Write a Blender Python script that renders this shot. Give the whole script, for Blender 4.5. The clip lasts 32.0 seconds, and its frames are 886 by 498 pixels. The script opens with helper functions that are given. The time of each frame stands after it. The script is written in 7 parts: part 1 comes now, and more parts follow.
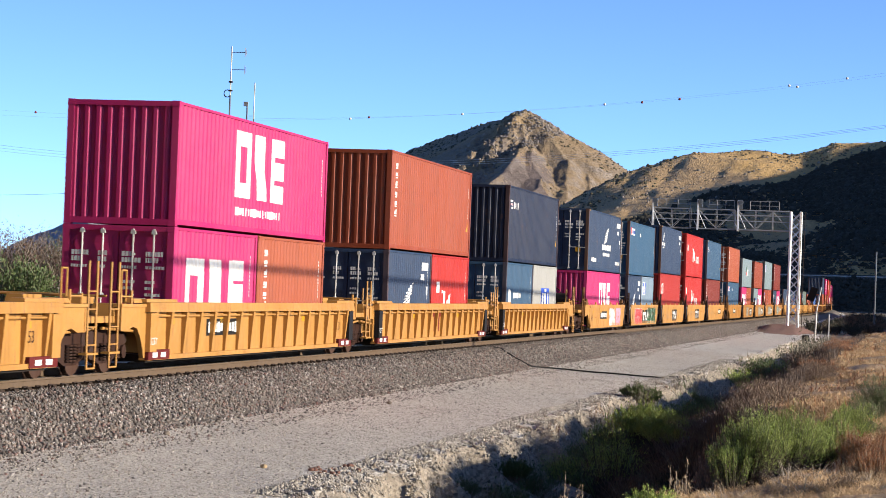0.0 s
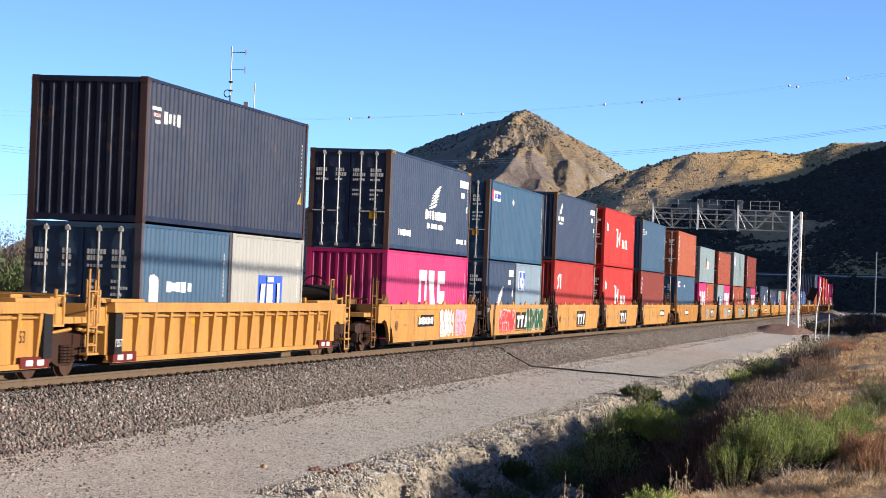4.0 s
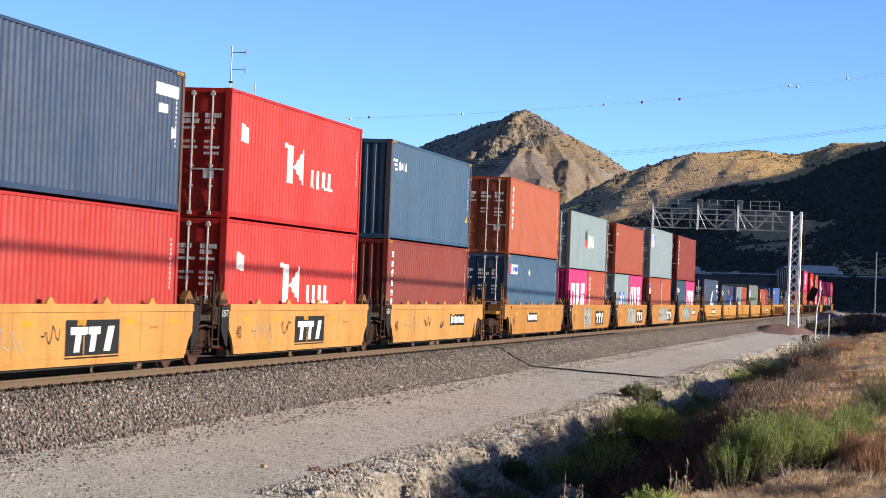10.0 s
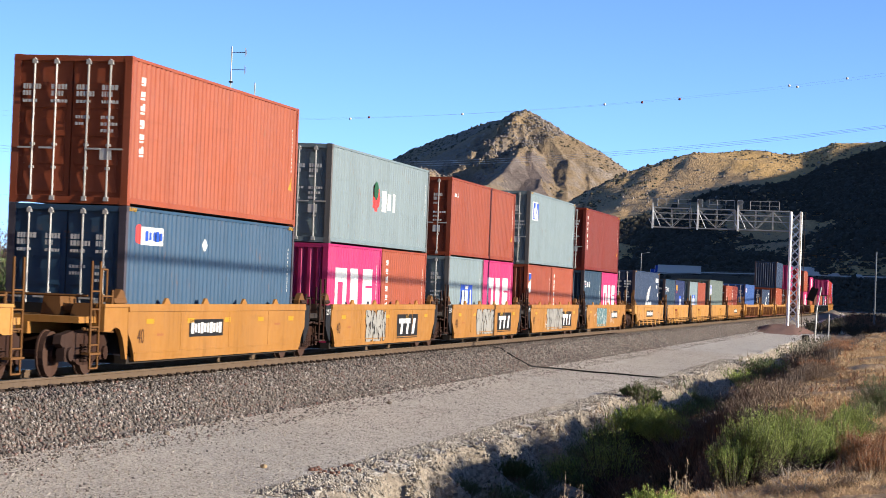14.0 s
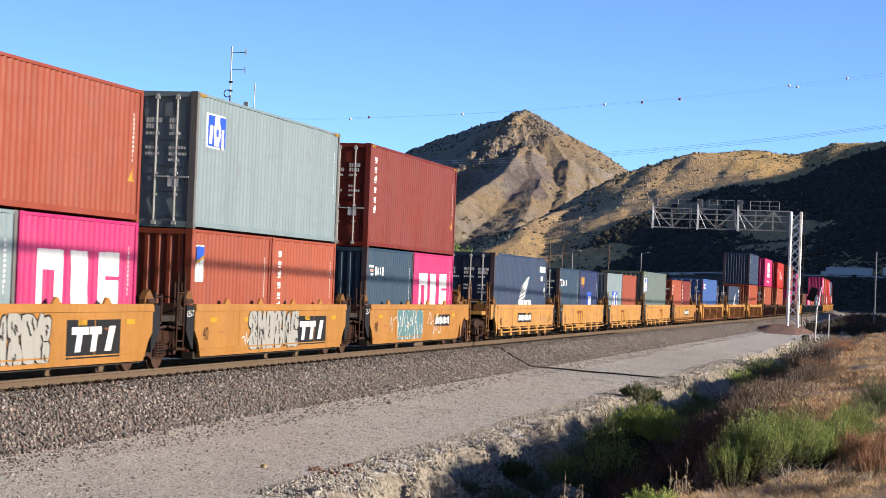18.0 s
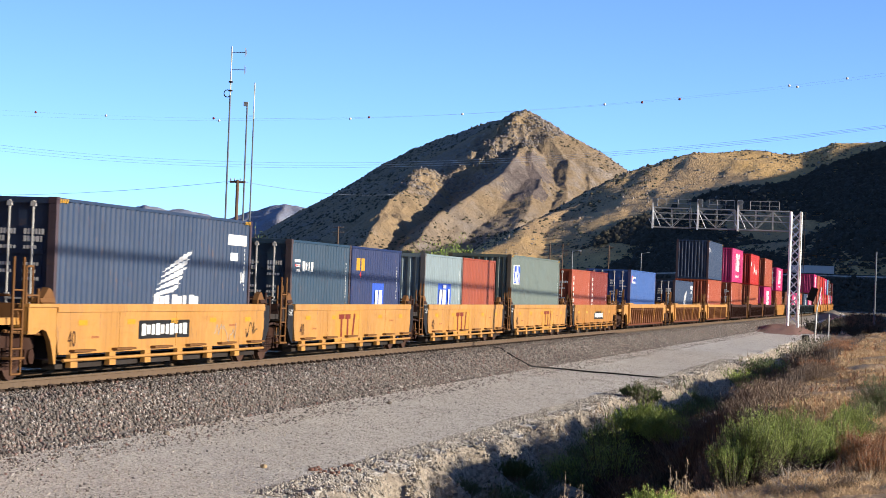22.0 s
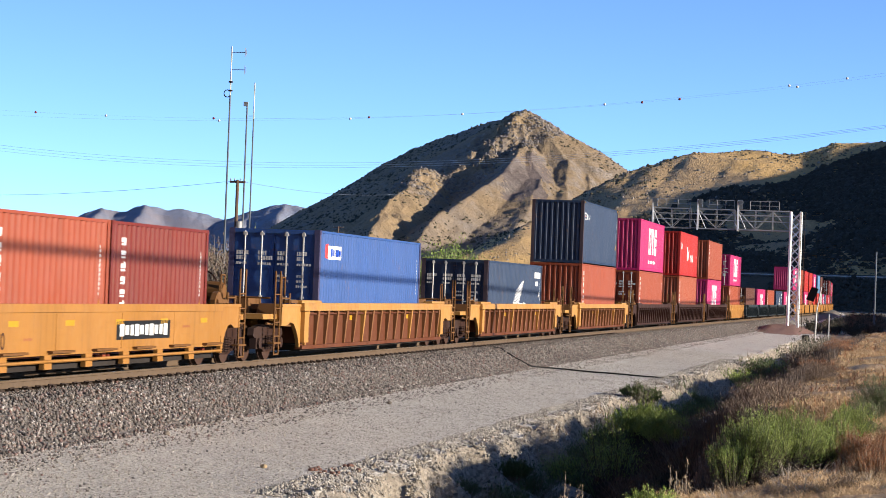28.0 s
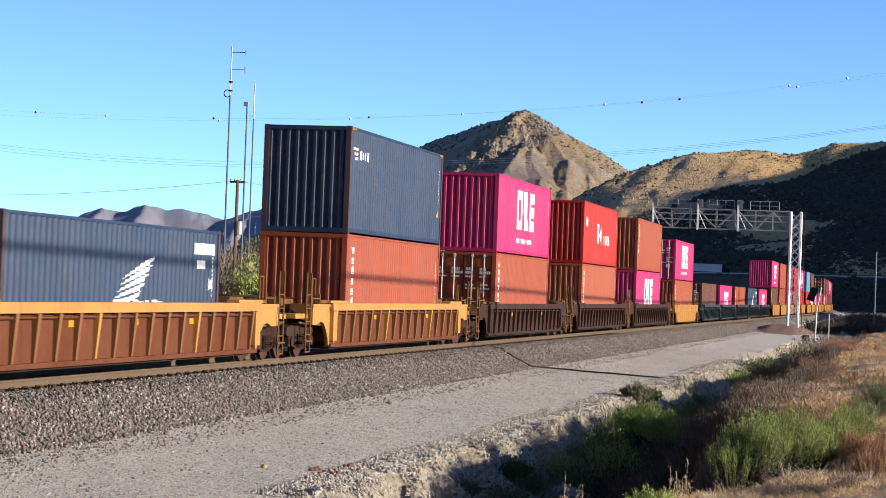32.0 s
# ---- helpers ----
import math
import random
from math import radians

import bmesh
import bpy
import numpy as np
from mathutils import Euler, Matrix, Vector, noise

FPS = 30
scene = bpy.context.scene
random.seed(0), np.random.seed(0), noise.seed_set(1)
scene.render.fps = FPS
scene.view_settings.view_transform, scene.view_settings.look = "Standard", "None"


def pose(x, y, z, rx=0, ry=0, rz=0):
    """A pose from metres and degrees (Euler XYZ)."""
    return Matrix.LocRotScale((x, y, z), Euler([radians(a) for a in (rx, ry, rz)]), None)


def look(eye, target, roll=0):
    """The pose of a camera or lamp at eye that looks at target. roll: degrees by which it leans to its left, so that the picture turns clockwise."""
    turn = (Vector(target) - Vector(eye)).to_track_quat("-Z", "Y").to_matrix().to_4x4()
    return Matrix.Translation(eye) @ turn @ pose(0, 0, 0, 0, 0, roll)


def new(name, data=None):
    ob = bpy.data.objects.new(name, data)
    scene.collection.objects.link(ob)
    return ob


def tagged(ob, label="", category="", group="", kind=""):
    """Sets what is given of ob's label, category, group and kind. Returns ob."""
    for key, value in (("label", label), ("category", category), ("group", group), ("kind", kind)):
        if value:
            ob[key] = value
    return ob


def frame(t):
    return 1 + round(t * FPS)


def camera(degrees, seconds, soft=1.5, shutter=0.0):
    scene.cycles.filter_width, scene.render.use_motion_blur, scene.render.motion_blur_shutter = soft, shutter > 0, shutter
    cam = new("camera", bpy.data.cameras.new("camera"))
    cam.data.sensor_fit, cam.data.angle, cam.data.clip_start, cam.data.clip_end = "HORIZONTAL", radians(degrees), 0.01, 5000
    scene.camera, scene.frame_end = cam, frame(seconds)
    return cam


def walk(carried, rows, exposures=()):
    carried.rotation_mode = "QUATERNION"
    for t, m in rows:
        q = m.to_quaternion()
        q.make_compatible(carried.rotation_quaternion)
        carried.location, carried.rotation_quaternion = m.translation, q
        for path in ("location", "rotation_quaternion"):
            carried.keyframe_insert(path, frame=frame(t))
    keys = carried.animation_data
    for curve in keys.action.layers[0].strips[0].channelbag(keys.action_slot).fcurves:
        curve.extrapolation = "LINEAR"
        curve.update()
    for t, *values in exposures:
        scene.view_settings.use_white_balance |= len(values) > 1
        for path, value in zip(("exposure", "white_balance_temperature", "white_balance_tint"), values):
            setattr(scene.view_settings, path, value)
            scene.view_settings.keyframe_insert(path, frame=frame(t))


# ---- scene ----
# World: z = 0 is the top of the rails, the track runs along +y, the camera stands beside it.
cam = camera(22.066, 32.0, soft=0.55, shutter=0.2)
YAW, TILT = radians(11.716), radians(0.971)
EYE = Vector((16.125, 0.0, 1.901))
AIM = EYE + 100 * Vector((-math.sin(YAW) * math.cos(TILT), math.cos(YAW) * math.cos(TILT), math.sin(TILT)))
walk(cam, [(0.0, look(EYE, AIM, 2.167)), (32.0, look(EYE, AIM, 2.167))], exposures=[(0.0, 1.23), (6.0, 1.24), (14.0, 1.24), (19.0, 1.18), (22.0, 1.24), (32.0, 1.25)])

# ---- light ----
SUN_EL, SUN_AZ = radians(14.5), radians(96.0)
TO_SUN = Vector((math.cos(SUN_EL) * math.sin(SUN_AZ), math.cos(SUN_EL) * math.cos(SUN_AZ), math.sin(SUN_EL)))
world = bpy.data.worlds.new("sky")
scene.world = world
world.use_nodes = True
wn = world.node_tree.nodes
sky = wn.new("ShaderNodeTexSky")
sky.sky_type = "NISHITA"
sky.sun_disc = False
sky.sun_elevation, sky.sun_rotation = SUN_EL, SUN_AZ
sky.altitude, sky.air_density, sky.dust_density, sky.ozone_density = 900, 0.35, 0.3, 1.5
tint = wn.new("ShaderNodeMix")
tint.data_type, tint.blend_type = "RGBA", "MULTIPLY"
tint.inputs[0].default_value = 1.0
tint.inputs[7].default_value = (1.8, 2.2, 2.66, 1)
world.node_tree.links.new(sky.outputs[0], tint.inputs[6])
world.node_tree.links.new(tint.outputs[2], wn["Background"].inputs[0])
wn["Background"].inputs[1].default_value = 0.05
sun = new("sun", bpy.data.lights.new("sun", "SUN"))
sun.data.energy, sun.data.angle, sun.data.color = 4.45, radians(0.53), (1.0, 0.88, 0.72)
sun.matrix_world = look(Vector((60, 60, 60)), Vector((60, 60, 60)) - TO_SUN)

# ---- materials ----
def nodes_of(name):
    m = bpy.data.materials.new(name)
    m.use_nodes = True
    nt = m.node_tree
    return m, nt, nt.nodes["Principled BSDF"]


def nd(nt, kind, **values):
    n = nt.nodes.new(kind)
    for k, v in values.items():
        n.inputs[k].default_value = v
    return n


def ramp_of(nt, source, lo, hi, a=(0, 0, 0, 1), b=(1, 1, 1, 1)):
    r = nt.nodes.new("ShaderNodeValToRGB")
    e = r.color_ramp.elements
    e[0].position, e[0].color, e[1].position, e[1].color = lo, a, hi, b
    nt.links.new(source, r.inputs[0])
    return r.outputs[0]


def mixed(nt, fac, a, b, mode="MIX"):
    m = nt.nodes.new("ShaderNodeMix")
    m.data_type, m.blend_type = "RGBA", mode
    for slot, v in ((0, fac), (6, a), (7, b)):
        if isinstance(v, (int, float)):
            m.inputs[slot].default_value = v
        elif isinstance(v, tuple):
            m.inputs[slot].default_value = v if len(v) == 4 else (*v, 1)
        else:
            nt.links.new(v, m.inputs[slot])
    return m.outputs[2]


def coords(nt, sx=1, sy=1, sz=1, kind="Object"):
    tc = nt.nodes.new("ShaderNodeTexCoord")
    mp = nt.nodes.new("ShaderNodeMapping")
    mp.inputs["Scale"].default_value = (sx, sy, sz)
    nt.links.new(tc.outputs[kind], mp.inputs[0])
    return mp.outputs[0]


def noise_at(nt, vec, scale, detail=4, rough=0.55):
    n = nd(nt, "ShaderNodeTexNoise", Scale=scale, Detail=detail, Roughness=rough)
    nt.links.new(vec, n.inputs["Vector"])
    return n.outputs[0]


def bumped(nt, bsdf, height, strength, distance):
    b = nd(nt, "ShaderNodeBump", Strength=strength, Distance=distance)
    nt.links.new(height, b.inputs["Height"])
    nt.links.new(b.outputs[0], bsdf.inputs["Normal"])


def shade(c, k):
    return tuple(min(1.0, v * k) for v in c)


def paint(name, c, rough=0.5, fade=0.25, dirt=0.35, rust=0.25, metal=0.0, wear=0.0):
    """Weathered paint on steel: sun-faded patches, rain streaks, rust specks."""
    m, nt, b = nodes_of(name)
    o = coords(nt)
    streak = coords(nt, 5.0, 5.0, 0.35)
    pale = tuple(v + (0.3 - v) * 0.2 for v in c)
    b.inputs["Specular IOR Level"].default_value = 0.2 if rough < 0.55 and max(c) > 0.02 else 0.1
    col = mixed(nt, ramp_of(nt, noise_at(nt, o, 0.45, 3), 0.4, 0.75, (0, 0, 0, 1), (fade, fade, fade, 1)), c, pale)
    col = mixed(nt, ramp_of(nt, noise_at(nt, streak, 1.3, 5, 0.65), 0.5, 0.78, (0, 0, 0, 1), (dirt, dirt, dirt, 1)), col, shade(c, 0.5))
    col = mixed(nt, ramp_of(nt, noise_at(nt, o, 9, 6, 0.7), 0.64, 0.72, (0, 0, 0, 1), (rust, rust, rust, 1)), col, (0.16, 0.065, 0.03))
    if wear:
        # sun-bleached panels, dark rub marks and scuffs drawn out along the length
        col = mixed(nt, ramp_of(nt, noise_at(nt, coords(nt, 1, 1.2, 0.25), 0.9, 4, 0.6), 0.42, 0.6, (0, 0, 0, 1), (wear, wear, wear, 1)), col, tuple(1.2 * v + 0.006 for v in c))
        col = mixed(nt, ramp_of(nt, noise_at(nt, coords(nt, 1, 0.5, 6), 1.1, 6, 0.7), 0.56, 0.66, (0, 0, 0, 1), (wear * 0.35,) * 3 + (1,)), col, shade(c, 0.5))
        col = mixed(nt, ramp_of(nt, noise_at(nt, coords(nt, 1, 4.5, 0.16), 1.0, 5, 0.65), 0.5, 0.68, (0, 0, 0, 1), (wear * 0.7,) * 3 + (1,)), col, tuple(0.88 * v + 0.007 for v in c))
        col = mixed(nt, ramp_of(nt, noise_at(nt, coords(nt, 1, 7, 1.6), 1.0, 5, 0.75), 0.6, 0.67, (0, 0, 0, 1), (wear * 0.9,) * 3 + (1,)), col, (0.13, 0.07, 0.042))
    nt.links.new(col, b.inputs["Base Color"])
    nt.links.new(ramp_of(nt, noise_at(nt, o, 3, 5), 0.3, 0.7, (rough - 0.08,) * 3 + (1,), (rough + 0.14,) * 3 + (1,)), b.inputs["Roughness"])
    b.inputs["Metallic"].default_value = metal
    bumped(nt, b, noise_at(nt, o, 2.2, 4), 0.25, 0.012)
    return m


def earth(name, a, b2, c, scale, bump, depth, rough=0.95, fine=40, spread=0.0):
    """Soil, gravel and rock: two tones in patches, a third in grains, and relief."""
    m, nt, b = nodes_of(name)
    o = coords(nt)
    col = mixed(nt, ramp_of(nt, noise_at(nt, o, scale, 6, 0.6), 0.38, 0.62), a, b2)
    vor = nd(nt, "ShaderNodeTexVoronoi", Scale=fine)
    nt.links.new(o, vor.inputs["Vector"])
    grain = ramp_of(nt, noise_at(nt, o, fine, 4, 0.7), 0.45, 0.7)
    col = mixed(nt, grain, col, c)
    tint = nt.nodes.new("ShaderNodeRGBToBW")
    nt.links.new(vor.outputs["Color"], tint.inputs[0])
    col = mixed(nt, 0.55 + 0.3 * spread, col, mixed(nt, tint.outputs[0], shade(a, 0.55 - 0.35 * spread), shade(c, 1.25 + 0.7 * spread)))
    nt.links.new(col, b.inputs["Base Color"])
    b.inputs["Roughness"].default_value = rough
    bumped(nt, b, noise_at(nt, o, fine * 0.8, 6, 0.7), bump, depth)
    return m


def islands(name, stops, rough=0.9, value=0.35, bump=0.0):
    """One tone per loose piece of a joined mesh."""
    m, nt, b = nodes_of(name)
    g = nt.nodes.new("ShaderNodeNewGeometry")
    r = nt.nodes.new("ShaderNodeValToRGB")
    e = r.color_ramp.elements
    while len(e) < len(stops):
        e.new(0.5)
    for i, c in enumerate(stops):
        e[i].position, e[i].color = i / (len(stops) - 1), (*c, 1)
    nt.links.new(g.outputs["Random Per Island"], r.inputs[0])
    big = ramp_of(nt, noise_at(nt, coords(nt), 0.7, 3), 0.3, 0.7, (1 - value,) * 3 + (1,), (1 + value * 0.4,) * 3 + (1,))
    nt.links.new(mixed(nt, 1.0, r.outputs[0], big, "MULTIPLY"), b.inputs["Base Color"])
    b.inputs["Roughness"].default_value = rough
    if bump:
        bumped(nt, b, noise_at(nt, coords(nt), 60, 3), bump, 0.01)
    return m


def leafy(name, stops, value=0.3):
    m = islands(name, stops, 0.7, value)
    b = m.node_tree.nodes["Principled BSDF"]
    b.inputs["Transmission Weight"].default_value = 0.0
    b.inputs["Subsurface Weight"].default_value = 0.0
    return m


C = dict(
    pink=(0.32, 0.0125, 0.088), orange=(0.208, 0.0414, 0.016), orange2=(0.227, 0.0522, 0.0214), navy=(0.00602, 0.0114, 0.0301), slate=(0.0135, 0.0285, 0.062),
    blue=(0.02, 0.054, 0.1), bright_blue=(0.0214, 0.0635, 0.201), seablue=(0.016, 0.055, 0.105), teal=(0.0107, 0.0314, 0.0568), red=(0.285, 0.0105, 0.0065),
    red2=(0.245, 0.0125, 0.0075), maroon=(0.118, 0.0135, 0.0065), rust_orange=(0.18, 0.034, 0.0135), grey_green=(0.127, 0.168, 0.182), sage=(0.0803, 0.104, 0.0933), pale_blue=(0.121, 0.167, 0.214),
    white=(0.241, 0.241, 0.227), royal=(0.005, 0.014, 0.06), sky_blue=(0.0669, 0.16, 0.268), brown=(0.0736, 0.0234, 0.0134))
PAINT = {k: paint("paint_" + k, v, 0.48, 0.3, 0.4, 0.3, 0.0, 0.2 if k in ("pink", "red", "red2") else 0.5) for k, v in C.items()}
PAINT["white"] = paint("paint_white", C["white"], 0.5, 0.1, 0.4, 0.3)
car_yellow = paint("yellow_car_paint", (0.3, 0.148, 0.034), 0.5, 0.35, 0.7, 0.8, 0.0, 0.65)
car_orange = paint("orange_car_paint", (0.245, 0.112, 0.025), 0.55, 0.25, 0.6, 0.6, 0.0, 0.45)
car_rust = paint("rusty_brown_car_paint", (0.085, 0.026, 0.01), 0.7, 0.2, 0.6, 0.7, 0.0, 0.5)
car_brown = paint("dark_brown_car_paint", (0.0301, 0.0134, 0.00933), 0.7, 0.15, 0.5, 0.5)
car_black = paint("grey_black_car_paint", (0.0201, 0.0268, 0.0301), 0.6, 0.3, 0.4, 0.3)
black_paint = paint("black_paint", (0.0121, 0.0121, 0.0134), 0.6, 0.1, 0.3, 0.2)
maroon_paint = paint("dull_red_panel_paint", (0.0933, 0.0134, 0.0121), 0.6, 0.1, 0.4, 0.3)
mark_white = paint("white_marking", (0.506, 0.506, 0.488), 0.5, 0.0, 0.15, 0.05)
owner_red = paint("dull_brick_red_marking", (0.13, 0.02, 0.012), 0.6, 0.1, 0.3, 0.2)
bright_yellow = paint("fresh_yellow_patch_paint", (0.32, 0.17, 0.028), 0.5, 0.1, 0.3, 0.2)
mark_red = paint("red_marking", (0.506, 0.0276, 0.0276), 0.5, 0.1, 0.3, 0.1)
mark_yellow = paint("yellow_marking", (0.36, 0.19, 0.01), 0.45, 0.0, 0.15, 0.05)
mark_blue = paint("blue_marking", (0.0184, 0.0644, 0.368), 0.5, 0.0, 0.15, 0.05)
mark_black = paint("black_marking", (0.0138, 0.0138, 0.0138), 0.55, 0.0, 0.1, 0.05)
mark_green = paint("green_marking", (0.0179, 0.0715, 0.0359), 0.55, 0.0, 0.1, 0.05)
mark_pink = paint("pink_marking", (0.598, 0.23, 0.304), 0.55, 0.0, 0.1, 0.05)
mark_teal = paint("teal_marking", (0.07, 0.14, 0.15), 0.55, 0.0, 0.1, 0.05)
mark_brown = paint("brown_marking", (0.23, 0.0828, 0.0368), 0.55, 0.0, 0.1, 0.05)
mark_grey = paint("grey_spray_paint", (0.23, 0.225, 0.205), 0.55, 0.2, 0.4, 0.2)
galv = paint("galvanised_steel", (0.412, 0.412, 0.398), 0.42, 0.1, 0.25, 0.15, 0.2)
truck_iron = paint("rusty_cast_iron", (0.0288, 0.0132, 0.0088), 0.8, 0.25, 0.5, 0.5)
wheel_steel = paint("brown_wheel_steel", (0.05, 0.026, 0.018), 0.7, 0.25, 0.5, 0.3, 0.0)
under_dark = paint("dark_underframe", (0.024, 0.0192, 0.0165), 0.8, 0.2, 0.4, 0.4)
rail_steel = paint("rusty_rail_side", (0.095, 0.066, 0.044), 0.65, 0.2, 0.4, 0.3, 0.0)
rail_head = paint("polished_rail_head", (0.378, 0.357, 0.329), 0.25, 0.1, 0.1, 0.0, 0.9)
concrete = paint("tie_concrete", (0.15, 0.126, 0.102), 0.9, 0.2, 0.4, 0.0)
clip_iron = paint("clip_iron", (0.03, 0.02, 0.015), 0.8, 0.2, 0.4, 0.4)
silver = paint("silver_structure_paint", (0.74, 0.74, 0.72), 0.5, 0.0, 0.15, 0.05)
dull_silver = paint("dull_silver_paint", (0.3, 0.3, 0.295), 0.5, 0.1, 0.3, 0.1, 0.1)
mast_grey = paint("grey_mast_steel", (0.11, 0.123, 0.137), 0.5, 0.1, 0.2, 0.1, 0.2)
pole_wood = paint("weathered_pole_wood", (0.117, 0.0755, 0.0515), 0.9, 0.3, 0.5, 0.0)
cable_black = paint("cable_black", (0.0137, 0.0137, 0.0137), 0.7, 0.0, 0.1, 0.0)
road_grey = earth("asphalt", (0.0343, 0.0343, 0.0357), (0.0412, 0.0398, 0.0378), (0.0549, 0.0549, 0.0549), 0.3, 0.2, 0.01)
ballast_mat = earth("ballast_bed", (0.0717, 0.0615, 0.0533), (0.102, 0.0877, 0.0769), (0.169, 0.148, 0.131), 0.6, 0.9, 0.06, 0.95, 14)
stone_mat = islands("ballast_stone", [(0.022, 0.0202, 0.0193), (0.14, 0.121, 0.107), (0.0659, 0.0562, 0.0492), (0.228, 0.207, 0.184), (0.114, 0.058, 0.0483), (0.316, 0.294, 0.272), (0.0351, 0.0316, 0.0299), (0.105, 0.0929, 0.0842), (0.167, 0.123, 0.104)], 0.9, 0.25)
pebble_mat = islands("pale_pebble", [(0.0875, 0.0788, 0.07), (0.312, 0.288, 0.25), (0.213, 0.194, 0.169), (0.425, 0.394, 0.35)], 0.9, 0.2)
clod_mat = islands("pale_dirt_clod", [(0.2, 0.165, 0.125), (0.13, 0.105, 0.085), (0.27, 0.23, 0.185), (0.17, 0.11, 0.09)], 0.95, 0.2, 0.6)

# ---- building helpers ----
class Shape:
    """Vertices and faces gathered for one mesh."""

    def __init__(self):
        self.v, self.f = [], []

    def add(self, verts, faces):
        k = len(self.v)
        self.v += [tuple(p) for p in verts]
        self.f += [tuple(i + k for i in f) for f in faces]
        return self

    def box(self, x0, x1, y0, y1, z0, z1, top=0.0):
        """A block; top: how far its upper edges are drawn in."""
        t = top
        return self.add([(x0, y0, z0), (x1, y0, z0), (x1, y1, z0), (x0, y1, z0),
                         (x0 + t, y0 + t, z1), (x1 - t, y0 + t, z1), (x1 - t, y1 - t, z1), (x0 + t, y1 - t, z1)],
                        [(3, 2, 1, 0), (4, 5, 6, 7), (0, 1, 5, 4), (1, 2, 6, 5), (2, 3, 7, 6), (3, 0, 4, 7)])

    def rod(self, a, b, r, n=6, r2=None):
        a, b = Vector(a), Vector(b)
        r2 = r if r2 is None else r2
        d = (b - a).normalized()
        s = d.orthogonal().normalized()
        w = d.cross(s)
        ring = [(math.cos(2 * math.pi * i / n), math.sin(2 * math.pi * i / n)) for i in range(n)]
        verts = [a + r * (c * s + q * w) for c, q in ring] + [b + r2 * (c * s + q * w) for c, q in ring]
        faces = [(i, (i + 1) % n, n + (i + 1) % n, n + i) for i in range(n)] + [tuple(range(n - 1, -1, -1)), tuple(range(n, 2 * n))]
        return self.add(verts, faces)

    def tube(self, pts, r, n=6, r2=None):
        r2 = r if r2 is None else r2
        for i in range(len(pts) - 1):
            k0, k1 = i / (len(pts) - 1), (i + 1) / (len(pts) - 1)
            self.rod(pts[i], pts[i + 1], r + (r2 - r) * k0, n, r + (r2 - r) * k1)
        return self

    def slab(self, poly, x0, x1):
        """A polygon of (y, z) given thickness from x0 to x1."""
        n = len(poly)
        return self.add([(x0, y, z) for y, z in poly] + [(x1, y, z) for y, z in poly],
                        [tuple(range(n - 1, -1, -1)), tuple(range(n, 2 * n))] + [(i, (i + 1) % n, n + (i + 1) % n, n + i) for i in range(n)])

    def mesh(self, name, mat=None, smooth=False):
        me = bpy.data.meshes.new(name)
        me.from_pydata(self.v, [], self.f)
        me.materials.append(mat)
        bm = bmesh.new()
        bm.from_mesh(me)
        bmesh.ops.recalc_face_normals(bm, faces=bm.faces)
        bm.to_mesh(me)
        bm.free()
        if smooth:
            me.shade_smooth()
        return me


def quick_mesh(name, verts, faces, mats, index=None, smooth=False):
    """A mesh from numpy arrays: all faces with the same number of corners."""
    me = bpy.data.meshes.new(name)
    verts, faces = np.asarray(verts, np.float32), np.asarray(faces, np.int32)
    n, k = faces.shape
    me.vertices.add(len(verts))
    me.vertices.foreach_set("co", verts.ravel())
    me.loops.add(n * k)
    me.loops.foreach_set("vertex_index", faces.ravel())
    me.polygons.add(n)
    me.polygons.foreach_set("loop_start", np.arange(n, dtype=np.int32) * k)
    for m in mats:
        me.materials.append(m)
    if index is not None:
        me.polygons.foreach_set("material_index", np.asarray(index, np.int32))
    if smooth:
        me.polygons.foreach_set("use_smooth", np.ones(n, bool))
    me.update(calc_edges=True)
    return me


def part(name, me, mat, parent, label="", at=None):
    """One mesh object under a thing or a part; alike pieces share the mesh."""
    o = new(name, me)
    if mat is not None:
        o.material_slots[0].link = "OBJECT"
        o.material_slots[0].material = mat
    if parent is not None:
        o.parent = parent
    if at is not None:
        o.matrix_basis = at
    if label:
        tagged(o, label)
    return o


def value_noise(x, y, seed=0):
    """Smooth noise in -1..1 on numpy arrays."""
    xi, yi = np.floor(x), np.floor(y)
    fx, fy = x - xi, y - yi
    fx, fy = fx * fx * (3 - 2 * fx), fy * fy * (3 - 2 * fy)

    def h(a, b):
        s = np.sin(a * 127.1 + b * 311.7 + seed * 74.7) * 43758.5453
        return 2 * (s - np.floor(s)) - 1
    return (h(xi, yi) * (1 - fx) + h(xi + 1, yi) * fx) * (1 - fy) + (h(xi, yi + 1) * (1 - fx) + h(xi + 1, yi + 1) * fx) * fy


def fbm(x, y, octaves=4, seed=0):
    total, amp = 0, 0.5
    for k in range(octaves):
        total = total + amp * value_noise(x * 2 ** k, y * 2 ** k, seed + k)
        amp *= 0.5
    return total


# ---- the line of the track ----
BEND, RADIUS = 310.0, 7450.0


def on_track(s, z=0.0):
    """The pose on the track s metres along it: straight, then a wide bend to the left."""
    if s <= BEND:
        return pose(0, s, z)
    a = (s - BEND) / RADIUS
    return pose(-RADIUS * (1 - math.cos(a)), BEND + RADIUS * math.sin(a), z, 0, 0, math.degrees(a))


def track_x(y):
    d = np.maximum(0, np.asarray(y, float) - BEND)
    return -d * d / (2 * RADIUS)


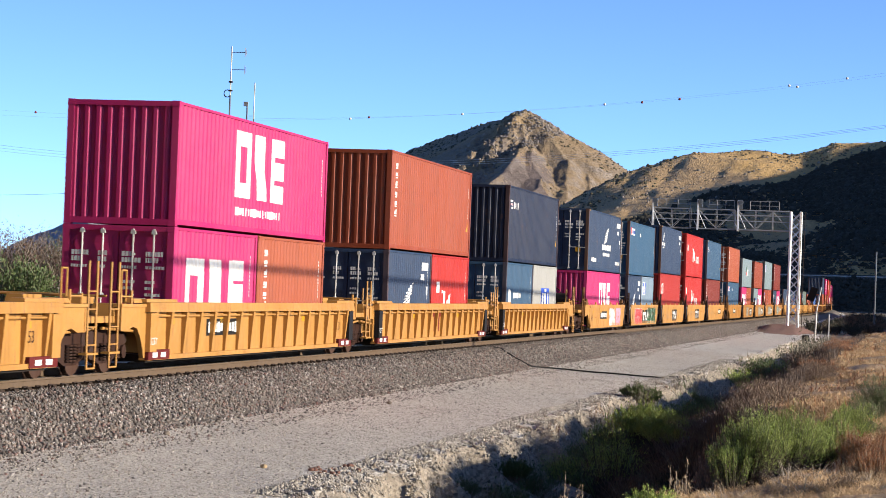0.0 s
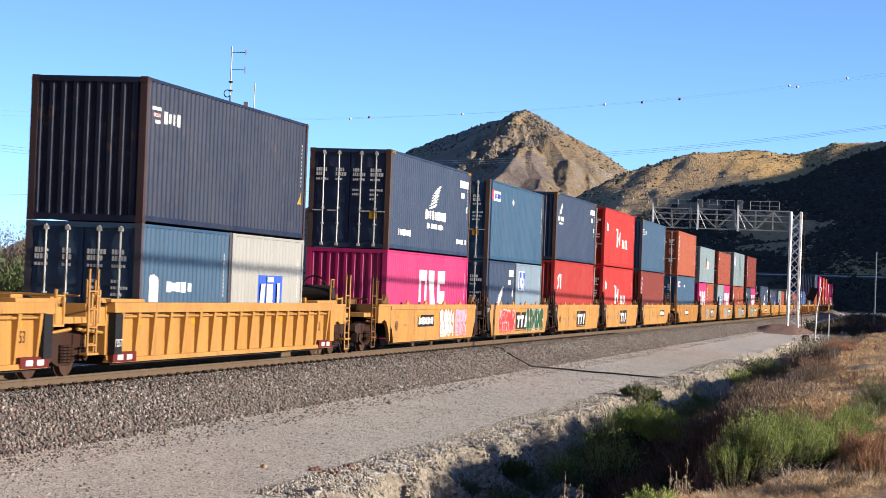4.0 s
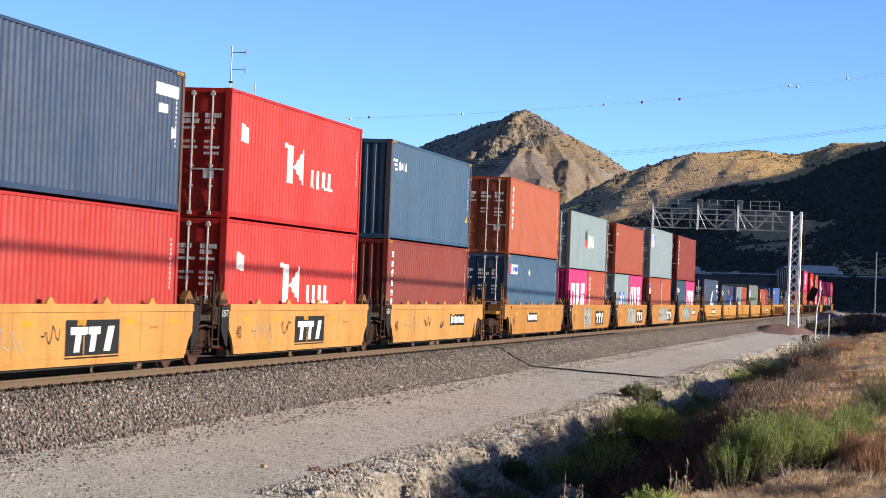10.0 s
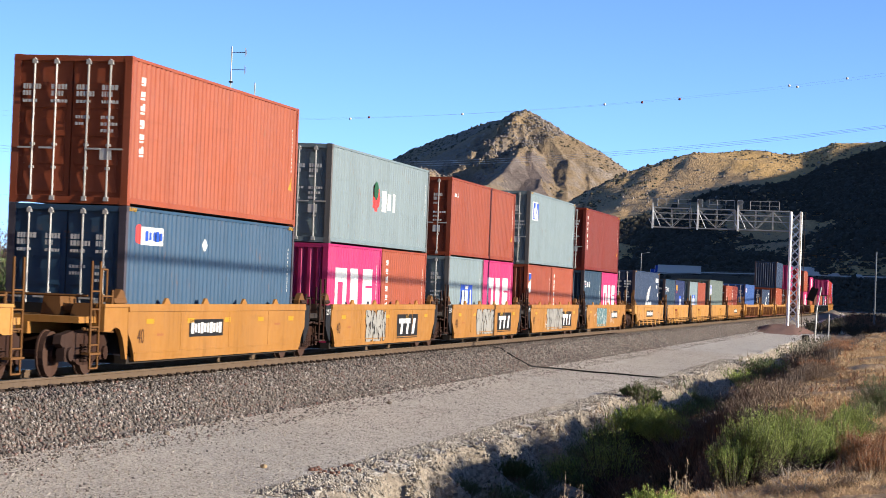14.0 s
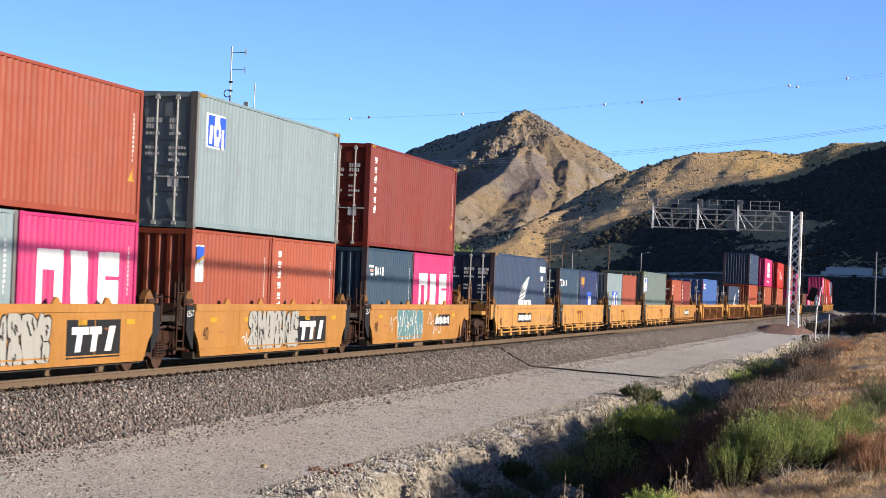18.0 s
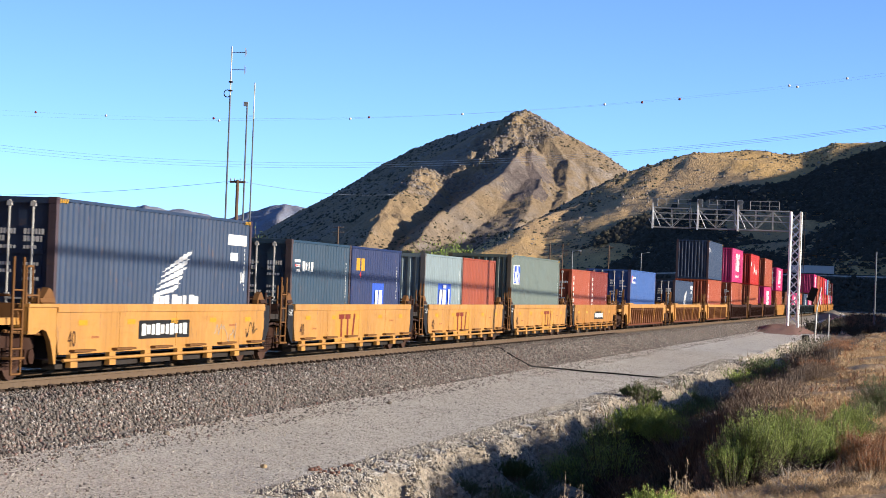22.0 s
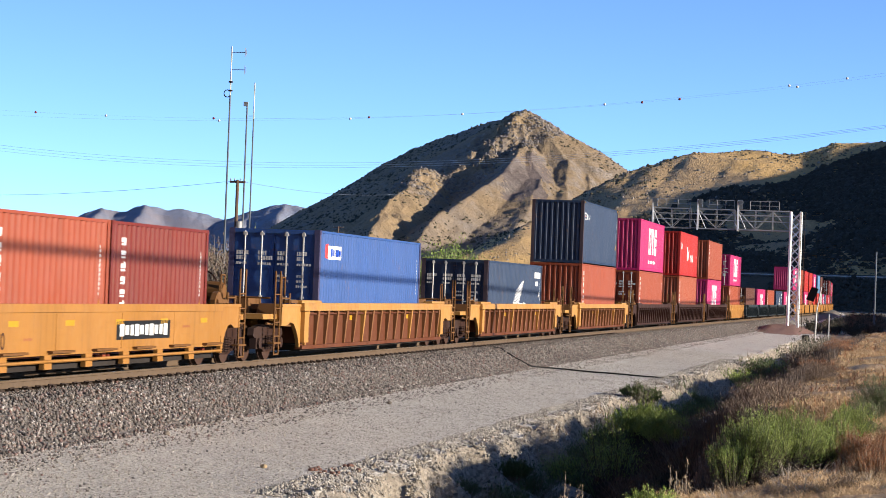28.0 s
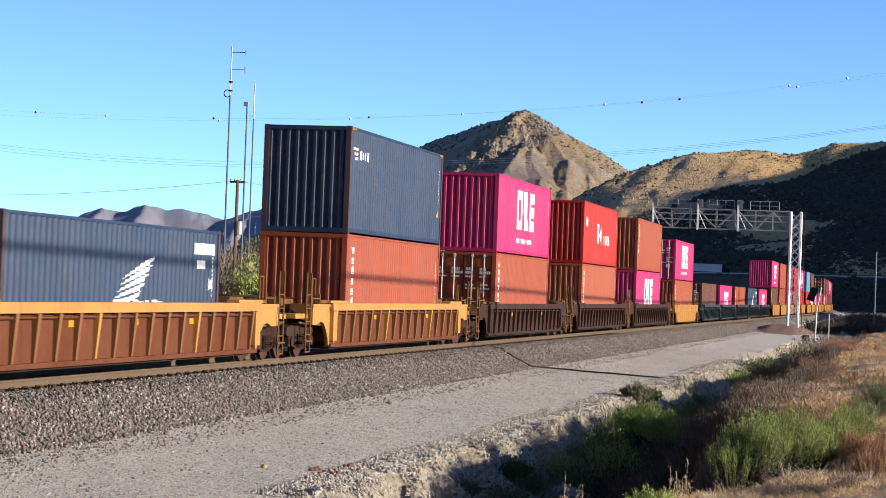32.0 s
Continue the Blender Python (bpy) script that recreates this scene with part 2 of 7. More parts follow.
# ---- ground ----
PROFILE_X = [-400, -60, -12, -3.4, -1.9, 1.9, 3.1, 5.3, 7.6, 8.4, 9.1, 10.4, 11.9, 12.7, 13.2, 15.0, 20.0, 60.0, 400.0]
PROFILE_Z = [-0.6, -0.9, -1.0, -0.85, -0.2, -0.2, -0.79, -0.92, -1.03, -1.1, -1.95, -2.4, -2.0, -0.55, -0.1, 0.12, 0.35, 0.8, 2.0]


def smooth(a, b, v):
    k = np.clip((v - a) / (b - a), 0, 1)
    return k * k * (3 - 2 * k)


def bite_at(y):
    return 2.3 * smooth(17.0, 28.5, y) * (1 - 0.85 * smooth(29.0, 41.0, y))


def ground_z(x, y):
    x, y = np.asarray(x, float), np.asarray(y, float)
    u = x - track_x(y)
    edge = 0.6 * fbm(y * 0.16, y * 0 + 3.3, 4, 5) + 0.55 * fbm(y * 0.7, y * 0 + 1.3, 3, 8)
    near = np.clip((u - 6.5) / 1.5, 0, 1)
    u2 = u - near * np.clip((16 - u) / 3, 0, 1) * edge
    # the gully bites into the bank at its near end
    u2 = u2 - bite_at(y) * np.clip((u - 10.0) / 1.6, 0, 1) * np.clip((19 - u) / 2, 0, 1)
    # washed-out notches along the lip
    notch = np.clip(1 - 2.6 * np.abs(fbm(y * 0.42 + 0.35 * u, y * 0 + 6.1, 3, 17)), 0, 1)
    u2 = u2 + 0.75 * notch * np.clip((u - 7.7) / 0.5, 0, 1) * np.clip((9.6 - u) / 0.7, 0, 1)
    z = np.interp(u2, PROFILE_X, PROFILE_Z)
    # past the gully's end the ground closes up
    shut = np.clip((y - 150) / 40, 0, 1)
    z = np.where((u > 7.6) & (u < 60), z * (1 - shut) + (-1.0) * shut, z)
    rough = np.clip((np.abs(u) - 3.0) / 1.5, 0, 1)
    bank = np.clip((u - 8.2) / 0.8, 0, 1)
    z = z + rough * 0.05 * fbm(x * 0.5, y * 0.5, 3, 2) + bank * (0.22 * fbm(x * 0.8, y * 0.8, 4, 4) + 0.07 * fbm(x * 3.1, y * 3.1, 3, 6))
    face = np.clip((u - 7.5) / 0.7, 0, 1) * np.clip((10.0 - u) / 0.8, 0, 1)
    z = z + face * (0.3 * (0.3 - np.abs(fbm(y * 1.3 + 0.5 * u, u * 0.5, 4, 23)) * 1.6) + 0.12 * fbm(x * 4.0, y * 2.4, 3, 27))
    far = np.clip((np.hypot(x, y - 60) - 160) / 300, 0, 1)
    z = z + far * 1.0 * fbm(x * 0.01, y * 0.01, 3, 9) * np.clip((np.abs(u) - 6) / 20, 0, 1)
    # spoil heap of red earth by the signal bridge
    z = z + (0.62 + 0.35 * fbm(x * 0.6, y * 0.25, 4, 19)) * np.exp(-((((u - 5.3) / 2.3) ** 2 + ((y - 203) / 10.0) ** 2) ** 2))
    return z


def grown(start, step, factor, end):
    out = [start]
    while abs(out[-1]) < abs(end):
        step *= factor
        out.append(out[-1] + step)
    return out


gravel = earth("grey_gravel", (0.231, 0.213, 0.185), (0.328, 0.304, 0.267), (0.426, 0.396, 0.35), 0.3, 0.8, 0.025, 0.95, 30, 0.6)
pale_dirt = earth("pale_eroded_dirt", (0.23, 0.19, 0.144), (0.149, 0.121, 0.092), (0.31, 0.27, 0.218), 1.6, 1.0, 0.07, 0.95, 16, 0.5)
bank_soil = earth("dry_brown_soil", (0.204, 0.14, 0.0815), (0.291, 0.204, 0.116), (0.393, 0.277, 0.16), 0.7, 0.8, 0.05, 0.95, 18)
red_soil = earth("red_earth", (0.116, 0.0445, 0.0321), (0.147, 0.0669, 0.0491), (0.178, 0.107, 0.0798), 0.6, 0.7, 0.04, 0.95, 10)
# bank soil darkened: the gully's shade is put into its colour
gully_shade_soil = earth("shade_dark_gully_soil", (0.06, 0.045, 0.032), (0.09, 0.066, 0.045), (0.14, 0.105, 0.075), 0.7, 0.8, 0.05, 0.95, 18)
plain_soil = earth("dry_valley_floor", (0.12, 0.09, 0.054), (0.156, 0.114, 0.0624), (0.084, 0.072, 0.0456), 0.05, 0.3, 0.1, 0.95, 2)

gx = np.array(sorted(set([round(v, 3) for v in np.arange(-3.6, 18.01, 0.16)] + [-v for v in grown(3.6, 0.2, 1.22, 3800)] + grown(18.0, 0.2, 1.22, 3800))))
gy = np.array(sorted(set([round(v, 3) for v in np.arange(12, 60, 0.2)] + [round(v, 3) for v in np.arange(60, 150.01, 0.4)] + grown(150.0, 0.45, 1.035, 700) + [v for v in np.arange(760, 4300, 120)] + [12 - v for v in grown(0.5, 0.5, 1.3, 3500)])))
GX, GY = np.meshgrid(gx, gy)
GZ = ground_z(GX, GY)
nx, ny = len(gx), len(gy)
ids = np.arange(nx * ny).reshape(ny, nx)
quads = np.stack([ids[:-1, :-1], ids[:-1, 1:], ids[1:, 1:], ids[1:, :-1]], -1).reshape(-1, 4)
cx, cy = (GX[:-1, :-1] + GX[1:, 1:]).ravel() / 2, (GY[:-1, :-1] + GY[1:, 1:]).ravel() / 2
cu = cx - track_x(cy) + 0.35 * fbm(cx * 0.7, cy * 0.5, 3, 11)
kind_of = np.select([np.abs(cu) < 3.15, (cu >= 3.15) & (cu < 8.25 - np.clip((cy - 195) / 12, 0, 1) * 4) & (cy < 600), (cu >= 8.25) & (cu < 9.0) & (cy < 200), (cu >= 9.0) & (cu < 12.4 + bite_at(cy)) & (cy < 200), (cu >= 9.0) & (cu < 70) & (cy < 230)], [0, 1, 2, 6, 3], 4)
steep = (np.abs(GZ[:-1, 1:] - GZ[:-1, :-1]) / (GX[:-1, 1:] - GX[:-1, :-1])).ravel()
mid_z = ((GZ[:-1, :-1] + GZ[1:, 1:]) / 2).ravel()
plain_u = cx - track_x(cy)
kind_of = np.where((plain_u > 7.2) & (plain_u < 9.9) & (cy < 200) & ((steep > 0.3) | (mid_z < -1.2)), 2, np.where((plain_u > 7.2) & (plain_u < 9.4) & (cy < 200) & (mid_z > -1.18), 1, kind_of))
kind_of = np.where((np.hypot((cu - 5.3) / 2.6, (cy - 202) / 13.0) < 1) & (cu > 2.8), 5, kind_of)
ground = new("ground", quick_mesh("ground", np.stack([GX, GY, GZ], -1).reshape(-1, 3), quads, [ballast_mat, gravel, pale_dirt, bank_soil, plain_soil, red_soil, gully_shade_soil], kind_of, True))
tagged(ground, "gravel track bed, service road, eroded gully and dry bank", "ground", kind="structure")


def stones(name, n, u0, u1, y0, y1, r0, r1, mat, label, lift=0.35, power=1.6, seed=1):
    """Loose stones joined into one mesh: squashed, turned octahedra, thicker on the ground towards y0."""
    rng = np.random.default_rng(seed)
    y = y0 + (y1 - y0) * rng.random(n) ** power
    u = u0 + (u1 - u0) * rng.random(n)
    x = u + track_x(y)
    r = r0 + (r1 - r0) * rng.random(n) ** 2
    base = np.array([(1, 0, 0), (-1, 0, 0), (0, 1, 0), (0, -1, 0), (0, 0, 1), (0, 0, -1)], float)
    tri = np.array([(0, 2, 4), (2, 1, 4), (1, 3, 4), (3, 0, 4), (2, 0, 5), (1, 2, 5), (3, 1, 5), (0, 3, 5)])
    v = base[None] * (0.65 + 0.7 * rng.random((n, 6, 1))) + 0.25 * (rng.random((n, 6, 3)) - 0.5)
    ax = rng.normal(size=(n, 3))
    ax /= np.linalg.norm(ax, axis=1, keepdims=True)
    an = rng.random(n) * 6.28
    c, s = np.cos(an)[:, None, None], np.sin(an)[:, None, None]
    k = ax[:, None, :]
    v = v * c + np.cross(np.broadcast_to(k, v.shape), v) * s + k * (v * k).sum(-1, keepdims=True) * (1 - c)
    v = v * r[:, None, None] + np.stack([x, y, ground_z(x, y) + lift * r], -1)[:, None, :]
    f = (tri[None] + 6 * np.arange(n)[:, None, None]).reshape(-1, 3)
    return tagged(new(name, quick_mesh(name, v.reshape(-1, 3), f, [mat])), label, "stones", kind="stuff")


stones("ballast_stones", 80000, 0.95, 3.35, 24, 260, 0.018, 0.045, stone_mat, "loose grey and reddish crushed ballast stones beside the rail", power=1.9, seed=2)
stones("far_ballast_stones", 5000, -3.3, -0.95, 24, 90, 0.03, 0.06, stone_mat, "loose grey crushed ballast stones behind the rail", seed=3)
stones("scattered_stones", 6000, 3.1, 4.3, 24, 200, 0.012, 0.034, stone_mat, "crushed stones spilled over the road's edge", 0.25, 1.8, seed=7)
stones("loose_stones", 1100, 4.0, 6.2, 24, 150, 0.01, 0.03, stone_mat, "a few crushed stones strewn over the gravel road", 0.25, 1.8, seed=8)
stones("road_pebbles", 60000, 3.3, 8.7, 24, 120, 0.005, 0.02, pebble_mat, "small scattered pebbles on the grey gravel road", 0.2, 1.7, seed=4)
stones("lip_clods", 700, 7.6, 9.2, 32, 100, 0.02, 0.05, clod_mat, "pale clods and stones fallen from the gully's lip", 0.3, 1.2, seed=9)
stones("bank_rubble", 42000, 7.3, 9.3, 30, 110, 0.008, 0.035, pebble_mat, "broken stones along the eroded gully edge", 0.3, 1.4, seed=5)

# ---- track ----
track = tagged(new("railway_track"), "railway track with rusty steel rails on concrete ties", "track", kind="structure")
for side, label in ((0.7175, "rusty rail with a polished head"), (-0.7175, "rusty rail with a polished head")):
    body, head = Shape(), Shape()
    cuts = list(np.arange(-120, 311, 43.0)) + [310 + 20 * i for i in range(1, 32)]
    sect = [(-0.075, -0.186), (0.075, -0.186), (0.075, -0.172), (0.012, -0.15), (0.012, -0.05), (0.036, -0.042), (0.036, -0.004), (-0.036, -0.004), (-0.036, -0.042), (-0.012, -0.05), (-0.012, -0.15), (-0.075, -0.172)]
    for shape, poly in ((body, sect), (head, [(-0.034, -0.0035), (0.034, -0.0035), (0.03, 0.0), (-0.03, 0.0)])):
        n = len(poly)
        verts = [on_track(s) @ Vector((side + a, 0, b)) for s in cuts for a, b in poly]
        shape.add(verts, [(i * n + j, i * n + (j + 1) % n, (i + 1) * n + (j + 1) % n, (i + 1) * n + j) for i in range(len(cuts) - 1) for j in range(n)])
    rail = part("rail", body.mesh("rail"), rail_steel, track, label)
    part("rail_head", head.mesh("rail_head"), rail_head, rail, "bright worn running surface")
tie_mesh = Shape().box(-1.3, 1.3, -0.13, 0.13, -0.36, -0.187, 0.02).mesh("tie")
clip_mesh = Shape().box(-0.06, 0.16, -0.09, 0.09, -0.19, -0.15, 0.02).rod((0.04, -0.1, -0.135), (0.04, 0.1, -0.135), 0.022, 5).rod((0.11, -0.08, -0.145), (0.11, 0.08, -0.145), 0.02, 5).mesh("rail_clip")
for i in range(150):
    y = 28 + i * 0.61
    tie = part("tie", tie_mesh, concrete, track, at=pose(0, y, 0))
    part("rail_clip", clip_mesh, clip_iron, tie, at=pose(0.83, 0, 0))
rest = Shape()
for i in range(480):
    m = on_track(28 + (150 + i) * 0.61)
    rest.add([m @ Vector(p) for p in [(-1.3, -0.13, -0.36), (1.3, -0.13, -0.36), (1.3, 0.13, -0.36), (-1.3, 0.13, -0.36), (-1.3, -0.13, -0.187), (1.3, -0.13, -0.187), (1.3, 0.13, -0.187), (-1.3, 0.13, -0.187)]],
             [(4, 5, 6, 7), (0, 1, 5, 4), (1, 2, 6, 5), (2, 3, 7, 6), (3, 0, 4, 7)])
tagged(part("far_ties", rest.mesh("far_ties"), concrete, track), kind="stuff")

# ---- hills ----
def tent(x, y, lines, slope, west=1.0):
    """Heights of slopes that fall away on both sides of the crest lines; west: how much steeper they fall towards -x."""
    best = np.full(x.shape, -1e3)
    for line in lines:
        for (x0, y0, z0), (x1, y1, z1) in zip(line, line[1:]):
            dx, dy = x1 - x0, y1 - y0
            k = np.clip(((x - x0) * dx + (y - y0) * dy) / (dx * dx + dy * dy), 0, 1)
            ex = x - x0 - k * dx
            d = np.hypot(np.where(ex < 0, ex * west, ex), y - y0 - k * dy)
            best = np.maximum(best, z0 + k * (z1 - z0) - slope * d)
    return best


def hill(name, lines, slope, a0, a1, na, r0, r1, nr, mat, label, rough=1.0, seed=1, crag=1.0, floor=-6.0, summit=None, outcrops=(), west=1.0, patch=None, apron=None):
    """A hillside as a sheet over bearings a0..a1 (degrees left of +y, from the lineside) and ranges r0..r1."""
    a = np.radians(np.linspace(a0, a1, na))
    r = np.linspace(r0, r1, nr)
    A, R = np.meshgrid(a, r)
    X, Y = EYE.x - R * np.sin(A), R * np.cos(A)
    wx = X + 10 * rough * fbm(X * 0.02, Y * 0.02, 3, seed)
    wy = Y + 14 * rough * fbm(X * 0.02 + 7, Y * 0.02, 3, seed + 3)
    Z = tent(wx, wy, lines, slope, west)
    if apron:
        Z = np.where(wx > np.interp(wy, [1260, 1320, 1400, 1480, 1560], [-268, -266, -258, -245, -252]), np.maximum(Z, tent(wx, wy, apron, slope, 0.3)), Z)
    ridged = 1 - np.abs(fbm(X * 0.022, Y * 0.022, 5, seed + 5)) * 2
    Z = Z + rough * (3.0 * fbm(X * 0.015, Y * 0.015, 5, seed + 9) + crag * 2.2 * (ridged - 0.6) + crag * 0.9 * fbm(X * 0.18, Y * 0.18, 3, seed + 12))
    if summit:
        # gullies and rocky ribs running down from the summit
        dx, dy = X - summit[0], Y - summit[1]
        ph, ro = np.arctan2(dy, dx), np.hypot(dx, dy)
        rib = 1 - 2 * np.abs(fbm(ph * 3.4 + 0.8 * fbm(X * 0.02, Y * 0.02, 3, seed + 21), ro * 0.005, 4, seed + 20))
        fade = np.clip(ro / 60, 0, 1) * np.clip((330 - ro) / 180, 0.25, 1)
        Z = Z + fade * summit[2] * (rib - 0.65)
        crags = np.clip(fbm(X * 0.016, Y * 0.016, 3, seed + 30) * 2.2 + 0.35, 0, 1)
        Z = Z + crags * summit[2] * 0.3 * (1 - 2 * np.abs(fbm(X * 0.075, Y * 0.075, 4, seed + 31)) - 0.5)
    for ox, oy, reach, tall in outcrops:
        near = np.exp(-((X - ox) ** 2 + ((Y - oy) / 1.6) ** 2) / reach ** 2)
        Z = Z + near * tall * (0.75 - 2.4 * np.abs(fbm(X * 0.07, Y * 0.05, 4, seed + 31)))
    Z = np.maximum(Z, floor)
    ids = np.arange(na * nr).reshape(nr, na)
    q = np.stack([ids[:-1, :-1], ids[:-1, 1:], ids[1:, 1:], ids[1:, :-1]], -1).reshape(-1, 4)
    mats, index = [mat], None
    if patch:
        # a patch of scree with a ragged edge
        px, py, wide, long, scree = patch
        cx, cy = X[:-1, :-1].ravel(), Y[:-1, :-1].ravel()
        index = (np.hypot((cx - px) / wide, (cy - py) / long) + 0.9 * fbm(cx * 0.05, cy * 0.03, 4, seed + 40) + 0.25 * value_noise(cx * 0.9, cy * 0.5, seed) < 1).astype(int)
        mats.append(scree)
    o = new(name, quick_mesh(name, np.stack([X, Y, Z], -1).reshape(-1, 3), q, mats, index, True))
    tagged(o, label, "hill", kind="structure")
    return X, Y, Z


def hillside(name, grass, rock, dark, rock_at):
    m, nt, b = nodes_of(name)
    o = coords(nt)
    n1 = noise_at(nt, o, 0.012, 6, 0.65)
    n2 = noise_at(nt, o, 0.11, 6, 0.7)
    geo = nt.nodes.new("ShaderNodeNewGeometry")
    sep = nt.nodes.new("ShaderNodeSeparateXYZ")
    nt.links.new(geo.outputs["True Normal"], sep.inputs[0])
    col = mixed(nt, ramp_of(nt, n2, 0.35, 0.65), grass, shade(grass, 0.72))
    steep = ramp_of(nt, sep.outputs[2], rock_at - 0.09, rock_at + 0.05, (1, 1, 1, 1), (0, 0, 0, 1))
    patch = mixed(nt, 1.0, steep, ramp_of(nt, n1, 0.42, 0.56), "MULTIPLY")
    col = mixed(nt, patch, col, mixed(nt, ramp_of(nt, noise_at(nt, o, 0.3, 5, 0.7), 0.4, 0.62), rock, shade(rock, 0.45)))
    col = mixed(nt, ramp_of(nt, noise_at(nt, o, 0.45, 3, 0.6), 0.62, 0.68), col, dark)
    col = mixed(nt, ramp_of(nt, noise_at(nt, o, 0.006, 3), 0.5, 0.62, (0, 0, 0, 1), (0.5, 0.5, 0.5, 1)), col, shade(rock, 0.75))
    nt.links.new(col, b.inputs["Base Color"])
    b.inputs["Roughness"].default_value = 0.95
    bumped(nt, b, noise_at(nt, o, 0.5, 6, 0.75), 0.8, 1.6)
    return m


scree_mat = hillside("purple_grey_scree_slope", (0.144, 0.109, 0.0943), (0.172, 0.144, 0.129), (0.069, 0.0552, 0.0403), 0.84)
peak_mat = hillside("dry_peak_slope", (0.262, 0.185, 0.102), (0.249, 0.21, 0.177), (0.0939, 0.0738, 0.0429), 0.84)
hill_mat = hillside("dry_grass_slope", (0.526, 0.34, 0.134), (0.347, 0.256, 0.179), (0.077, 0.0578, 0.0256), 0.86)
# hillside copy for shaded slopes, the shade put into its colour
shade_slope = hillside("shade_dark_slope", (0.075, 0.054, 0.028), (0.12, 0.09, 0.065), (0.03, 0.026, 0.013), 0.7)
# far slopes carry the blue haze of distance in their colour
blue_mat = hillside("haze_tinted_far_slope", (0.195, 0.217, 0.285), (0.255, 0.232, 0.262), (0.143, 0.165, 0.225), 0.9)

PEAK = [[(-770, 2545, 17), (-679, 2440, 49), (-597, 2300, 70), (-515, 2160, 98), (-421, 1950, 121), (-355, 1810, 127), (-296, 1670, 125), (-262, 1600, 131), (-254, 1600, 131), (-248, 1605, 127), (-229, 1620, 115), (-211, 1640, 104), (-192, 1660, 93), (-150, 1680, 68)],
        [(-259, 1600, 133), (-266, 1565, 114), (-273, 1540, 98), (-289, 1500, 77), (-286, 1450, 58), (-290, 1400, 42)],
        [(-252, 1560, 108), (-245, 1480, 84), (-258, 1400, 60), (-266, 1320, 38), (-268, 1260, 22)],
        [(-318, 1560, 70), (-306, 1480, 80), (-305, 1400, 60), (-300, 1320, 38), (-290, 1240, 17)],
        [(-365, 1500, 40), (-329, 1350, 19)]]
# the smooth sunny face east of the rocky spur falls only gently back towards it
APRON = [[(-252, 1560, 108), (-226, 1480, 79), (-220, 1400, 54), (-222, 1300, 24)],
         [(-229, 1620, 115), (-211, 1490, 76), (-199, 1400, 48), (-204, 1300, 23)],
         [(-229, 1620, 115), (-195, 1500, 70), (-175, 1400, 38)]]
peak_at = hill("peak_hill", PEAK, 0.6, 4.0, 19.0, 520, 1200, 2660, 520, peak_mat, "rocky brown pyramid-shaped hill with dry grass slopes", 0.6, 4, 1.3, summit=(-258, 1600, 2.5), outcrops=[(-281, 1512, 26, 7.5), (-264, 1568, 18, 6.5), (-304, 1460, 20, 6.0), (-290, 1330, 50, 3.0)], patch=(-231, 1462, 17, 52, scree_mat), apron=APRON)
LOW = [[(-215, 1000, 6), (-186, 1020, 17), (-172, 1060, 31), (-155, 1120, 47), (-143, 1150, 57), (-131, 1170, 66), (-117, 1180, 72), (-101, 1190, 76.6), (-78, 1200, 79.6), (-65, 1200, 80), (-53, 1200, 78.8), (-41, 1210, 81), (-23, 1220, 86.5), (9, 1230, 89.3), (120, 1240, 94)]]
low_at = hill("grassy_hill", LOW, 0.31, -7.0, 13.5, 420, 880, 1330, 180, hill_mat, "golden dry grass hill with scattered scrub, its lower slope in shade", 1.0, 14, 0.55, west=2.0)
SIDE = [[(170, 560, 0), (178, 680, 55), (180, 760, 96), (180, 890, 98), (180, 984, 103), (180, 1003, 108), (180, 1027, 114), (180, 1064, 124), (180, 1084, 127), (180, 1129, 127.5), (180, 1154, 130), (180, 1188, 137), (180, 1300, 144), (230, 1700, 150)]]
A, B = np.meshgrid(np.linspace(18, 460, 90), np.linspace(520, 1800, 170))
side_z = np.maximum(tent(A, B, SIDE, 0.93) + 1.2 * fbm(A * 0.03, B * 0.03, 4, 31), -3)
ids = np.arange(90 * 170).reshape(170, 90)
tagged(new("side_hill", quick_mesh("side_hill", np.stack([A, B, side_z], -1).reshape(-1, 3), np.stack([ids[:-1, :-1], ids[:-1, 1:], ids[1:, 1:], ids[1:, :-1]], -1).reshape(-1, 4), [shade_slope], None, True)),
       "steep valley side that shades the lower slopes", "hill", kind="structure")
# unseen bank, added to shade the ground past the signal bridge
A, B = np.meshgrid(np.linspace(17, 70, 40), np.linspace(180, 540, 110))
cut_z = np.maximum(tent(A, B, [[(30, 186, 0), (31, 200, 5.5), (30, 300, 6.5), (31, 420, 8.5), (32, 520, 7), (34, 540, 0)]], 0.75) + 0.6 * fbm(A * 0.1, B * 0.1, 4, 33), -1.5)
ids = np.arange(40 * 110).reshape(110, 40)
tagged(new("shade_bank", quick_mesh("shade_bank", np.stack([A, B, cut_z], -1).reshape(-1, 3), np.stack([ids[:-1, :-1], ids[:-1, 1:], ids[1:, 1:], ids[1:, :-1]], -1).reshape(-1, 4), [shade_slope], None, True)),
       "unseen bank added to shade the ground past the signal bridge", "bank", kind="structure")
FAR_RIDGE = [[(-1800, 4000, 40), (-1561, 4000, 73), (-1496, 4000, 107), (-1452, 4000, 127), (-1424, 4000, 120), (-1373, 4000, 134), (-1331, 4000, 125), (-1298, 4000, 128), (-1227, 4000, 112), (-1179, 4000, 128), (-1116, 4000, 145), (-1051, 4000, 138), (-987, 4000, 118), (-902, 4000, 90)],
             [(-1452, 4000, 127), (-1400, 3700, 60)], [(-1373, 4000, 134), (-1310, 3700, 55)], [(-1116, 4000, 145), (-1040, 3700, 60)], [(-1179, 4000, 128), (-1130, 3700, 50)]]
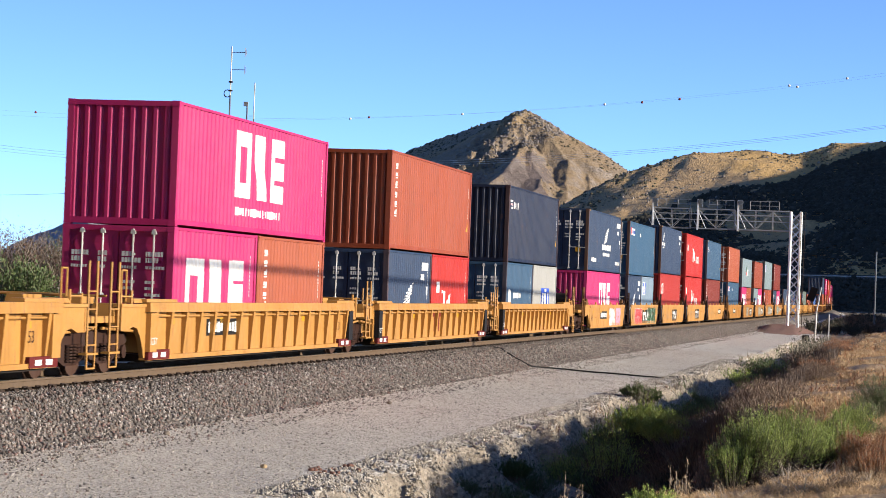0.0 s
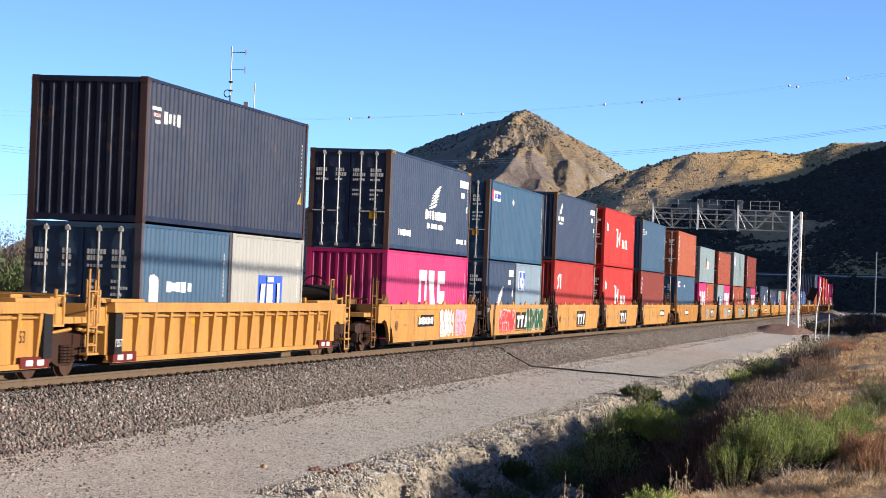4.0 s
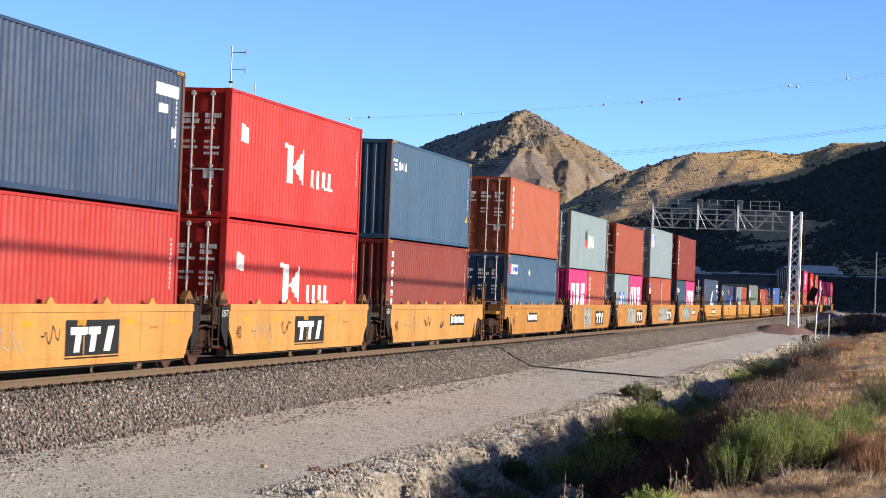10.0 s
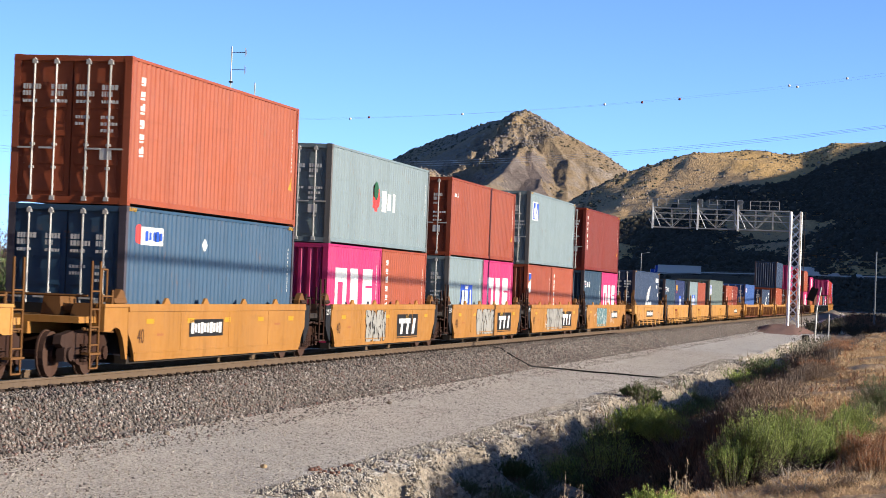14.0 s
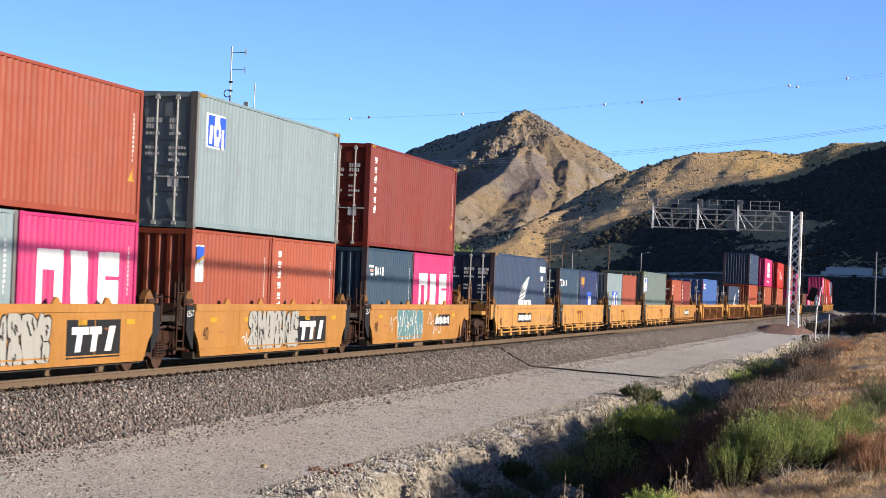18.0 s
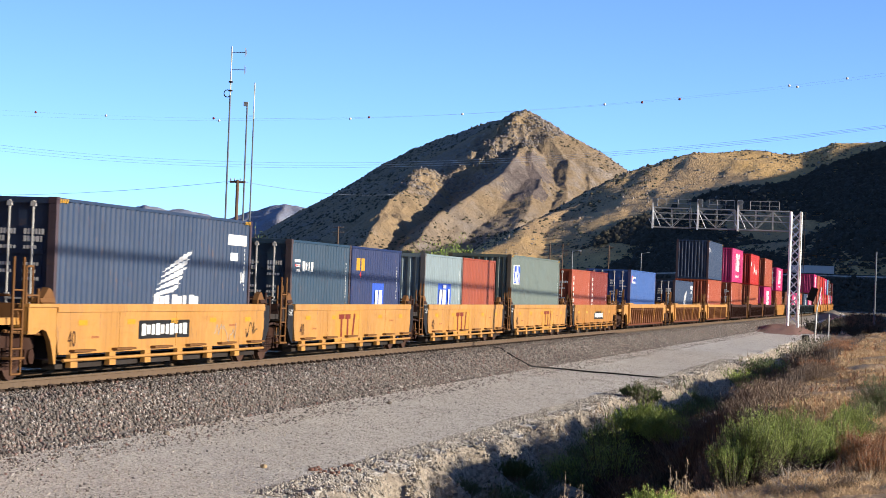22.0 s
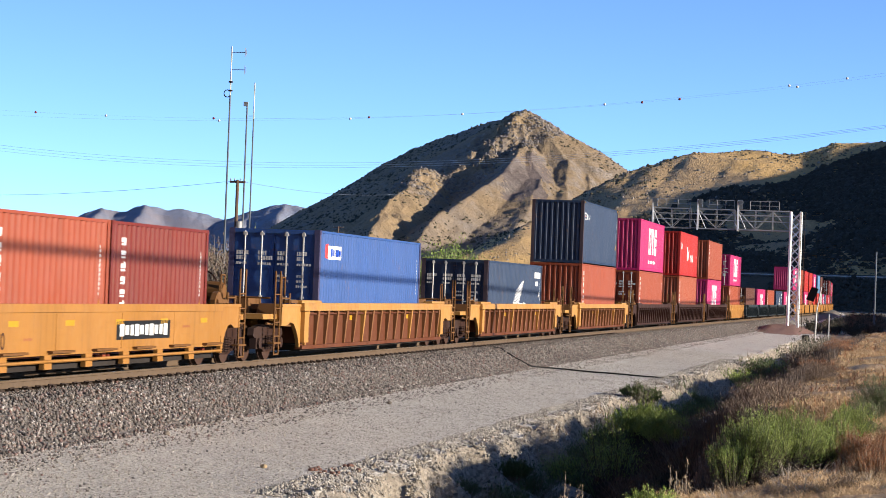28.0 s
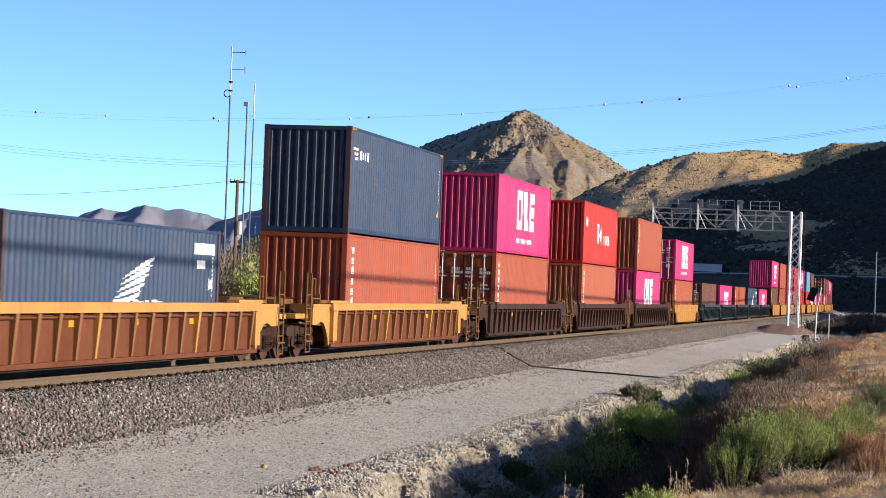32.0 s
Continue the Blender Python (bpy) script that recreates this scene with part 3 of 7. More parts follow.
hill("far_mountains", FAR_RIDGE, 0.45, 11.0, 26.0, 240, 3550, 4250, 60, blue_mat, "distant mountain range, coloured blue for haze", 1.2, 24, 1.0, -20)


def scrub(name, field, n, r0, r1, mat, label, seed, lowest=4.0, highest=500.0, ragged=0.0):
    """Round low bushes strewn over a hillside."""
    rng = np.random.default_rng(seed)
    X, Y, Z = (f.ravel() for f in field)
    pick = rng.integers(0, len(X), n * 3)
    pick = pick[(Z[pick] > lowest) & (Z[pick] < highest + ragged * (fbm(X[pick] * 0.01, Y[pick] * 0.01, 3, seed + 2) + rng.random(len(pick)) - 0.7)) & (fbm(X[pick] * 0.012, Y[pick] * 0.012, 3, seed) > -0.18 + 0.3 * rng.random(len(pick)) - 0.1)][:n]
    n = len(pick)
    r = r0 + (r1 - r0) * rng.random(n) ** 2
    base = np.array([(1, 0, 0.1), (0.4, 0.9, 0.1), (-0.7, 0.7, 0.1), (-0.9, -0.4, 0.1), (0.1, -1, 0.1), (0.5, 0.1, 0.8), (-0.3, 0.4, 0.9), (-0.2, -0.4, 0.75)], float)
    tri = np.array([(0, 1, 5), (1, 2, 6), (1, 6, 5), (2, 3, 6), (3, 7, 6), (3, 4, 7), (4, 0, 5), (4, 5, 7), (5, 6, 7)])
    v = base[None] * (0.55 + 0.9 * rng.random((n, 8, 1))) * (0.65 + 0.7 * rng.random((n, 1, 3))) * r[:, None, None]
    v = v + np.stack([X[pick], Y[pick], Z[pick] - 0.25 * r], -1)[:, None, :]
    tagged(new(name, quick_mesh(name, v.reshape(-1, 3), (tri[None] + 8 * np.arange(n)[:, None, None]).reshape(-1, 3), [mat])), label, "scrub", kind="stuff")


scrub_mat = islands("hill_scrub_leaves", [(0.03, 0.032, 0.015), (0.06, 0.05, 0.025), (0.045, 0.04, 0.02), (0.09, 0.07, 0.035)], 0.9, 0.3)
# near-black leaves that carry the slopes' shade in their colour
shade_scrub_mat = islands("shade_dark_scrub_leaves", [(0.018, 0.018, 0.009), (0.036, 0.03, 0.016), (0.026, 0.024, 0.013), (0.05, 0.04, 0.022)], 0.9, 0.3)
rock_mat = islands("hill_rock", [(0.0842, 0.0716, 0.061), (0.211, 0.18, 0.153), (0.136, 0.116, 0.0979), (0.263, 0.227, 0.194)], 0.9, 0.3)
scrub("peak_scrub", peak_at, 16000, 0.35, 1.4, scrub_mat, "dark scrub dotted over the peak", 41)
scrub("hill_scrub", low_at, 14000, 0.3, 1.2, scrub_mat, "dark scrub dotted over the grassy hill", 42)
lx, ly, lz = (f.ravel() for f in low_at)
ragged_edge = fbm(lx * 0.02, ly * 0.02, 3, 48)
# scrub added below the shadow's edge, to deepen the shade there
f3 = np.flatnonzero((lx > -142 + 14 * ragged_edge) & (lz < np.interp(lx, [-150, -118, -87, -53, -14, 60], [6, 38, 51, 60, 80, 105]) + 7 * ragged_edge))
px, py, pz = (f.ravel() for f in peak_at)
f4 = np.flatnonzero(np.min([np.hypot(px - ox, (py - oy) / 1.6) / reach for ox, oy, reach in ((-281, 1512, 30), (-264, 1568, 22), (-304, 1460, 20), (-246, 1588, 16))], axis=0) < 1)
scrub("shade_scrub", tuple(f.ravel()[f3] for f in low_at), 95000, 0.6, 2.2, shade_scrub_mat, "dense scrub added to deepen the shade on the lower hillside", 47, 3.0, 110.0)
scrub("peak_rocks", tuple(f.ravel()[f4] for f in peak_at), 4200, 0.25, 1.5, rock_mat, "grey boulders and outcrops on the peak", 43, 8.0)
scrub("hill_rocks", low_at, 3000, 0.3, 1.2, rock_mat, "pale boulders on the grassy hill", 44, 12.0)

# unseen hills added round behind the lineside, to block low sky light
TH, RR = np.meshgrid(np.radians(np.linspace(136, 292, 90)), np.linspace(170, 520, 40))
rise = np.clip((np.degrees(TH) - 136) / 22, 0, 1) * np.clip((292 - np.degrees(TH)) / 12, 0, 1)
back_z = rise * 150 * np.clip(np.sin((RR - 170) / 350 * math.pi), 0, 1) ** 0.8 * (1 + 0.3 * fbm(TH * 4, RR * 0.01, 3, 51)) - 1.5
ids = np.arange(90 * 40).reshape(40, 90)
tagged(new("sky_block_hills", quick_mesh("sky_block_hills", np.stack([EYE.x + RR * np.sin(TH), RR * np.cos(TH), back_z], -1).reshape(-1, 3), np.stack([ids[:-1, :-1], ids[1:, :-1], ids[1:, 1:], ids[:-1, 1:]], -1).reshape(-1, 4), [hill_mat], None, True)),
       "unseen dry brown hills added to block low sky light", "hill", kind="structure")

# ---- highway along the hill's foot ----
def road_z(x):
    k = min(max((-70 - x) / 130, 0.0), 1.0)
    return (11.1 + 0.0105 * x) * (1 - k) + 0.5 * k


bank_shape = Shape()
xs = [-520 + 20 * i for i in range(46)]
verts = []
for x in xs:
    z = road_z(x)
    verts += [(x, 800, -3), (x, 843, z - 0.25), (x, 868, z - 0.2), (x, 905, z + 2)]
bank_shape.add(verts, [(4 * i + j, 4 * i + 4 + j, 4 * i + 5 + j, 4 * i + 1 + j) for i in range(len(xs) - 1) for j in range(3)])
tagged(new("embankment", bank_shape.mesh("embankment", shade_slope)), "brush-covered earth bank that carries the highway, coloured dark for shade", "bank", kind="structure")
# brush added in near-black leaves, to deepen the bank's shade
EX, EY = np.meshgrid(np.linspace(-160, 120, 280), np.linspace(801, 842, 42))
EZ = np.interp(EX, xs, [road_z(x) for x in xs]) * (EY - 800) / 43 - 3 * (843 - EY) / 43
scrub("embankment_brush", (EX, EY, EZ), 5200, 0.4, 1.5, shade_scrub_mat, "low brush over the highway bank, leaves darkened for shade", 49, -2.5)
lane = Shape()
lane.add([p for x in xs for p in ((x, 846, road_z(x)), (x, 864, road_z(x)))], [(2 * i, 2 * i + 2, 2 * i + 3, 2 * i + 1) for i in range(len(xs) - 1)])
tagged(new("highway", lane.mesh("highway", road_grey)), "grey asphalt highway at the foot of the hill", "road", kind="structure")
guard = tagged(new("guard_rail"), "galvanised steel highway guard rail", "guard rail", kind="structure")
beam = Shape()
beam.add([p for x in xs for p in ((x, 845, road_z(x) + 0.45), (x, 845, road_z(x) + 0.8))], [(2 * i, 2 * i + 2, 2 * i + 3, 2 * i + 1) for i in range(len(xs) - 1)])
part("beam", beam.mesh("beam"), galv, guard)

# ---- shipping containers ----
HALF_W = 1.219
STD, HIGH = 2.591, 2.896
FT = {20: 6.058, 40: 12.192}
PITCH, DEEP = 0.278, 0.036


def wave(y):
    """How far the side sheet lies in at y along the container."""
    k = (y / PITCH) % 1.0
    if k < 0.26:
        return 0.0
    if k < 0.5:
        return DEEP * (k - 0.26) / 0.24
    if k < 0.76:
        return DEEP
    return DEEP * (1.0 - k) / 0.24


def wave_breaks(a, b):
    out, n = [a], math.floor(a / PITCH)
    while n * PITCH < b:
        for k in (0.0, 0.26, 0.5, 0.76):
            v = (n + k) * PITCH
            if a + 1e-4 < v < b - 1e-4:
                out.append(v)
        n += 1
    return out + [b]


MESHES = {}


def container_meshes(feet, high):
    key = (feet, high)
    if key in MESHES:
        return MESHES[key]
    L, H = FT[feet] / 2, HIGH if high else STD
    d = {}
    ys = wave_breaks(-L + 0.13, L - 0.13)
    s = Shape()
    n = len(ys)
    s.add([(HALF_W - 0.016 - wave(y), y, z) for z in (0.15, H - 0.05) for y in ys], [(i, i + 1, n + i + 1, n + i) for i in range(n - 1)])
    d["side_panel"] = s.mesh("side_panel")
    s = Shape()
    xs, x = [], -HALF_W + 0.14
    while x < HALF_W - 0.2:
        xs += [(x, 0.0), (x + 0.075, 0.0), (x + 0.125, 0.05), (x + 0.2, 0.05)]
        x += 0.2485
    xs = [(a, b) for a, b in xs if a < HALF_W - 0.13] + [(HALF_W - 0.13, 0.0)]
    n = len(xs)
    s.add([(a, -L + 0.02 + b, z) for z in (0.14, H - 0.11) for a, b in xs], [(i, i + 1, n + i + 1, n + i) for i in range(n - 1)])
    d["end_panel"] = s.mesh("end_panel")
    s = Shape()
    m = 24 if feet == 40 else 12
    for i in range(m):
        a, b = -L + 0.12 + (2 * L - 0.24) * i / m, -L + 0.12 + (2 * L - 0.24) * (i + 1) / m
        c, e = a + (b - a) * 0.42, a + (b - a) * 0.58
        s.add([(x, y, z) for y, z in ((a, H - 0.03), (c, H - 0.03), (e, H - 0.05), (b, H - 0.05)) for x in (-HALF_W + 0.05, HALF_W - 0.05)], [(0, 1, 3, 2), (2, 3, 5, 4), (4, 5, 7, 6)])
    d["roof"] = s.mesh("roof")
    s = Shape()
    for sx in (-1, 1):
        a, b = sorted((sx * (HALF_W - 0.012), sx * (HALF_W - 0.07)))
        s.box(a, b, -L + 0.1, L - 0.1, 0.045, 0.155)
    for sy in (-1, 1):
        a, b = sorted((sy * (L - 0.006), sy * (L - 0.1)))
        s.box(-HALF_W + 0.1, HALF_W - 0.1, a, b, 0.012, 0.145)
    s.box(-HALF_W + 0.07, HALF_W - 0.07, -L + 0.1, L - 0.1, 0.05, 0.13)
    d["base_frame"] = s.mesh("base_frame")
    d["top_rail"] = Shape().box(HALF_W - 0.066, HALF_W - 0.006, -L + 0.1, L - 0.1, H - 0.065, H - 0.008).mesh("top_rail")
    d["header"] = Shape().box(-HALF_W + 0.1, HALF_W - 0.1, -L + 0.006, -L + 0.09, H - 0.12, H - 0.01).mesh("header")
    d["corner_post"] = Shape().box(HALF_W - 0.15, HALF_W - 0.006, -L + 0.006, -L + 0.14, 0.11, H - 0.11).mesh("corner_post")
    s = Shape()
    s.box(HALF_W - 0.162, HALF_W, -L, -L + 0.178, 0, 0.118, 0.006)
    s.box(HALF_W - 0.02, HALF_W + 0.002, -L + 0.055, -L + 0.125, 0.03, 0.085)
    d["corner_casting"] = s.mesh("corner_casting")
    # a door leaf, hung at the +y end, on the +x half
    s = Shape()
    y = L - 0.05
    s.box(0.012, HALF_W - 0.15, y - 0.03, y, 0.15, H - 0.12)
    zs = [0.15, 0.42, 0.55, 0.95, 1.08, 1.5, 1.63, 2.05, 2.18, H - 0.12]
    for z0, z1 in zip(zs[1::2], zs[2::2]):
        s.box(0.11, HALF_W - 0.25, y - 0.005, y + 0.025, z0 - 0.18, z1 + 0.18, 0.022)
    for z in (0.35, 0.95, 1.6, 2.2):
        s.box(HALF_W - 0.23, HALF_W - 0.07, y, y + 0.03, z - 0.04, z + 0.04, 0.008)
    d["door"] = s.mesh("door")
    s = Shape()
    s.rod((0, y + 0.05, 0.09), (0, y + 0.05, H - 0.07), 0.02, 6)
    for z in (0.1, H - 0.14):
        s.box(-0.05, 0.05, y + 0.0, y + 0.075, z - 0.035, z + 0.05, 0.008)
    for z in (0.7, 1.15, 2.0):
        s.box(-0.045, 0.045, y + 0.02, y + 0.06, z - 0.025, z + 0.025)
    s.box(-0.02, 0.3, y + 0.055, y + 0.075, 1.06, 1.095)
    d["locking_bar"] = s.mesh("locking_bar")
    MESHES[key] = d
    return d


def clip_band(poly, a, b):
    """The part of a convex polygon of (y, z) between y = a and y = b."""
    for sign, lim in ((1, a), (-1, b)):
        out = []
        for (y0, z0), (y1, z1) in zip(poly, poly[1:] + poly[:1]):
            i0, i1 = sign * (y0 - lim) >= 0, sign * (y1 - lim) >= 0
            if i0:
                out.append((y0, z0))
            if i0 != i1:
                k = (lim - y0) / (y1 - y0)
                out.append((lim, z0 + k * (z1 - z0)))
        poly = out
        if len(poly) < 3:
            return []
    return poly


def side_decal(name, polys, mat, parent, label="", flat=None):
    """Painted shapes on the +x side, following the ribs of the sheet; flat: on a plain sheet at that x."""
    s = Shape()
    for poly in polys:
        ys = [p[0] for p in poly]
        cuts = wave_breaks(min(ys), max(ys)) if flat is None else [min(ys), max(ys)]
        for a, b in zip(cuts, cuts[1:]):
            q = clip_band(poly, a, b)
            if q:
                s.add([((HALF_W - 0.013 - wave(min(max(y, a + 1e-5), b - 1e-5)) if flat is None else flat), y, z) for y, z in q], [tuple(range(len(q)))])
    if not s.f:
        return None
    o = part(name, s.mesh(name), mat, parent, label)
    return tagged(o, kind="stuff") if len(polys) > 1 else o


def rect(y, z, w, h, lean=0.0):
    return [(y - w / 2 - lean * h / 2, z - h / 2), (y + w / 2 - lean * h / 2, z - h / 2), (y + w / 2 + lean * h / 2, z + h / 2), (y - w / 2 + lean * h / 2, z + h / 2)]


def bars(y, z, w, h, n, gap=0.25):
    """A line of unreadable writing: n upright bars."""
    step = w / n
    return [rect(y - w / 2 + step * (i + 0.5), z, step * (1 - gap * (0.6 + 0.8 * ((i * 7) % 3) / 2)), h * (1 - 0.22 * ((i * 5) % 3) / 2)) for i in range(n)]


# Big plain-shaped emblems, in (y, z) about their centre, with width w and height h.
def emblem_blocks(y, z, w, h):
    t = w * 0.085
    a = w * 0.3
    out = [rect(y - w / 2 + t / 2, z, t, h), rect(y - w / 2 + a - t / 2, z, t, h), rect(y - w / 2 + a / 2, z + h / 2 - t / 2, a - 2 * t, t), rect(y - w / 2 + a / 2, z - h / 2 + t / 2, a - 2 * t, t)]
    out += [rect(y + w * 0.005, z, w * 0.2, h, -0.07 * w / h)]
    out += [rect(y + w * 0.27, z, t, h)] + [rect(y + w * 0.39, z + k * (h / 2 - t * 0.6), w * 0.2, t * 1.25) for k in (-1, 0, 1)]
    return out


def emblem_wing(y, z, w, h):
    out = []
    for i in range(5):
        k = i / 4
        y0, z0 = y - w * (0.46 - 0.16 * k), z - h * (0.48 - 0.5 * k)
        y1, z1 = y0 + w * (0.52 + 0.02 * i), z0 + h * (0.16 + 0.2 * k)
        out.append([(y0, z0), (y1 - w * 0.12, z1 - h * 0.05), (y1, z1 + h * 0.13), (y1 - w * 0.2, z1 + h * 0.02), (y0 + w * 0.1, z0 + h * 0.1)])
    return out


def emblem_initial(y, z, w, h):
    out = [rect(y - w * 0.38, z + h * 0.1, w * 0.1, h * 0.8), [(y - w * 0.3, z + h * 0.06), (y - w * 0.1, z - h * 0.3), (y - w * 0.1, z + h * 0.48)], rect(y - w * 0.46, z + h * 0.48, w * 0.05, h * 0.1)]
    for i, ww in enumerate((0.1, 0.06, 0.12, 0.1)):
        out += [rect(y + w * (0.07 + 0.13 * i), z - h * 0.12, w * ww * 0.45, h * 0.4), rect(y + w * (0.095 + 0.13 * i), z - h * 0.29, w * ww * 0.7, h * 0.06)]
    return out


def emblem_column(y, z, h, n=6, w=0.22):
    """A column of short marks, one under another."""
    out = []
    for i in range(n):
        zz = z + h / 2 - h * (i + 0.5) / n
        k = (i * 5) % 3
        out.append(rect(y, zz, w, h / n * 0.36))
        out.append(rect(y, zz - h / n * 0.34, w * 0.9, h / n * 0.14))
        out.append(rect(y - w * 0.35 if k else y + w * 0.3, zz - h / n * 0.16, w * 0.3, h / n * 0.42))
        if k == 1:
            out.append(rect(y + w * 0.3, zz + h / n * 0.18, w * 0.3, h / n * 0.3))
    return out


def disc(y, z, r, n=14):
    return [(y + r * math.cos(2 * math.pi * i / n), z + r * math.sin(2 * math.pi * i / n)) for i in range(n)]


def mark_container(o, L, H, style):
    """The markings of one container, as thin painted shapes."""
    if style == "blocks40":
        side_decal("emblem", emblem_blocks(0.4, H * 0.47, 3.9, 1.7), mark_white, o, "large white block emblem")
    elif style == "blocks40_big":
        side_decal("emblem", emblem_blocks(0.05, H * 0.6, 4.0, 1.5), mark_white, o, "large white block emblem")
        side_decal("small_writing", bars(0.05, H * 0.19, 3.7, 0.19, 16), mark_white, o)
    elif style == "blocks20":
        side_decal("emblem", emblem_blocks(0.0, H * 0.47, 4.3, 1.5), mark_white, o, "large white block emblem")
    elif style in ("wing_big", "wing_low", "wing_small", "wing20"):
        if style == "wing_big":
            side_decal("emblem", emblem_wing(0.6, H * 0.62, 2.4, 0.85), mark_white, o, "white wing-shaped emblem")
            side_decal("writing", bars(0.6, H * 0.42, 3.2, 0.3, 10) + bars(0.6, H * 0.3, 2.6, 0.17, 12), mark_white, o)
            side_decal("corner_writing", bars(4.9, 0.5, 1.7, 0.17, 7) + bars(-3.9, 0.55, 1.7, 0.2, 7), mark_white, o)
        elif style == "wing_low":
            side_decal("emblem", emblem_wing(0.9, H * 0.56, 3.3, 1.0) + bars(0.9, H * 0.36, 3.0, 0.3, 8), mark_white, o, "white wing-shaped emblem over white writing")
        elif style == "wing20":
            side_decal("emblem", emblem_wing(0.0, H * 0.47, 2.0, 0.9) + bars(0.0, H * 0.2, 2.2, 0.26, 7), mark_white, o, "white wing-shaped emblem over white writing")
        else:
            side_decal("emblem", emblem_wing(-L + 1.5, H * 0.77, 1.4, 0.55) + bars(-L + 1.45, H * 0.62, 1.5, 0.2, 7) + bars(-L + 1.45, H * 0.55, 1.2, 0.09, 9), mark_white, o, "small white wing-shaped emblem")
        a = L - 0.9 if L > 4 else L - 0.8
        side_decal("plate", [rect(a - 0.1, H * 0.84, 1.4 if L > 4 else 0.95, 0.24), rect(a - 0.35, H * 0.71, 0.5, 0.18)] + bars(a + 0.35, H * 0.55, 0.24, 0.25, 3), mark_white, o)
    elif style == "initial":
        side_decal("emblem", emblem_initial(0.7, H * 0.48, 4.6, 1.15), mark_white, o, "large white emblem of plain strokes")
        side_decal("patch", [[(-L + 0.9, H * 0.62), (-L + 1.55, H * 0.6), (-L + 1.5, H * 0.72), (-L + 0.95, H * 0.76)]], mark_white, o)
    elif style == "initial20":
        side_decal("emblem", emblem_initial(0.5, H * 0.36, 3.6, 1.0), mark_white, o, "large white emblem of plain strokes")
        side_decal("patch", [rect(-L + 1.1, H * 0.6, 0.5, 0.35)], mark_white, o)
    elif style in ("column", "column_dark"):
        side_decal("upright_writing", emblem_column(-L + 0.75, H * 0.62, H * 0.58), mark_white, o, "column of small white marks")
    elif style == "stripes":
        side_decal("stripes", [rect(-L + 0.75, H * (0.8 - 0.045 * i), 0.55 - 0.1 * i, 0.07) for i in range(3)] + bars(-L + 1.65, H * 0.75, 1.1, 0.25, 4), mark_white, o, "small white striped emblem")
        side_decal("red_stripe", [rect(-L + 0.75, H * 0.755, 0.5, 0.05)], mark_red, o)
    elif style == "capsule":
        side_decal("dot", [disc(-L + 0.85, H * 0.82, 0.2)], mark_red, o, "red round emblem")
        side_decal("emblem", [rect(-L + 1.7, H * 0.81, 1.35, 0.36)], mark_white, o, "white oblong emblem")
        side_decal("emblem_writing", bars(-L + 1.7, H * 0.81, 1.1, 0.2, 5, 0.4), mark_blue, o, flat=HALF_W - 0.006)
        if "bright" not in o["label"]:
            side_decal("spot", [disc(-1.0, H * 0.78, 0.16, 8)], mark_white, o)
    elif style == "square":
        c = -L + 1.45
        side_decal("emblem_border", [rect(c, H * 0.74, 1.36, 0.74)], mark_white, o, "white emblem border")
        side_decal("emblem", [rect(c, H * 0.74, 1.26, 0.66)], mark_blue, o, "blue square emblem", flat=HALF_W - 0.009)
        side_decal("emblem_mark", [rect(c, H * 0.74, 0.34, 0.64), disc(c + 0.02, H * 0.735, 0.26), rect(c - 0.42, H * 0.71, 0.2, 0.4, 0.2), rect(c + 0.42, H * 0.69, 0.16, 0.42)], mark_white, o, flat=HALF_W - 0.005)
        side_decal("emblem_eye", [disc(c + 0.03, H * 0.73, 0.1, 8)], mark_blue, o, flat=HALF_W - 0.002)
    elif style == "flag":
        c = -L + 0.62
        side_decal("emblem", [rect(c, H * 0.72, 0.55, 0.78)], mark_white, o, "small white, blue and yellow emblem")
        side_decal("emblem_half", [[(c - 0.25, H * 0.74), (c + 0.25, H * 0.79), (c + 0.25, H * 0.86), (c - 0.25, H * 0.86)]], mark_blue, o, flat=HALF_W - 0.007)
        side_decal("emblem_band", [[(c - 0.25, H * 0.715), (c + 0.25, H * 0.765), (c + 0.25, H * 0.79), (c - 0.25, H * 0.74)]], mark_yellow, o, flat=HALF_W - 0.006)
    elif style == "square_low":
        side_decal("panel", [rect(0.2, 1.25, 2.1, 0.85)], mark_blue, o, "blue emblem panel")
        side_decal("panel_mark", [rect(-0.5, 1.2, 0.35, 0.55, 0.2), rect(0.1, 1.2, 0.5, 0.55), rect(0.15, 1.58, 0.5, 0.12), rect(0.85, 1.2, 0.2, 0.6)], mark_white, o, flat=HALF_W - 0.006)
    elif style == "reptile":
        side_decal("emblem", [disc(-0.9, H * 0.55, 0.42, 10)], mark_red, o, "round red and green emblem")
        side_decal("emblem_half", [disc(-0.95, H * 0.62, 0.27, 10)], mark_green, o, flat=HALF_W - 0.007)
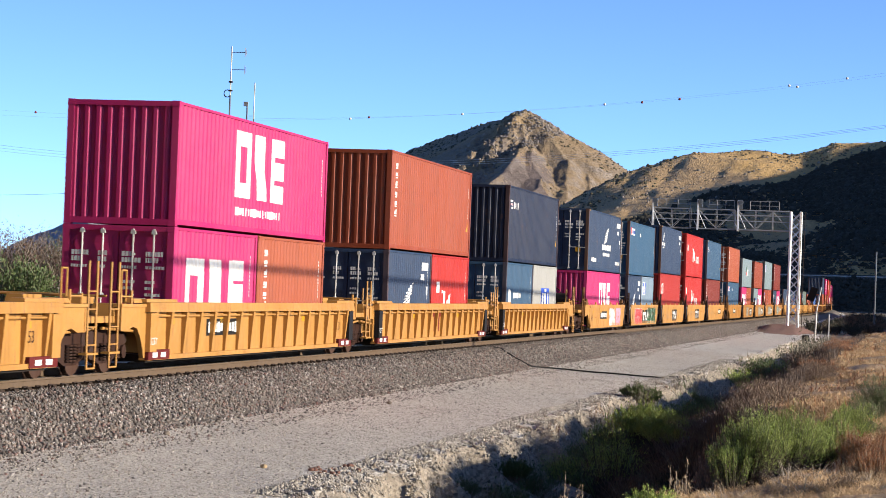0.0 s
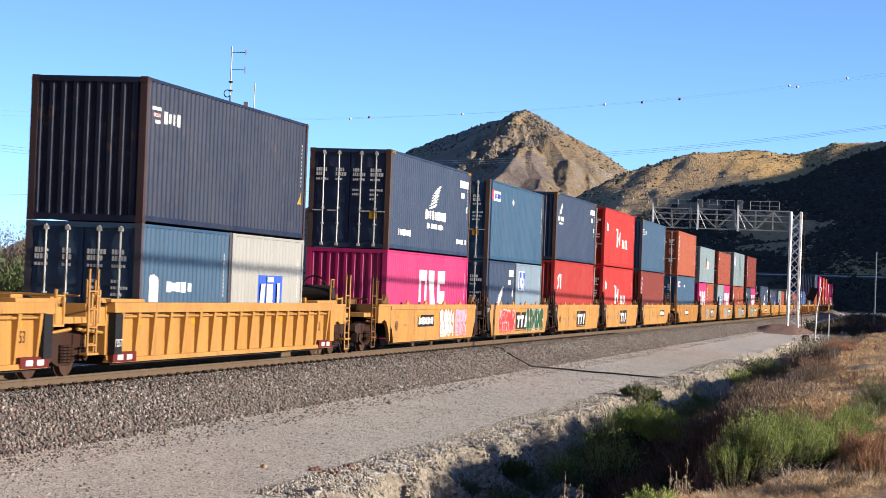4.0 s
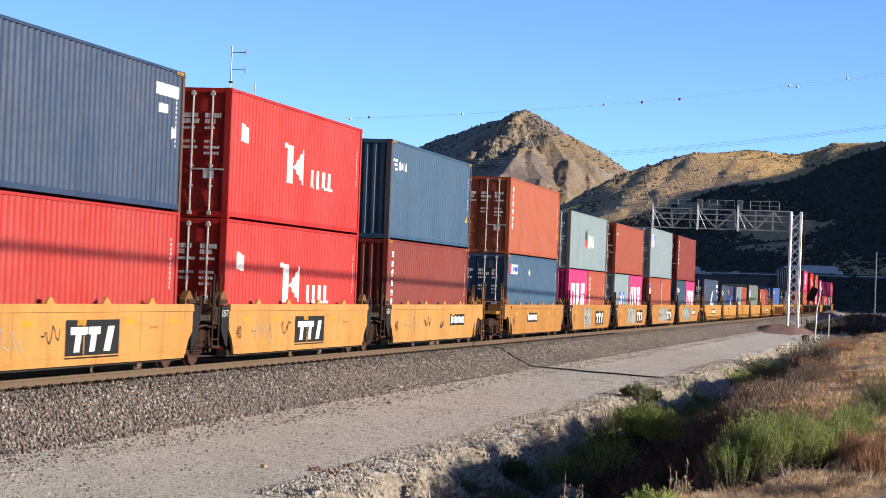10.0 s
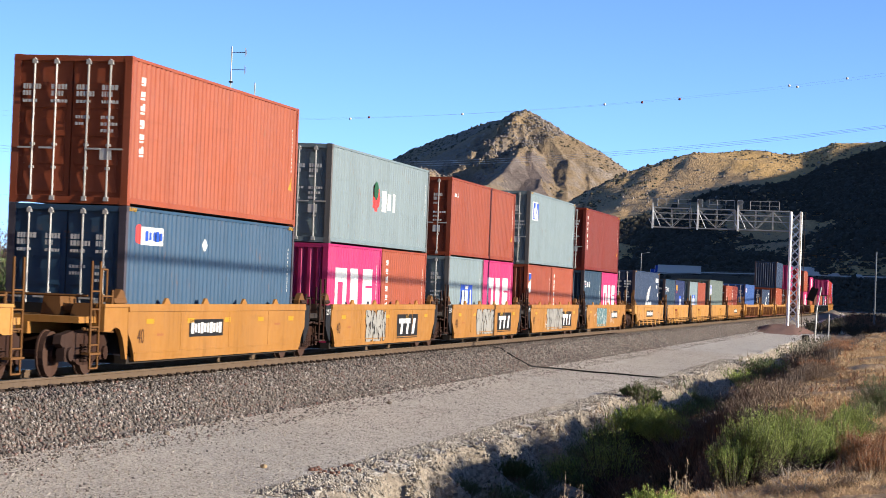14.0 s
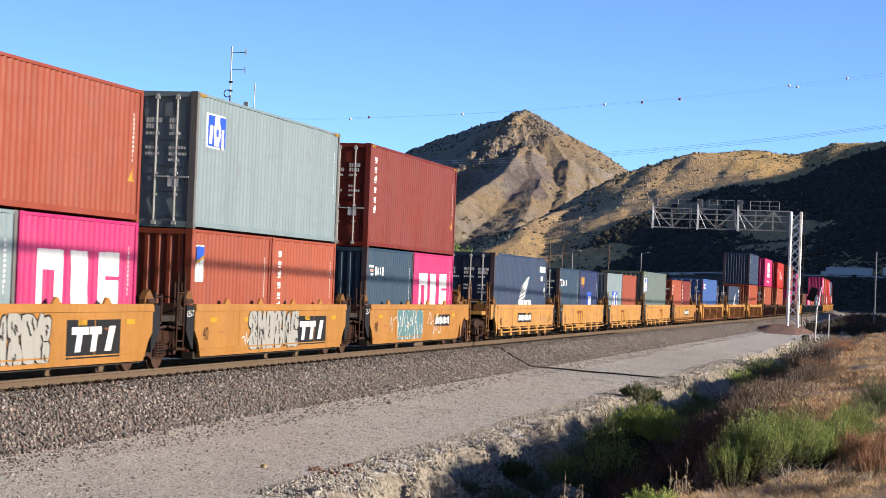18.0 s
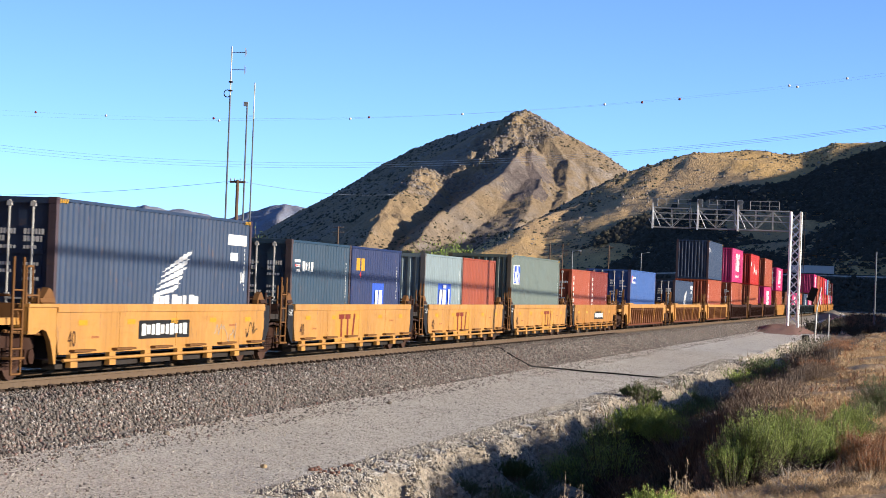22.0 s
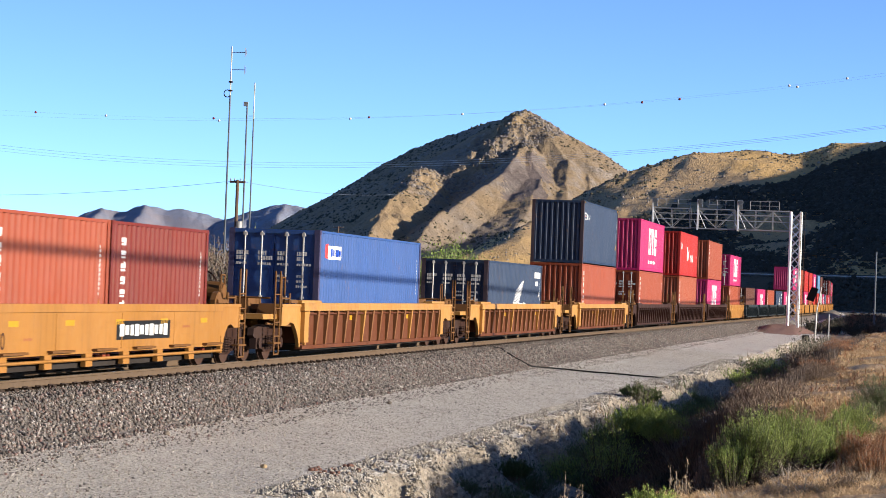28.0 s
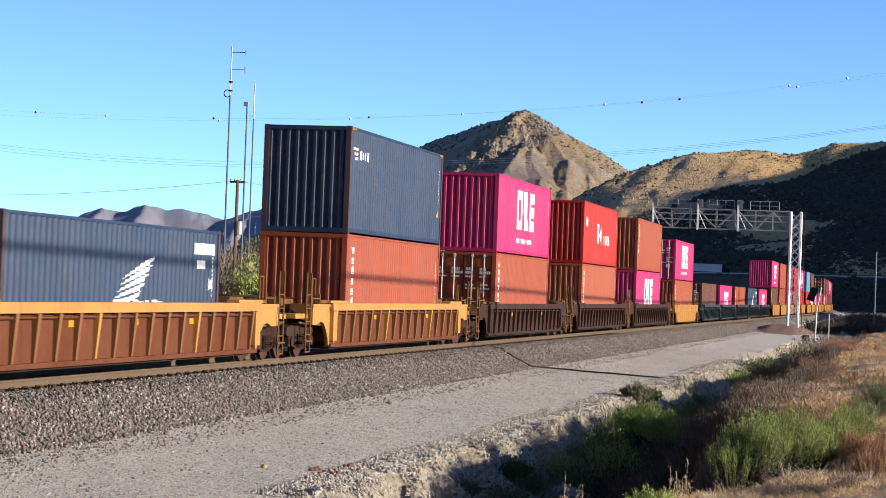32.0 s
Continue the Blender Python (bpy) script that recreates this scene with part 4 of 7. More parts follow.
        side_decal("writing", bars(0.75, H * 0.52, 2.0, 0.6, 3, 0.35), mark_white, o)
    elif style == "horse":
        side_decal("emblem", [disc(-L + 0.9, H * 0.5, 0.32, 9), rect(-L + 1.0, H * 0.38, 0.25, 0.5, 0.3)] + bars(-L + 2.5, H * 0.52, 1.7, 0.22, 5), mark_white, o, "white emblem")
    elif style == "badge":
        side_decal("emblem", [[(-L + 1.0, H * 0.58), (-L + 1.3, H * 0.58), (-L + 1.7, H * 0.8), (-L + 1.4, H * 0.8)], disc(-L + 1.22, H * 0.74, 0.17, 8), rect(-L + 1.98, H * 0.69, 0.2, 0.62)], mark_white, o, "white emblem of two bars")
    elif style == "marks":
        side_decal("writing", bars(-L + 0.9, H * 0.78, 0.7, 0.14, 4), mark_white, o)
    elif style == "golden":
        side_decal("emblem", [rect(-L + 0.85, H * 0.81, 0.42, 0.34), rect(-L + 1.4, H * 0.81, 0.42, 0.34)], mark_yellow, o, "yellow emblem")
        side_decal("panel", [rect(0.3, 1.22, 1.3, 0.75)], mark_blue, o)
        side_decal("small_mark", [disc(-L + 1.15, H * 0.7, 0.1, 6)], mark_red, o)
        side_decal("panel_mark", [rect(0.02, 1.15, 0.3, 0.5), rect(0.5, 1.15, 0.4, 0.5)], mark_white, o, flat=HALF_W - 0.006)
    # small notices at the far end of every side
    side_decal("notice", [rect(L - 0.5, H * (0.8 - 0.034 * i), 0.045, 0.06) for i in range(11)] + [rect(L - 0.36, H * (0.77 - 0.034 * i), 0.03, 0.05) for i in range(8)], mark_white, o)
    if style in ("column", "marks", "stripes", "column_dark"):
        side_decal("warning_sticker", [[(L - 0.62, H * 0.3), (L - 0.3, H * 0.3), (L - 0.46, H * 0.42)]], mark_yellow, o)


CONTAINERS = []


POST_RUST = {k: paint("rust_worn_post_" + k, tuple(0.45 * v + 0.55 * w for v, w in zip(C[k], (0.075, 0.036, 0.022))), 0.7, 0.3, 0.6, 0.7, 0.0, 0.6) for k in C}


def container(feet, high, colour, words, style="", doors=False, frame_mat=None, full=True):
    """A container with its corrugated sheets, frame, fittings and doors; doors: they face -y."""
    d = container_meshes(feet, high)
    L, H = FT[feet] / 2, HIGH if high else STD
    o = tagged(new("shipping_container"), words, "container", "containers on the train")
    paint_mat = PAINT[colour]
    if full and frame_mat is None and colour in ("slate", "blue", "seablue", "bright_blue", "teal", "navy", "grey_green", "sage"):
        posts = POST_RUST[colour]
    else:
        posts = frame_mat or paint_mat
    turn = pose(0, 0, 0, 0, 0, 180)
    a, b = (turn, Matrix()) if doors else (Matrix(), turn)
    part("side_panel", d["side_panel"], paint_mat, o)
    part("side_panel", d["side_panel"], paint_mat, o, at=turn)
    part("end_panel", d["end_panel"], paint_mat, o, at=a)
    part("roof", d["roof"], paint_mat, o)
    part("base_frame", d["base_frame"], paint_mat, o)
    for m in (Matrix(), turn):
        part("top_rail", d["top_rail"], paint_mat, o, at=m)
        part("header", d["header"], paint_mat, o, at=m)
    flip = Matrix.Diagonal((-1, 1, 1, 1))
    for m in (Matrix(), turn, flip, flip @ turn):
        part("corner_post", d["corner_post"], posts, o, at=m)
        for z in (0, H - 0.118):
            if full or z == 0:
                part("corner_casting", d["corner_casting"], posts, o, at=Matrix.Translation((0, 0, z)) @ m)
    for k, m in enumerate((a, a @ flip)):
        door = part("door", d["door"], paint_mat, o, "ribbed steel door with locking bars", at=m)
        if full or doors:
            for x in (0.33, 0.78):
                part("locking_bar", d["locking_bar"], galv, door, at=Matrix.Translation((x, 0, 0)))
    if doors:
        y = -L + 0.022
        s = Shape()
        rng = random.Random(len(CONTAINERS) * 13 + 5)
        for x0, lines in ((-1.0, 3), (-0.42, 3), (0.1, 5), (0.62, 6)):
            z = H * 0.87
            for i in range(lines):
                z -= 0.13 if i % 3 else 0.3
                x = x0
                for j in range(3 + int(4 * rng.random())):
                    w = 0.03 + 0.035 * rng.random()
                    s.box(x, x + w, y - 0.0345, y - 0.033, z, z + (0.1 if i < 2 else 0.06))
                    x += w + 0.018
        tagged(part("door_writing", s.mesh("door_writing"), mark_white, o), kind="stuff")
        part("door_label", Shape().box(0.62, 0.86, y - 0.0345, y - 0.033, H * 0.3, H * 0.3 + 0.22).mesh("door_label"), mark_yellow if len(CONTAINERS) % 3 == 1 else mark_white, o)
    if full and high and colour in ("grey_green", "sage", "maroon", "slate", "blue"):
        for y in (-L + 0.36, L - 0.36):
            side_decal("hazard_sticker", [rect(y + 0.11 * (i - 1.5), H - 0.06, 0.06, 0.075, 0.4) for i in range(4)], mark_yellow, o, "yellow warning stripes", flat=HALF_W + 0.002)
    if style:
        mark_container(o, L, H, style)
    CONTAINERS.append(o)
    return o

# ---- plants ----
def blades(x, y, z, h, w, lean, rng, segs=1):
    """Upright grass blades as narrow triangles: returns vertices and faces."""
    n = len(x)
    a = rng.random(n) * 6.283
    dx, dy = np.cos(a) * w / 2, np.sin(a) * w / 2
    la = rng.random(n) * 6.283
    lx, ly = np.cos(la) * lean * h * rng.random(n), np.sin(la) * lean * h * rng.random(n)
    v = np.stack([np.stack([x - dx, y - dy, z], -1), np.stack([x + dx, y + dy, z], -1), np.stack([x + lx * 0.4 + dx * 0.7, y + ly * 0.4 + dy * 0.7, z + h * 0.55], -1), np.stack([x + lx * 0.4 - dx * 0.7, y + ly * 0.4 - dy * 0.7, z + h * 0.55], -1), np.stack([x + lx, y + ly, z + h * 0.95], -1)], 1)
    f = np.array([(0, 1, 2), (0, 2, 3), (3, 2, 4)])
    return v.reshape(-1, 3), (f[None] + 5 * np.arange(n)[:, None, None]).reshape(-1, 3)


def grass(name, n, u0, u1, y0, y1, h0, h1, w, mat, label, seed, cut=-0.15, power=1.5, lean=0.8, freq=0.45):
    rng = np.random.default_rng(seed)
    y = y0 + (y1 - y0) * rng.random(n * 2) ** power
    x = u0 + (u1 - u0) * rng.random(n * 2)
    keep = fbm(x * freq, y * freq * 0.6, 3, seed) > cut + 0.25 * (rng.random(n * 2) - 0.5)
    x, y = x[keep][:n], y[keep][:n]
    h = (h0 + (h1 - h0) * rng.random(len(x)) ** 1.5) * (0.75 + 0.7 * np.clip(fbm(x * 0.8, y * 0.8, 2, seed + 1) + 0.3, 0, 1))
    v, f = blades(x, y, ground_z(x, y) - 0.02, h, w * (1 + y / 90), lean, rng)
    tagged(new(name, quick_mesh(name, v, f, [mat])), label, "grass", kind="stuff")


def shrub(name, x, y, w, h, mats, label, stems=40, leaves=2600, leaf=0.045, seed=0, spread=1.0, sprig=0.9, bare=0.25, slim=0.16, upright=1.5, cut=0.0):
    """A shrub: thin branching stems fanned out from its base, and many small leaves along them."""
    rng = np.random.default_rng(seed + 900)
    z = float(ground_z(x, y)) - 0.05
    o = tagged(new(name), label, "shrub")
    o.location = (x, y, z)
    tips, pts = [], []
    s_v, s_f = [], []
    for i in range(stems):
        a = rng.random() * 6.283
        out = (rng.random() ** 0.6) * w / 2 * spread
        up = h * (0.55 + 0.5 * rng.random()) * (1 - 0.35 * (out / (w / 2)) ** 2)
        base = np.array([np.cos(a) * out * 0.25, np.sin(a) * out * 0.25, 0])
        tip = np.array([np.cos(a) * out, np.sin(a) * out, up])
        mid = (base + tip) / 2 + np.array([np.cos(a) * out * -0.12, np.sin(a) * out * -0.12, up * 0.12])
        path = np.array([(1 - k) ** 2 * base + 2 * k * (1 - k) * mid + k * k * tip for k in np.linspace(0, 1, 5)])
        pts.append(path)
        branches = [path]
        for j in range(2):
            k = rng.integers(1, 4)
            t2 = path[k] + (rng.random(3) - np.array([0.5, 0.5, 0.1])) * np.array([w, w, h]) * 0.32
            branches.append(np.array([path[k], (path[k] + t2) / 2 + 0.02, t2]))
            pts.append(branches[-1])
        for bi, br in enumerate(branches):
            r0 = (0.012 if bi == 0 else 0.006) * (1.0 if leaves else 0.6) * (0.6 + h * 0.4) * min(1.0, w * 1.4)
            for p, q, k in zip(br, br[1:], range(9)):
                ra, rb = r0 * (1 - 0.2 * k), r0 * (0.8 - 0.2 * k) + 0.0015
                c = len(s_v)
                for cc, rr in ((p, ra), (q, rb)):
                    s_v += [cc + rr * np.array([math.cos(t), math.sin(t), 0]) for t in (0, 2.094, 4.189)]
                s_f += [(c + m, c + (m + 1) % 3, c + 3 + (m + 1) % 3, c + 3 + m) for m in range(3)]
    tagged(part("branchwork", quick_mesh("branchwork", np.array(s_v), np.array(s_f), [mats[1]]), None, o, "thin woody stems"), kind="stuff")
    if leaves:
        allp = np.concatenate([np.stack([p[:-1], p[1:]], 1) for p in pts])
        pick = rng.integers(0, len(allp), leaves)
        k = rng.random((leaves, 1))
        c = allp[pick, 0] * (1 - k) + allp[pick, 1] * k
        low = c[:, 2] > np.maximum(bare * h * rng.random(leaves), cut * h * (0.75 + 0.5 * rng.random(leaves)))
        c = c[low]
        n = len(c)
        c = c + rng.normal(size=(n, 3)) * np.array([0.03, 0.03, 0.03]) * sprig * (0.6 + w)
        d = rng.normal(size=(n, 3)) + np.array([0, 0, upright])
        d /= np.linalg.norm(d, axis=1, keepdims=True)
        s = np.cross(d, rng.normal(size=(n, 3)))
        s /= np.linalg.norm(s, axis=1, keepdims=True)
        ln = leaf * (0.6 + 0.9 * rng.random((n, 1)))
        wd = ln * slim
        v = np.stack([c, c + d * ln * 0.5 + s * wd, c + d * ln, c + d * ln * 0.5 - s * wd], 1)
        tagged(part("foliage", quick_mesh("foliage", v.reshape(-1, 3), np.arange(4 * n).reshape(-1, 4), [mats[0]]), None, o), kind="stuff")
    return o


def plume(x, y, w, crown, top, mats, label, sprigs=260, per=34, leaf=0.022, seed=0, lobes=7, droop=0.0, name="shrub"):
    """A broom-like shrub: bare stems rise to a crown of fine upright sprigs, gathered in lobes, each set with small narrow leaves.
    top: height of its tip above the rails; crown: how deep the leafy part is."""
    rng = np.random.default_rng(seed + 4000)
    z = float(ground_z(x, y)) - 0.05
    h = top - z
    o = tagged(new(name), label, "shrub")
    o.location = (x, y, z)
    low = max(h - crown, 0.02)
    la, lr = rng.random(lobes) * 6.283, np.sqrt(rng.random(lobes)) * w * 0.36
    centre = np.stack([np.cos(la) * lr, np.sin(la) * lr], -1)
    tall = (0.62 + 0.38 * rng.random(lobes)) * (1 - 0.3 * (lr / (w * 0.5)) ** 2)
    tall[0] = 1.0
    own = rng.integers(0, lobes, sprigs)
    a, r = rng.random(sprigs) * 6.283, np.sqrt(rng.random(sprigs)) * w * 0.31
    tip = np.empty((sprigs, 3))
    tip[:, :2] = centre[own] + np.stack([np.cos(a) * r, np.sin(a) * r], -1)
    tip[:, 2] = low + (h - low) * tall[own] * (0.55 + 0.45 * rng.random(sprigs)) * (1 - 0.45 * (r / (w * 0.31)) ** 2)
    foot = np.empty((sprigs, 3))
    foot[:, :2] = 0.45 * tip[:, :2] + rng.normal(size=(sprigs, 2)) * 0.03 * w
    foot[:, 2] = low * (0.75 + 0.25 * rng.random(sprigs)) - 0.02
    bend = (foot + tip) / 2 + rng.normal(size=(sprigs, 3)) * 0.05 * w
    bend[:, :2] += (tip[:, :2] - foot[:, :2]) * 0.18
    ks = np.linspace(0, 1, 5)[None, :, None]
    path = (1 - ks) ** 2 * foot[:, None] + 2 * ks * (1 - ks) * bend[:, None] + ks ** 2 * tip[:, None]
    # stems: a few from the ground to the crown, then one thin twig per sprig
    root = np.zeros((14, 2, 3))
    root[:, 0, :2] = rng.normal(size=(14, 2)) * 0.05 * w
    root[:, 1] = foot[rng.integers(0, sprigs, 14)]
    segs = np.concatenate([root, np.stack([path[:, :-1], path[:, 1:]], 2).reshape(-1, 2, 3)])
    rad = np.concatenate([np.full(14, 0.011), np.tile(np.array([0.0045, 0.0036, 0.0028, 0.002]), sprigs)])
    ring = np.array([(1, 0, 0), (-0.5, 0.87, 0), (-0.5, -0.87, 0)])
    v = segs[:, :, None, :] + ring[None, None] * rad[:, None, None, None]
    f = np.array([(0, 1, 4, 3), (1, 2, 5, 4), (2, 0, 3, 5)])
    tagged(part("branchwork", quick_mesh("branchwork", v.reshape(-1, 3), (f[None] + 6 * np.arange(len(segs))[:, None, None]).reshape(-1, 4), [mats[1]]), None, o, "thin woody stems"), kind="stuff")
    n = sprigs * per
    s_i = np.repeat(np.arange(sprigs), per)
    k = 1 - 0.72 * rng.random(n) ** 1.3
    q = k * 4 - 1e-6
    i0 = q.astype(int)
    c = path[s_i, i0] + (path[s_i, i0 + 1] - path[s_i, i0]) * (q - i0)[:, None]
    c = c + rng.normal(size=(n, 3)) * 0.011
    along = path[s_i, i0 + 1] - path[s_i, i0]
    along /= np.linalg.norm(along, axis=1, keepdims=True)
    d = along + rng.normal(size=(n, 3)) * 0.45 + np.array([0, 0, 0.25 - droop])
    d /= np.linalg.norm(d, axis=1, keepdims=True)
    side = np.cross(d, rng.normal(size=(n, 3)))
    side /= np.linalg.norm(side, axis=1, keepdims=True)
    ln = leaf * (0.6 + 0.9 * rng.random((n, 1)))
    v = np.stack([c, c + d * ln * 0.5 + side * ln * 0.17, c + d * ln, c + d * ln * 0.5 - side * ln * 0.17], 1)
    tagged(part("foliage", quick_mesh("foliage", v.reshape(-1, 3), np.arange(4 * n).reshape(-1, 4), [mats[0]]), None, o), kind="stuff")
    return o


green = leafy("fresh_green_leaves", [(0.21, 0.294, 0.049), (0.28, 0.357, 0.063), (0.126, 0.196, 0.0308), (0.378, 0.42, 0.119)])
deep_green = leafy("deep_green_leaves", [(0.0525, 0.09, 0.024), (0.09, 0.128, 0.033), (0.045, 0.075, 0.021)])
sage_leaf = leafy("grey_sage_leaves", [(0.1, 0.1, 0.065), (0.14, 0.135, 0.09), (0.07, 0.07, 0.045)])
brown_leaf = leafy("dry_brown_leaves", [(0.085, 0.05, 0.032), (0.14, 0.085, 0.05), (0.055, 0.032, 0.022), (0.19, 0.125, 0.075)])
rust_leaf = leafy("rust_red_leaves", [(0.3, 0.1, 0.035), (0.2, 0.075, 0.03), (0.36, 0.16, 0.055), (0.14, 0.06, 0.03)])
dark_brown_leaf = leafy("dull_brown_stalks", [(0.055, 0.036, 0.026), (0.085, 0.055, 0.038), (0.036, 0.024, 0.018), (0.12, 0.08, 0.055)])
straw = leafy("golden_straw", [(0.493, 0.333, 0.167), (0.37, 0.241, 0.118), (0.591, 0.426, 0.246), (0.296, 0.185, 0.0924)])
pale_straw = leafy("pale_straw", [(0.36, 0.26, 0.15), (0.27, 0.19, 0.11), (0.2, 0.14, 0.08)])
bark = earth("twig_bark", (0.12, 0.09, 0.065), (0.16, 0.12, 0.085), (0.22, 0.17, 0.12), 5, 0.2, 0.002)
dark_bark = earth("dark_twig_bark", (0.03, 0.024, 0.018), (0.042, 0.0312, 0.024), (0.06, 0.045, 0.033), 5, 0.2, 0.002)
grey_bark = earth("dead_twig", (0.24, 0.2, 0.165), (0.17, 0.14, 0.115), (0.3, 0.26, 0.22), 5, 0.2, 0.002)

grass("bank_grass", 230000, 12.6, 17.5, 34, 150, 0.04, 0.13, 0.008, straw, "golden dry grass over the bank", 61, -0.3, 1.5, 1.8)
grass("near_bank_grass", 130000, 13.4, 17.0, 16, 40, 0.03, 0.1, 0.0045, straw, "golden dry grass and straw litter over the near bank", 62, -0.15, 1.2, 2.2)
grass("gully_weeds", 12000, 8.5, 12.2, 46, 150, 0.12, 0.5, 0.01, deep_green, "dark green weeds in the gully", 63, 0.02)
grass("gully_straw", 7000, 8.3, 12.6, 48, 150, 0.15, 0.55, 0.008, pale_straw, "pale dry stalks in the gully", 64, 0.0)
grass("bank_edge_stalks", 26000, 12.3, 13.7, 38, 125, 0.15, 0.45, 0.007, dark_brown_leaf, "tall dry brown stalks along the bank's edge", 66, -0.25, 1.2, 0.5, 0.8)
grass("rust_weeds", 6000, 12.0, 17.0, 27, 140, 0.1, 0.3, 0.012, rust_leaf, "rust-red dry weeds among the grass", 65, 0.16)

G, DG, SG, BR, RU = (green, dark_bark), (deep_green, bark), (sage_leaf, grey_bark), (brown_leaf, bark), (rust_leaf, bark)
TW = (brown_leaf, grey_bark)
# near-black leaves: deep shade is put into the brush colour
DK = (leafy("shade_dark_brush_leaves", [(0.015, 0.018, 0.008), (0.026, 0.027, 0.012), (0.024, 0.018, 0.01)]), dark_bark)
PLANTS = [
    (10.5, 44.0, 1.5, 1.75, G, "tall yellow-green shrub in the gully", 46, 7000, 0.05), (9.5, 36.8, 0.55, 0.85, SG, "grey-green shrub at the gully wall", 26, 2200, 0.04),
    (9.0, 63.5, 2.2, 0.95, G, "green shrub at the gully edge", 44, 4800, 0.075), (8.45, 65.9, 1.0, 0.7, SG, "grey shrub at the gully edge", 26, 1800, 0.07), (9.6, 59.0, 1.9, 0.9, DG, "green shrub in the gully", 40, 4200, 0.07),
    (10.4, 53.0, 2.0, 0.9, BR, "brown dry brush in the gully", 46, 2600, 0.07), (11.3, 47.5, 2.0, 1.15, BR, "brown dry brush in the gully", 46, 2600, 0.06), (9.4, 47.0, 1.5, 0.8, DG, "dark green shrub in the gully", 30, 2600, 0.06),
    (9.0, 41.0, 1.15, 0.8, DG, "dark green shrub below the gully edge", 30, 2600, 0.055), (9.7, 37.5, 0.9, 0.6, SG, "grey shrub in the gully", 24, 1500, 0.05), (12.3, 41.0, 1.9, 1.1, BR, "brown dry brush on the bank", 50, 2800, 0.055),
    (12.6, 35.0, 1.3, 0.8, BR, "brown dry brush on the bank", 42, 2000, 0.05), (13.4, 30.5, 1.1, 0.62, BR, "brown dry brush on the bank", 40, 1600, 0.045),
    (11.2, 62.0, 2.6, 1.4, BR, "brown dry brush on the bank", 50, 2800, 0.075), (11.6, 72.0, 3.2, 1.7, BR, "brown dry brush on the bank", 60, 3400, 0.08), (11.5, 84.0, 3.6, 1.7, BR, "tan dry brush on the bank", 60, 3400, 0.09),
    (12.3, 97.0, 3.2, 1.6, (pale_straw, grey_bark), "tan dry brush on the bank", 54, 3000, 0.1), (9.2, 95.0, 2.6, 1.1, (green, bark), "yellow-green shrub along the gully", 40, 3000, 0.09), (9.3, 106.0, 3.0, 1.2, DG, "green shrub along the gully", 40, 3000, 0.1),
    (9.2, 117.0, 3.2, 1.2, (green, bark), "yellow-green shrub along the gully", 40, 2800, 0.1), (11.0, 112.0, 3.2, 1.6, BR, "brown dry brush on the bank", 48, 2600, 0.1), (10.6, 128.0, 4.6, 2.4, SG, "grey-green sagebrush past the gully", 60, 3800, 0.13),
    (11.6, 136.0, 4.4, 2.2, BR, "dark dry brush past the gully", 54, 3000, 0.13), (10.4, 143.0, 4.0, 2.2, SG, "grey-green sagebrush past the gully", 54, 3200, 0.13), (13.4, 88.0, 1.6, 0.7, RU, "rust-red dry weed clump", 34, 2200, 0.06),
    (13.3, 110.0, 2.4, 0.9, RU, "rust-red dry weed clump", 34, 2200, 0.08),
    (10.6, 30.0, 1.2, 0.7, BR, "brown dry brush in the gully", 36, 1500, 0.05), (11.8, 30.5, 1.2, 0.75, DG, "dark shrub in the gully", 34, 2600, 0.045), (12.4, 52.0, 2.0, 0.95, BR, "brown dry brush on the bank", 44, 2400, 0.06)]
rng = random.Random(77)
for i in range(34):
    y = 40 + 105 * (i / 34) ** 1.15 + 2 * rng.random()
    x = 10.7 + 1.9 * rng.random()
    k = 0.75 + 0.5 * rng.random()
    PLANTS.append((x, y, (1.1 + y * 0.012) * k, (0.7 + y * 0.003) * k, (BR, BR, DK, BR)[i % 4], ("brown dry brush along the bank", "brown dry brush along the bank", "brush along the bank, leaves darkened for shade", "brown dry brush along the bank")[i % 4], 38, 2200, 0.04 + y * 0.0005))
# brush down in the shaded gully, most leaves darkened for that shade
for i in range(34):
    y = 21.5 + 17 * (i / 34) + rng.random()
    PLANTS.append((10.2 + 2.4 * rng.random(), y, 1.0 + 0.6 * rng.random(), 0.45 + 0.35 * rng.random(), (DK, DK, DG, DK, DK)[i % 5], ("tangled brush in the shaded gully, leaves darkened for shade", "tangled brush in the shaded gully, leaves darkened for shade", "dark green weeds in the shaded gully", "tangled brush in the shaded gully, leaves darkened for shade", "tangled brush in the shaded gully, leaves darkened for shade")[i % 5], 34, 3200, 0.045))
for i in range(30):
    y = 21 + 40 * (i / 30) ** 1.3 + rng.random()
    PLANTS.append((9.55 + 0.9 * rng.random(), y, 0.9 + 0.6 * rng.random(), (0.4 if y < 48 else 0.65) + 0.35 * rng.random(), (DK, DG, DK, SG, DK)[i % 5], ("brush at the foot of the gully wall, leaves darkened for shade", "dark green shrub at the foot of the gully wall", "brush at the foot of the gully wall, leaves darkened for shade", "grey-green shrub at the foot of the gully wall", "brush at the foot of the gully wall, leaves darkened for shade")[i % 5], 30, 3200, 0.045))
for i in range(12):
    PLANTS.append((8.95 + 0.6 * rng.random(), 43 + 36 * i / 12 + rng.random(), 1.0 + 0.6 * rng.random(), 0.6 + 0.35 * rng.random(), (DG, G, DG)[i % 3], ("dark green weeds along the gully's lip", "yellow-green weeds along the gully's lip", "dark green weeds along the gully's lip")[i % 3], 30, 2600, 0.05))
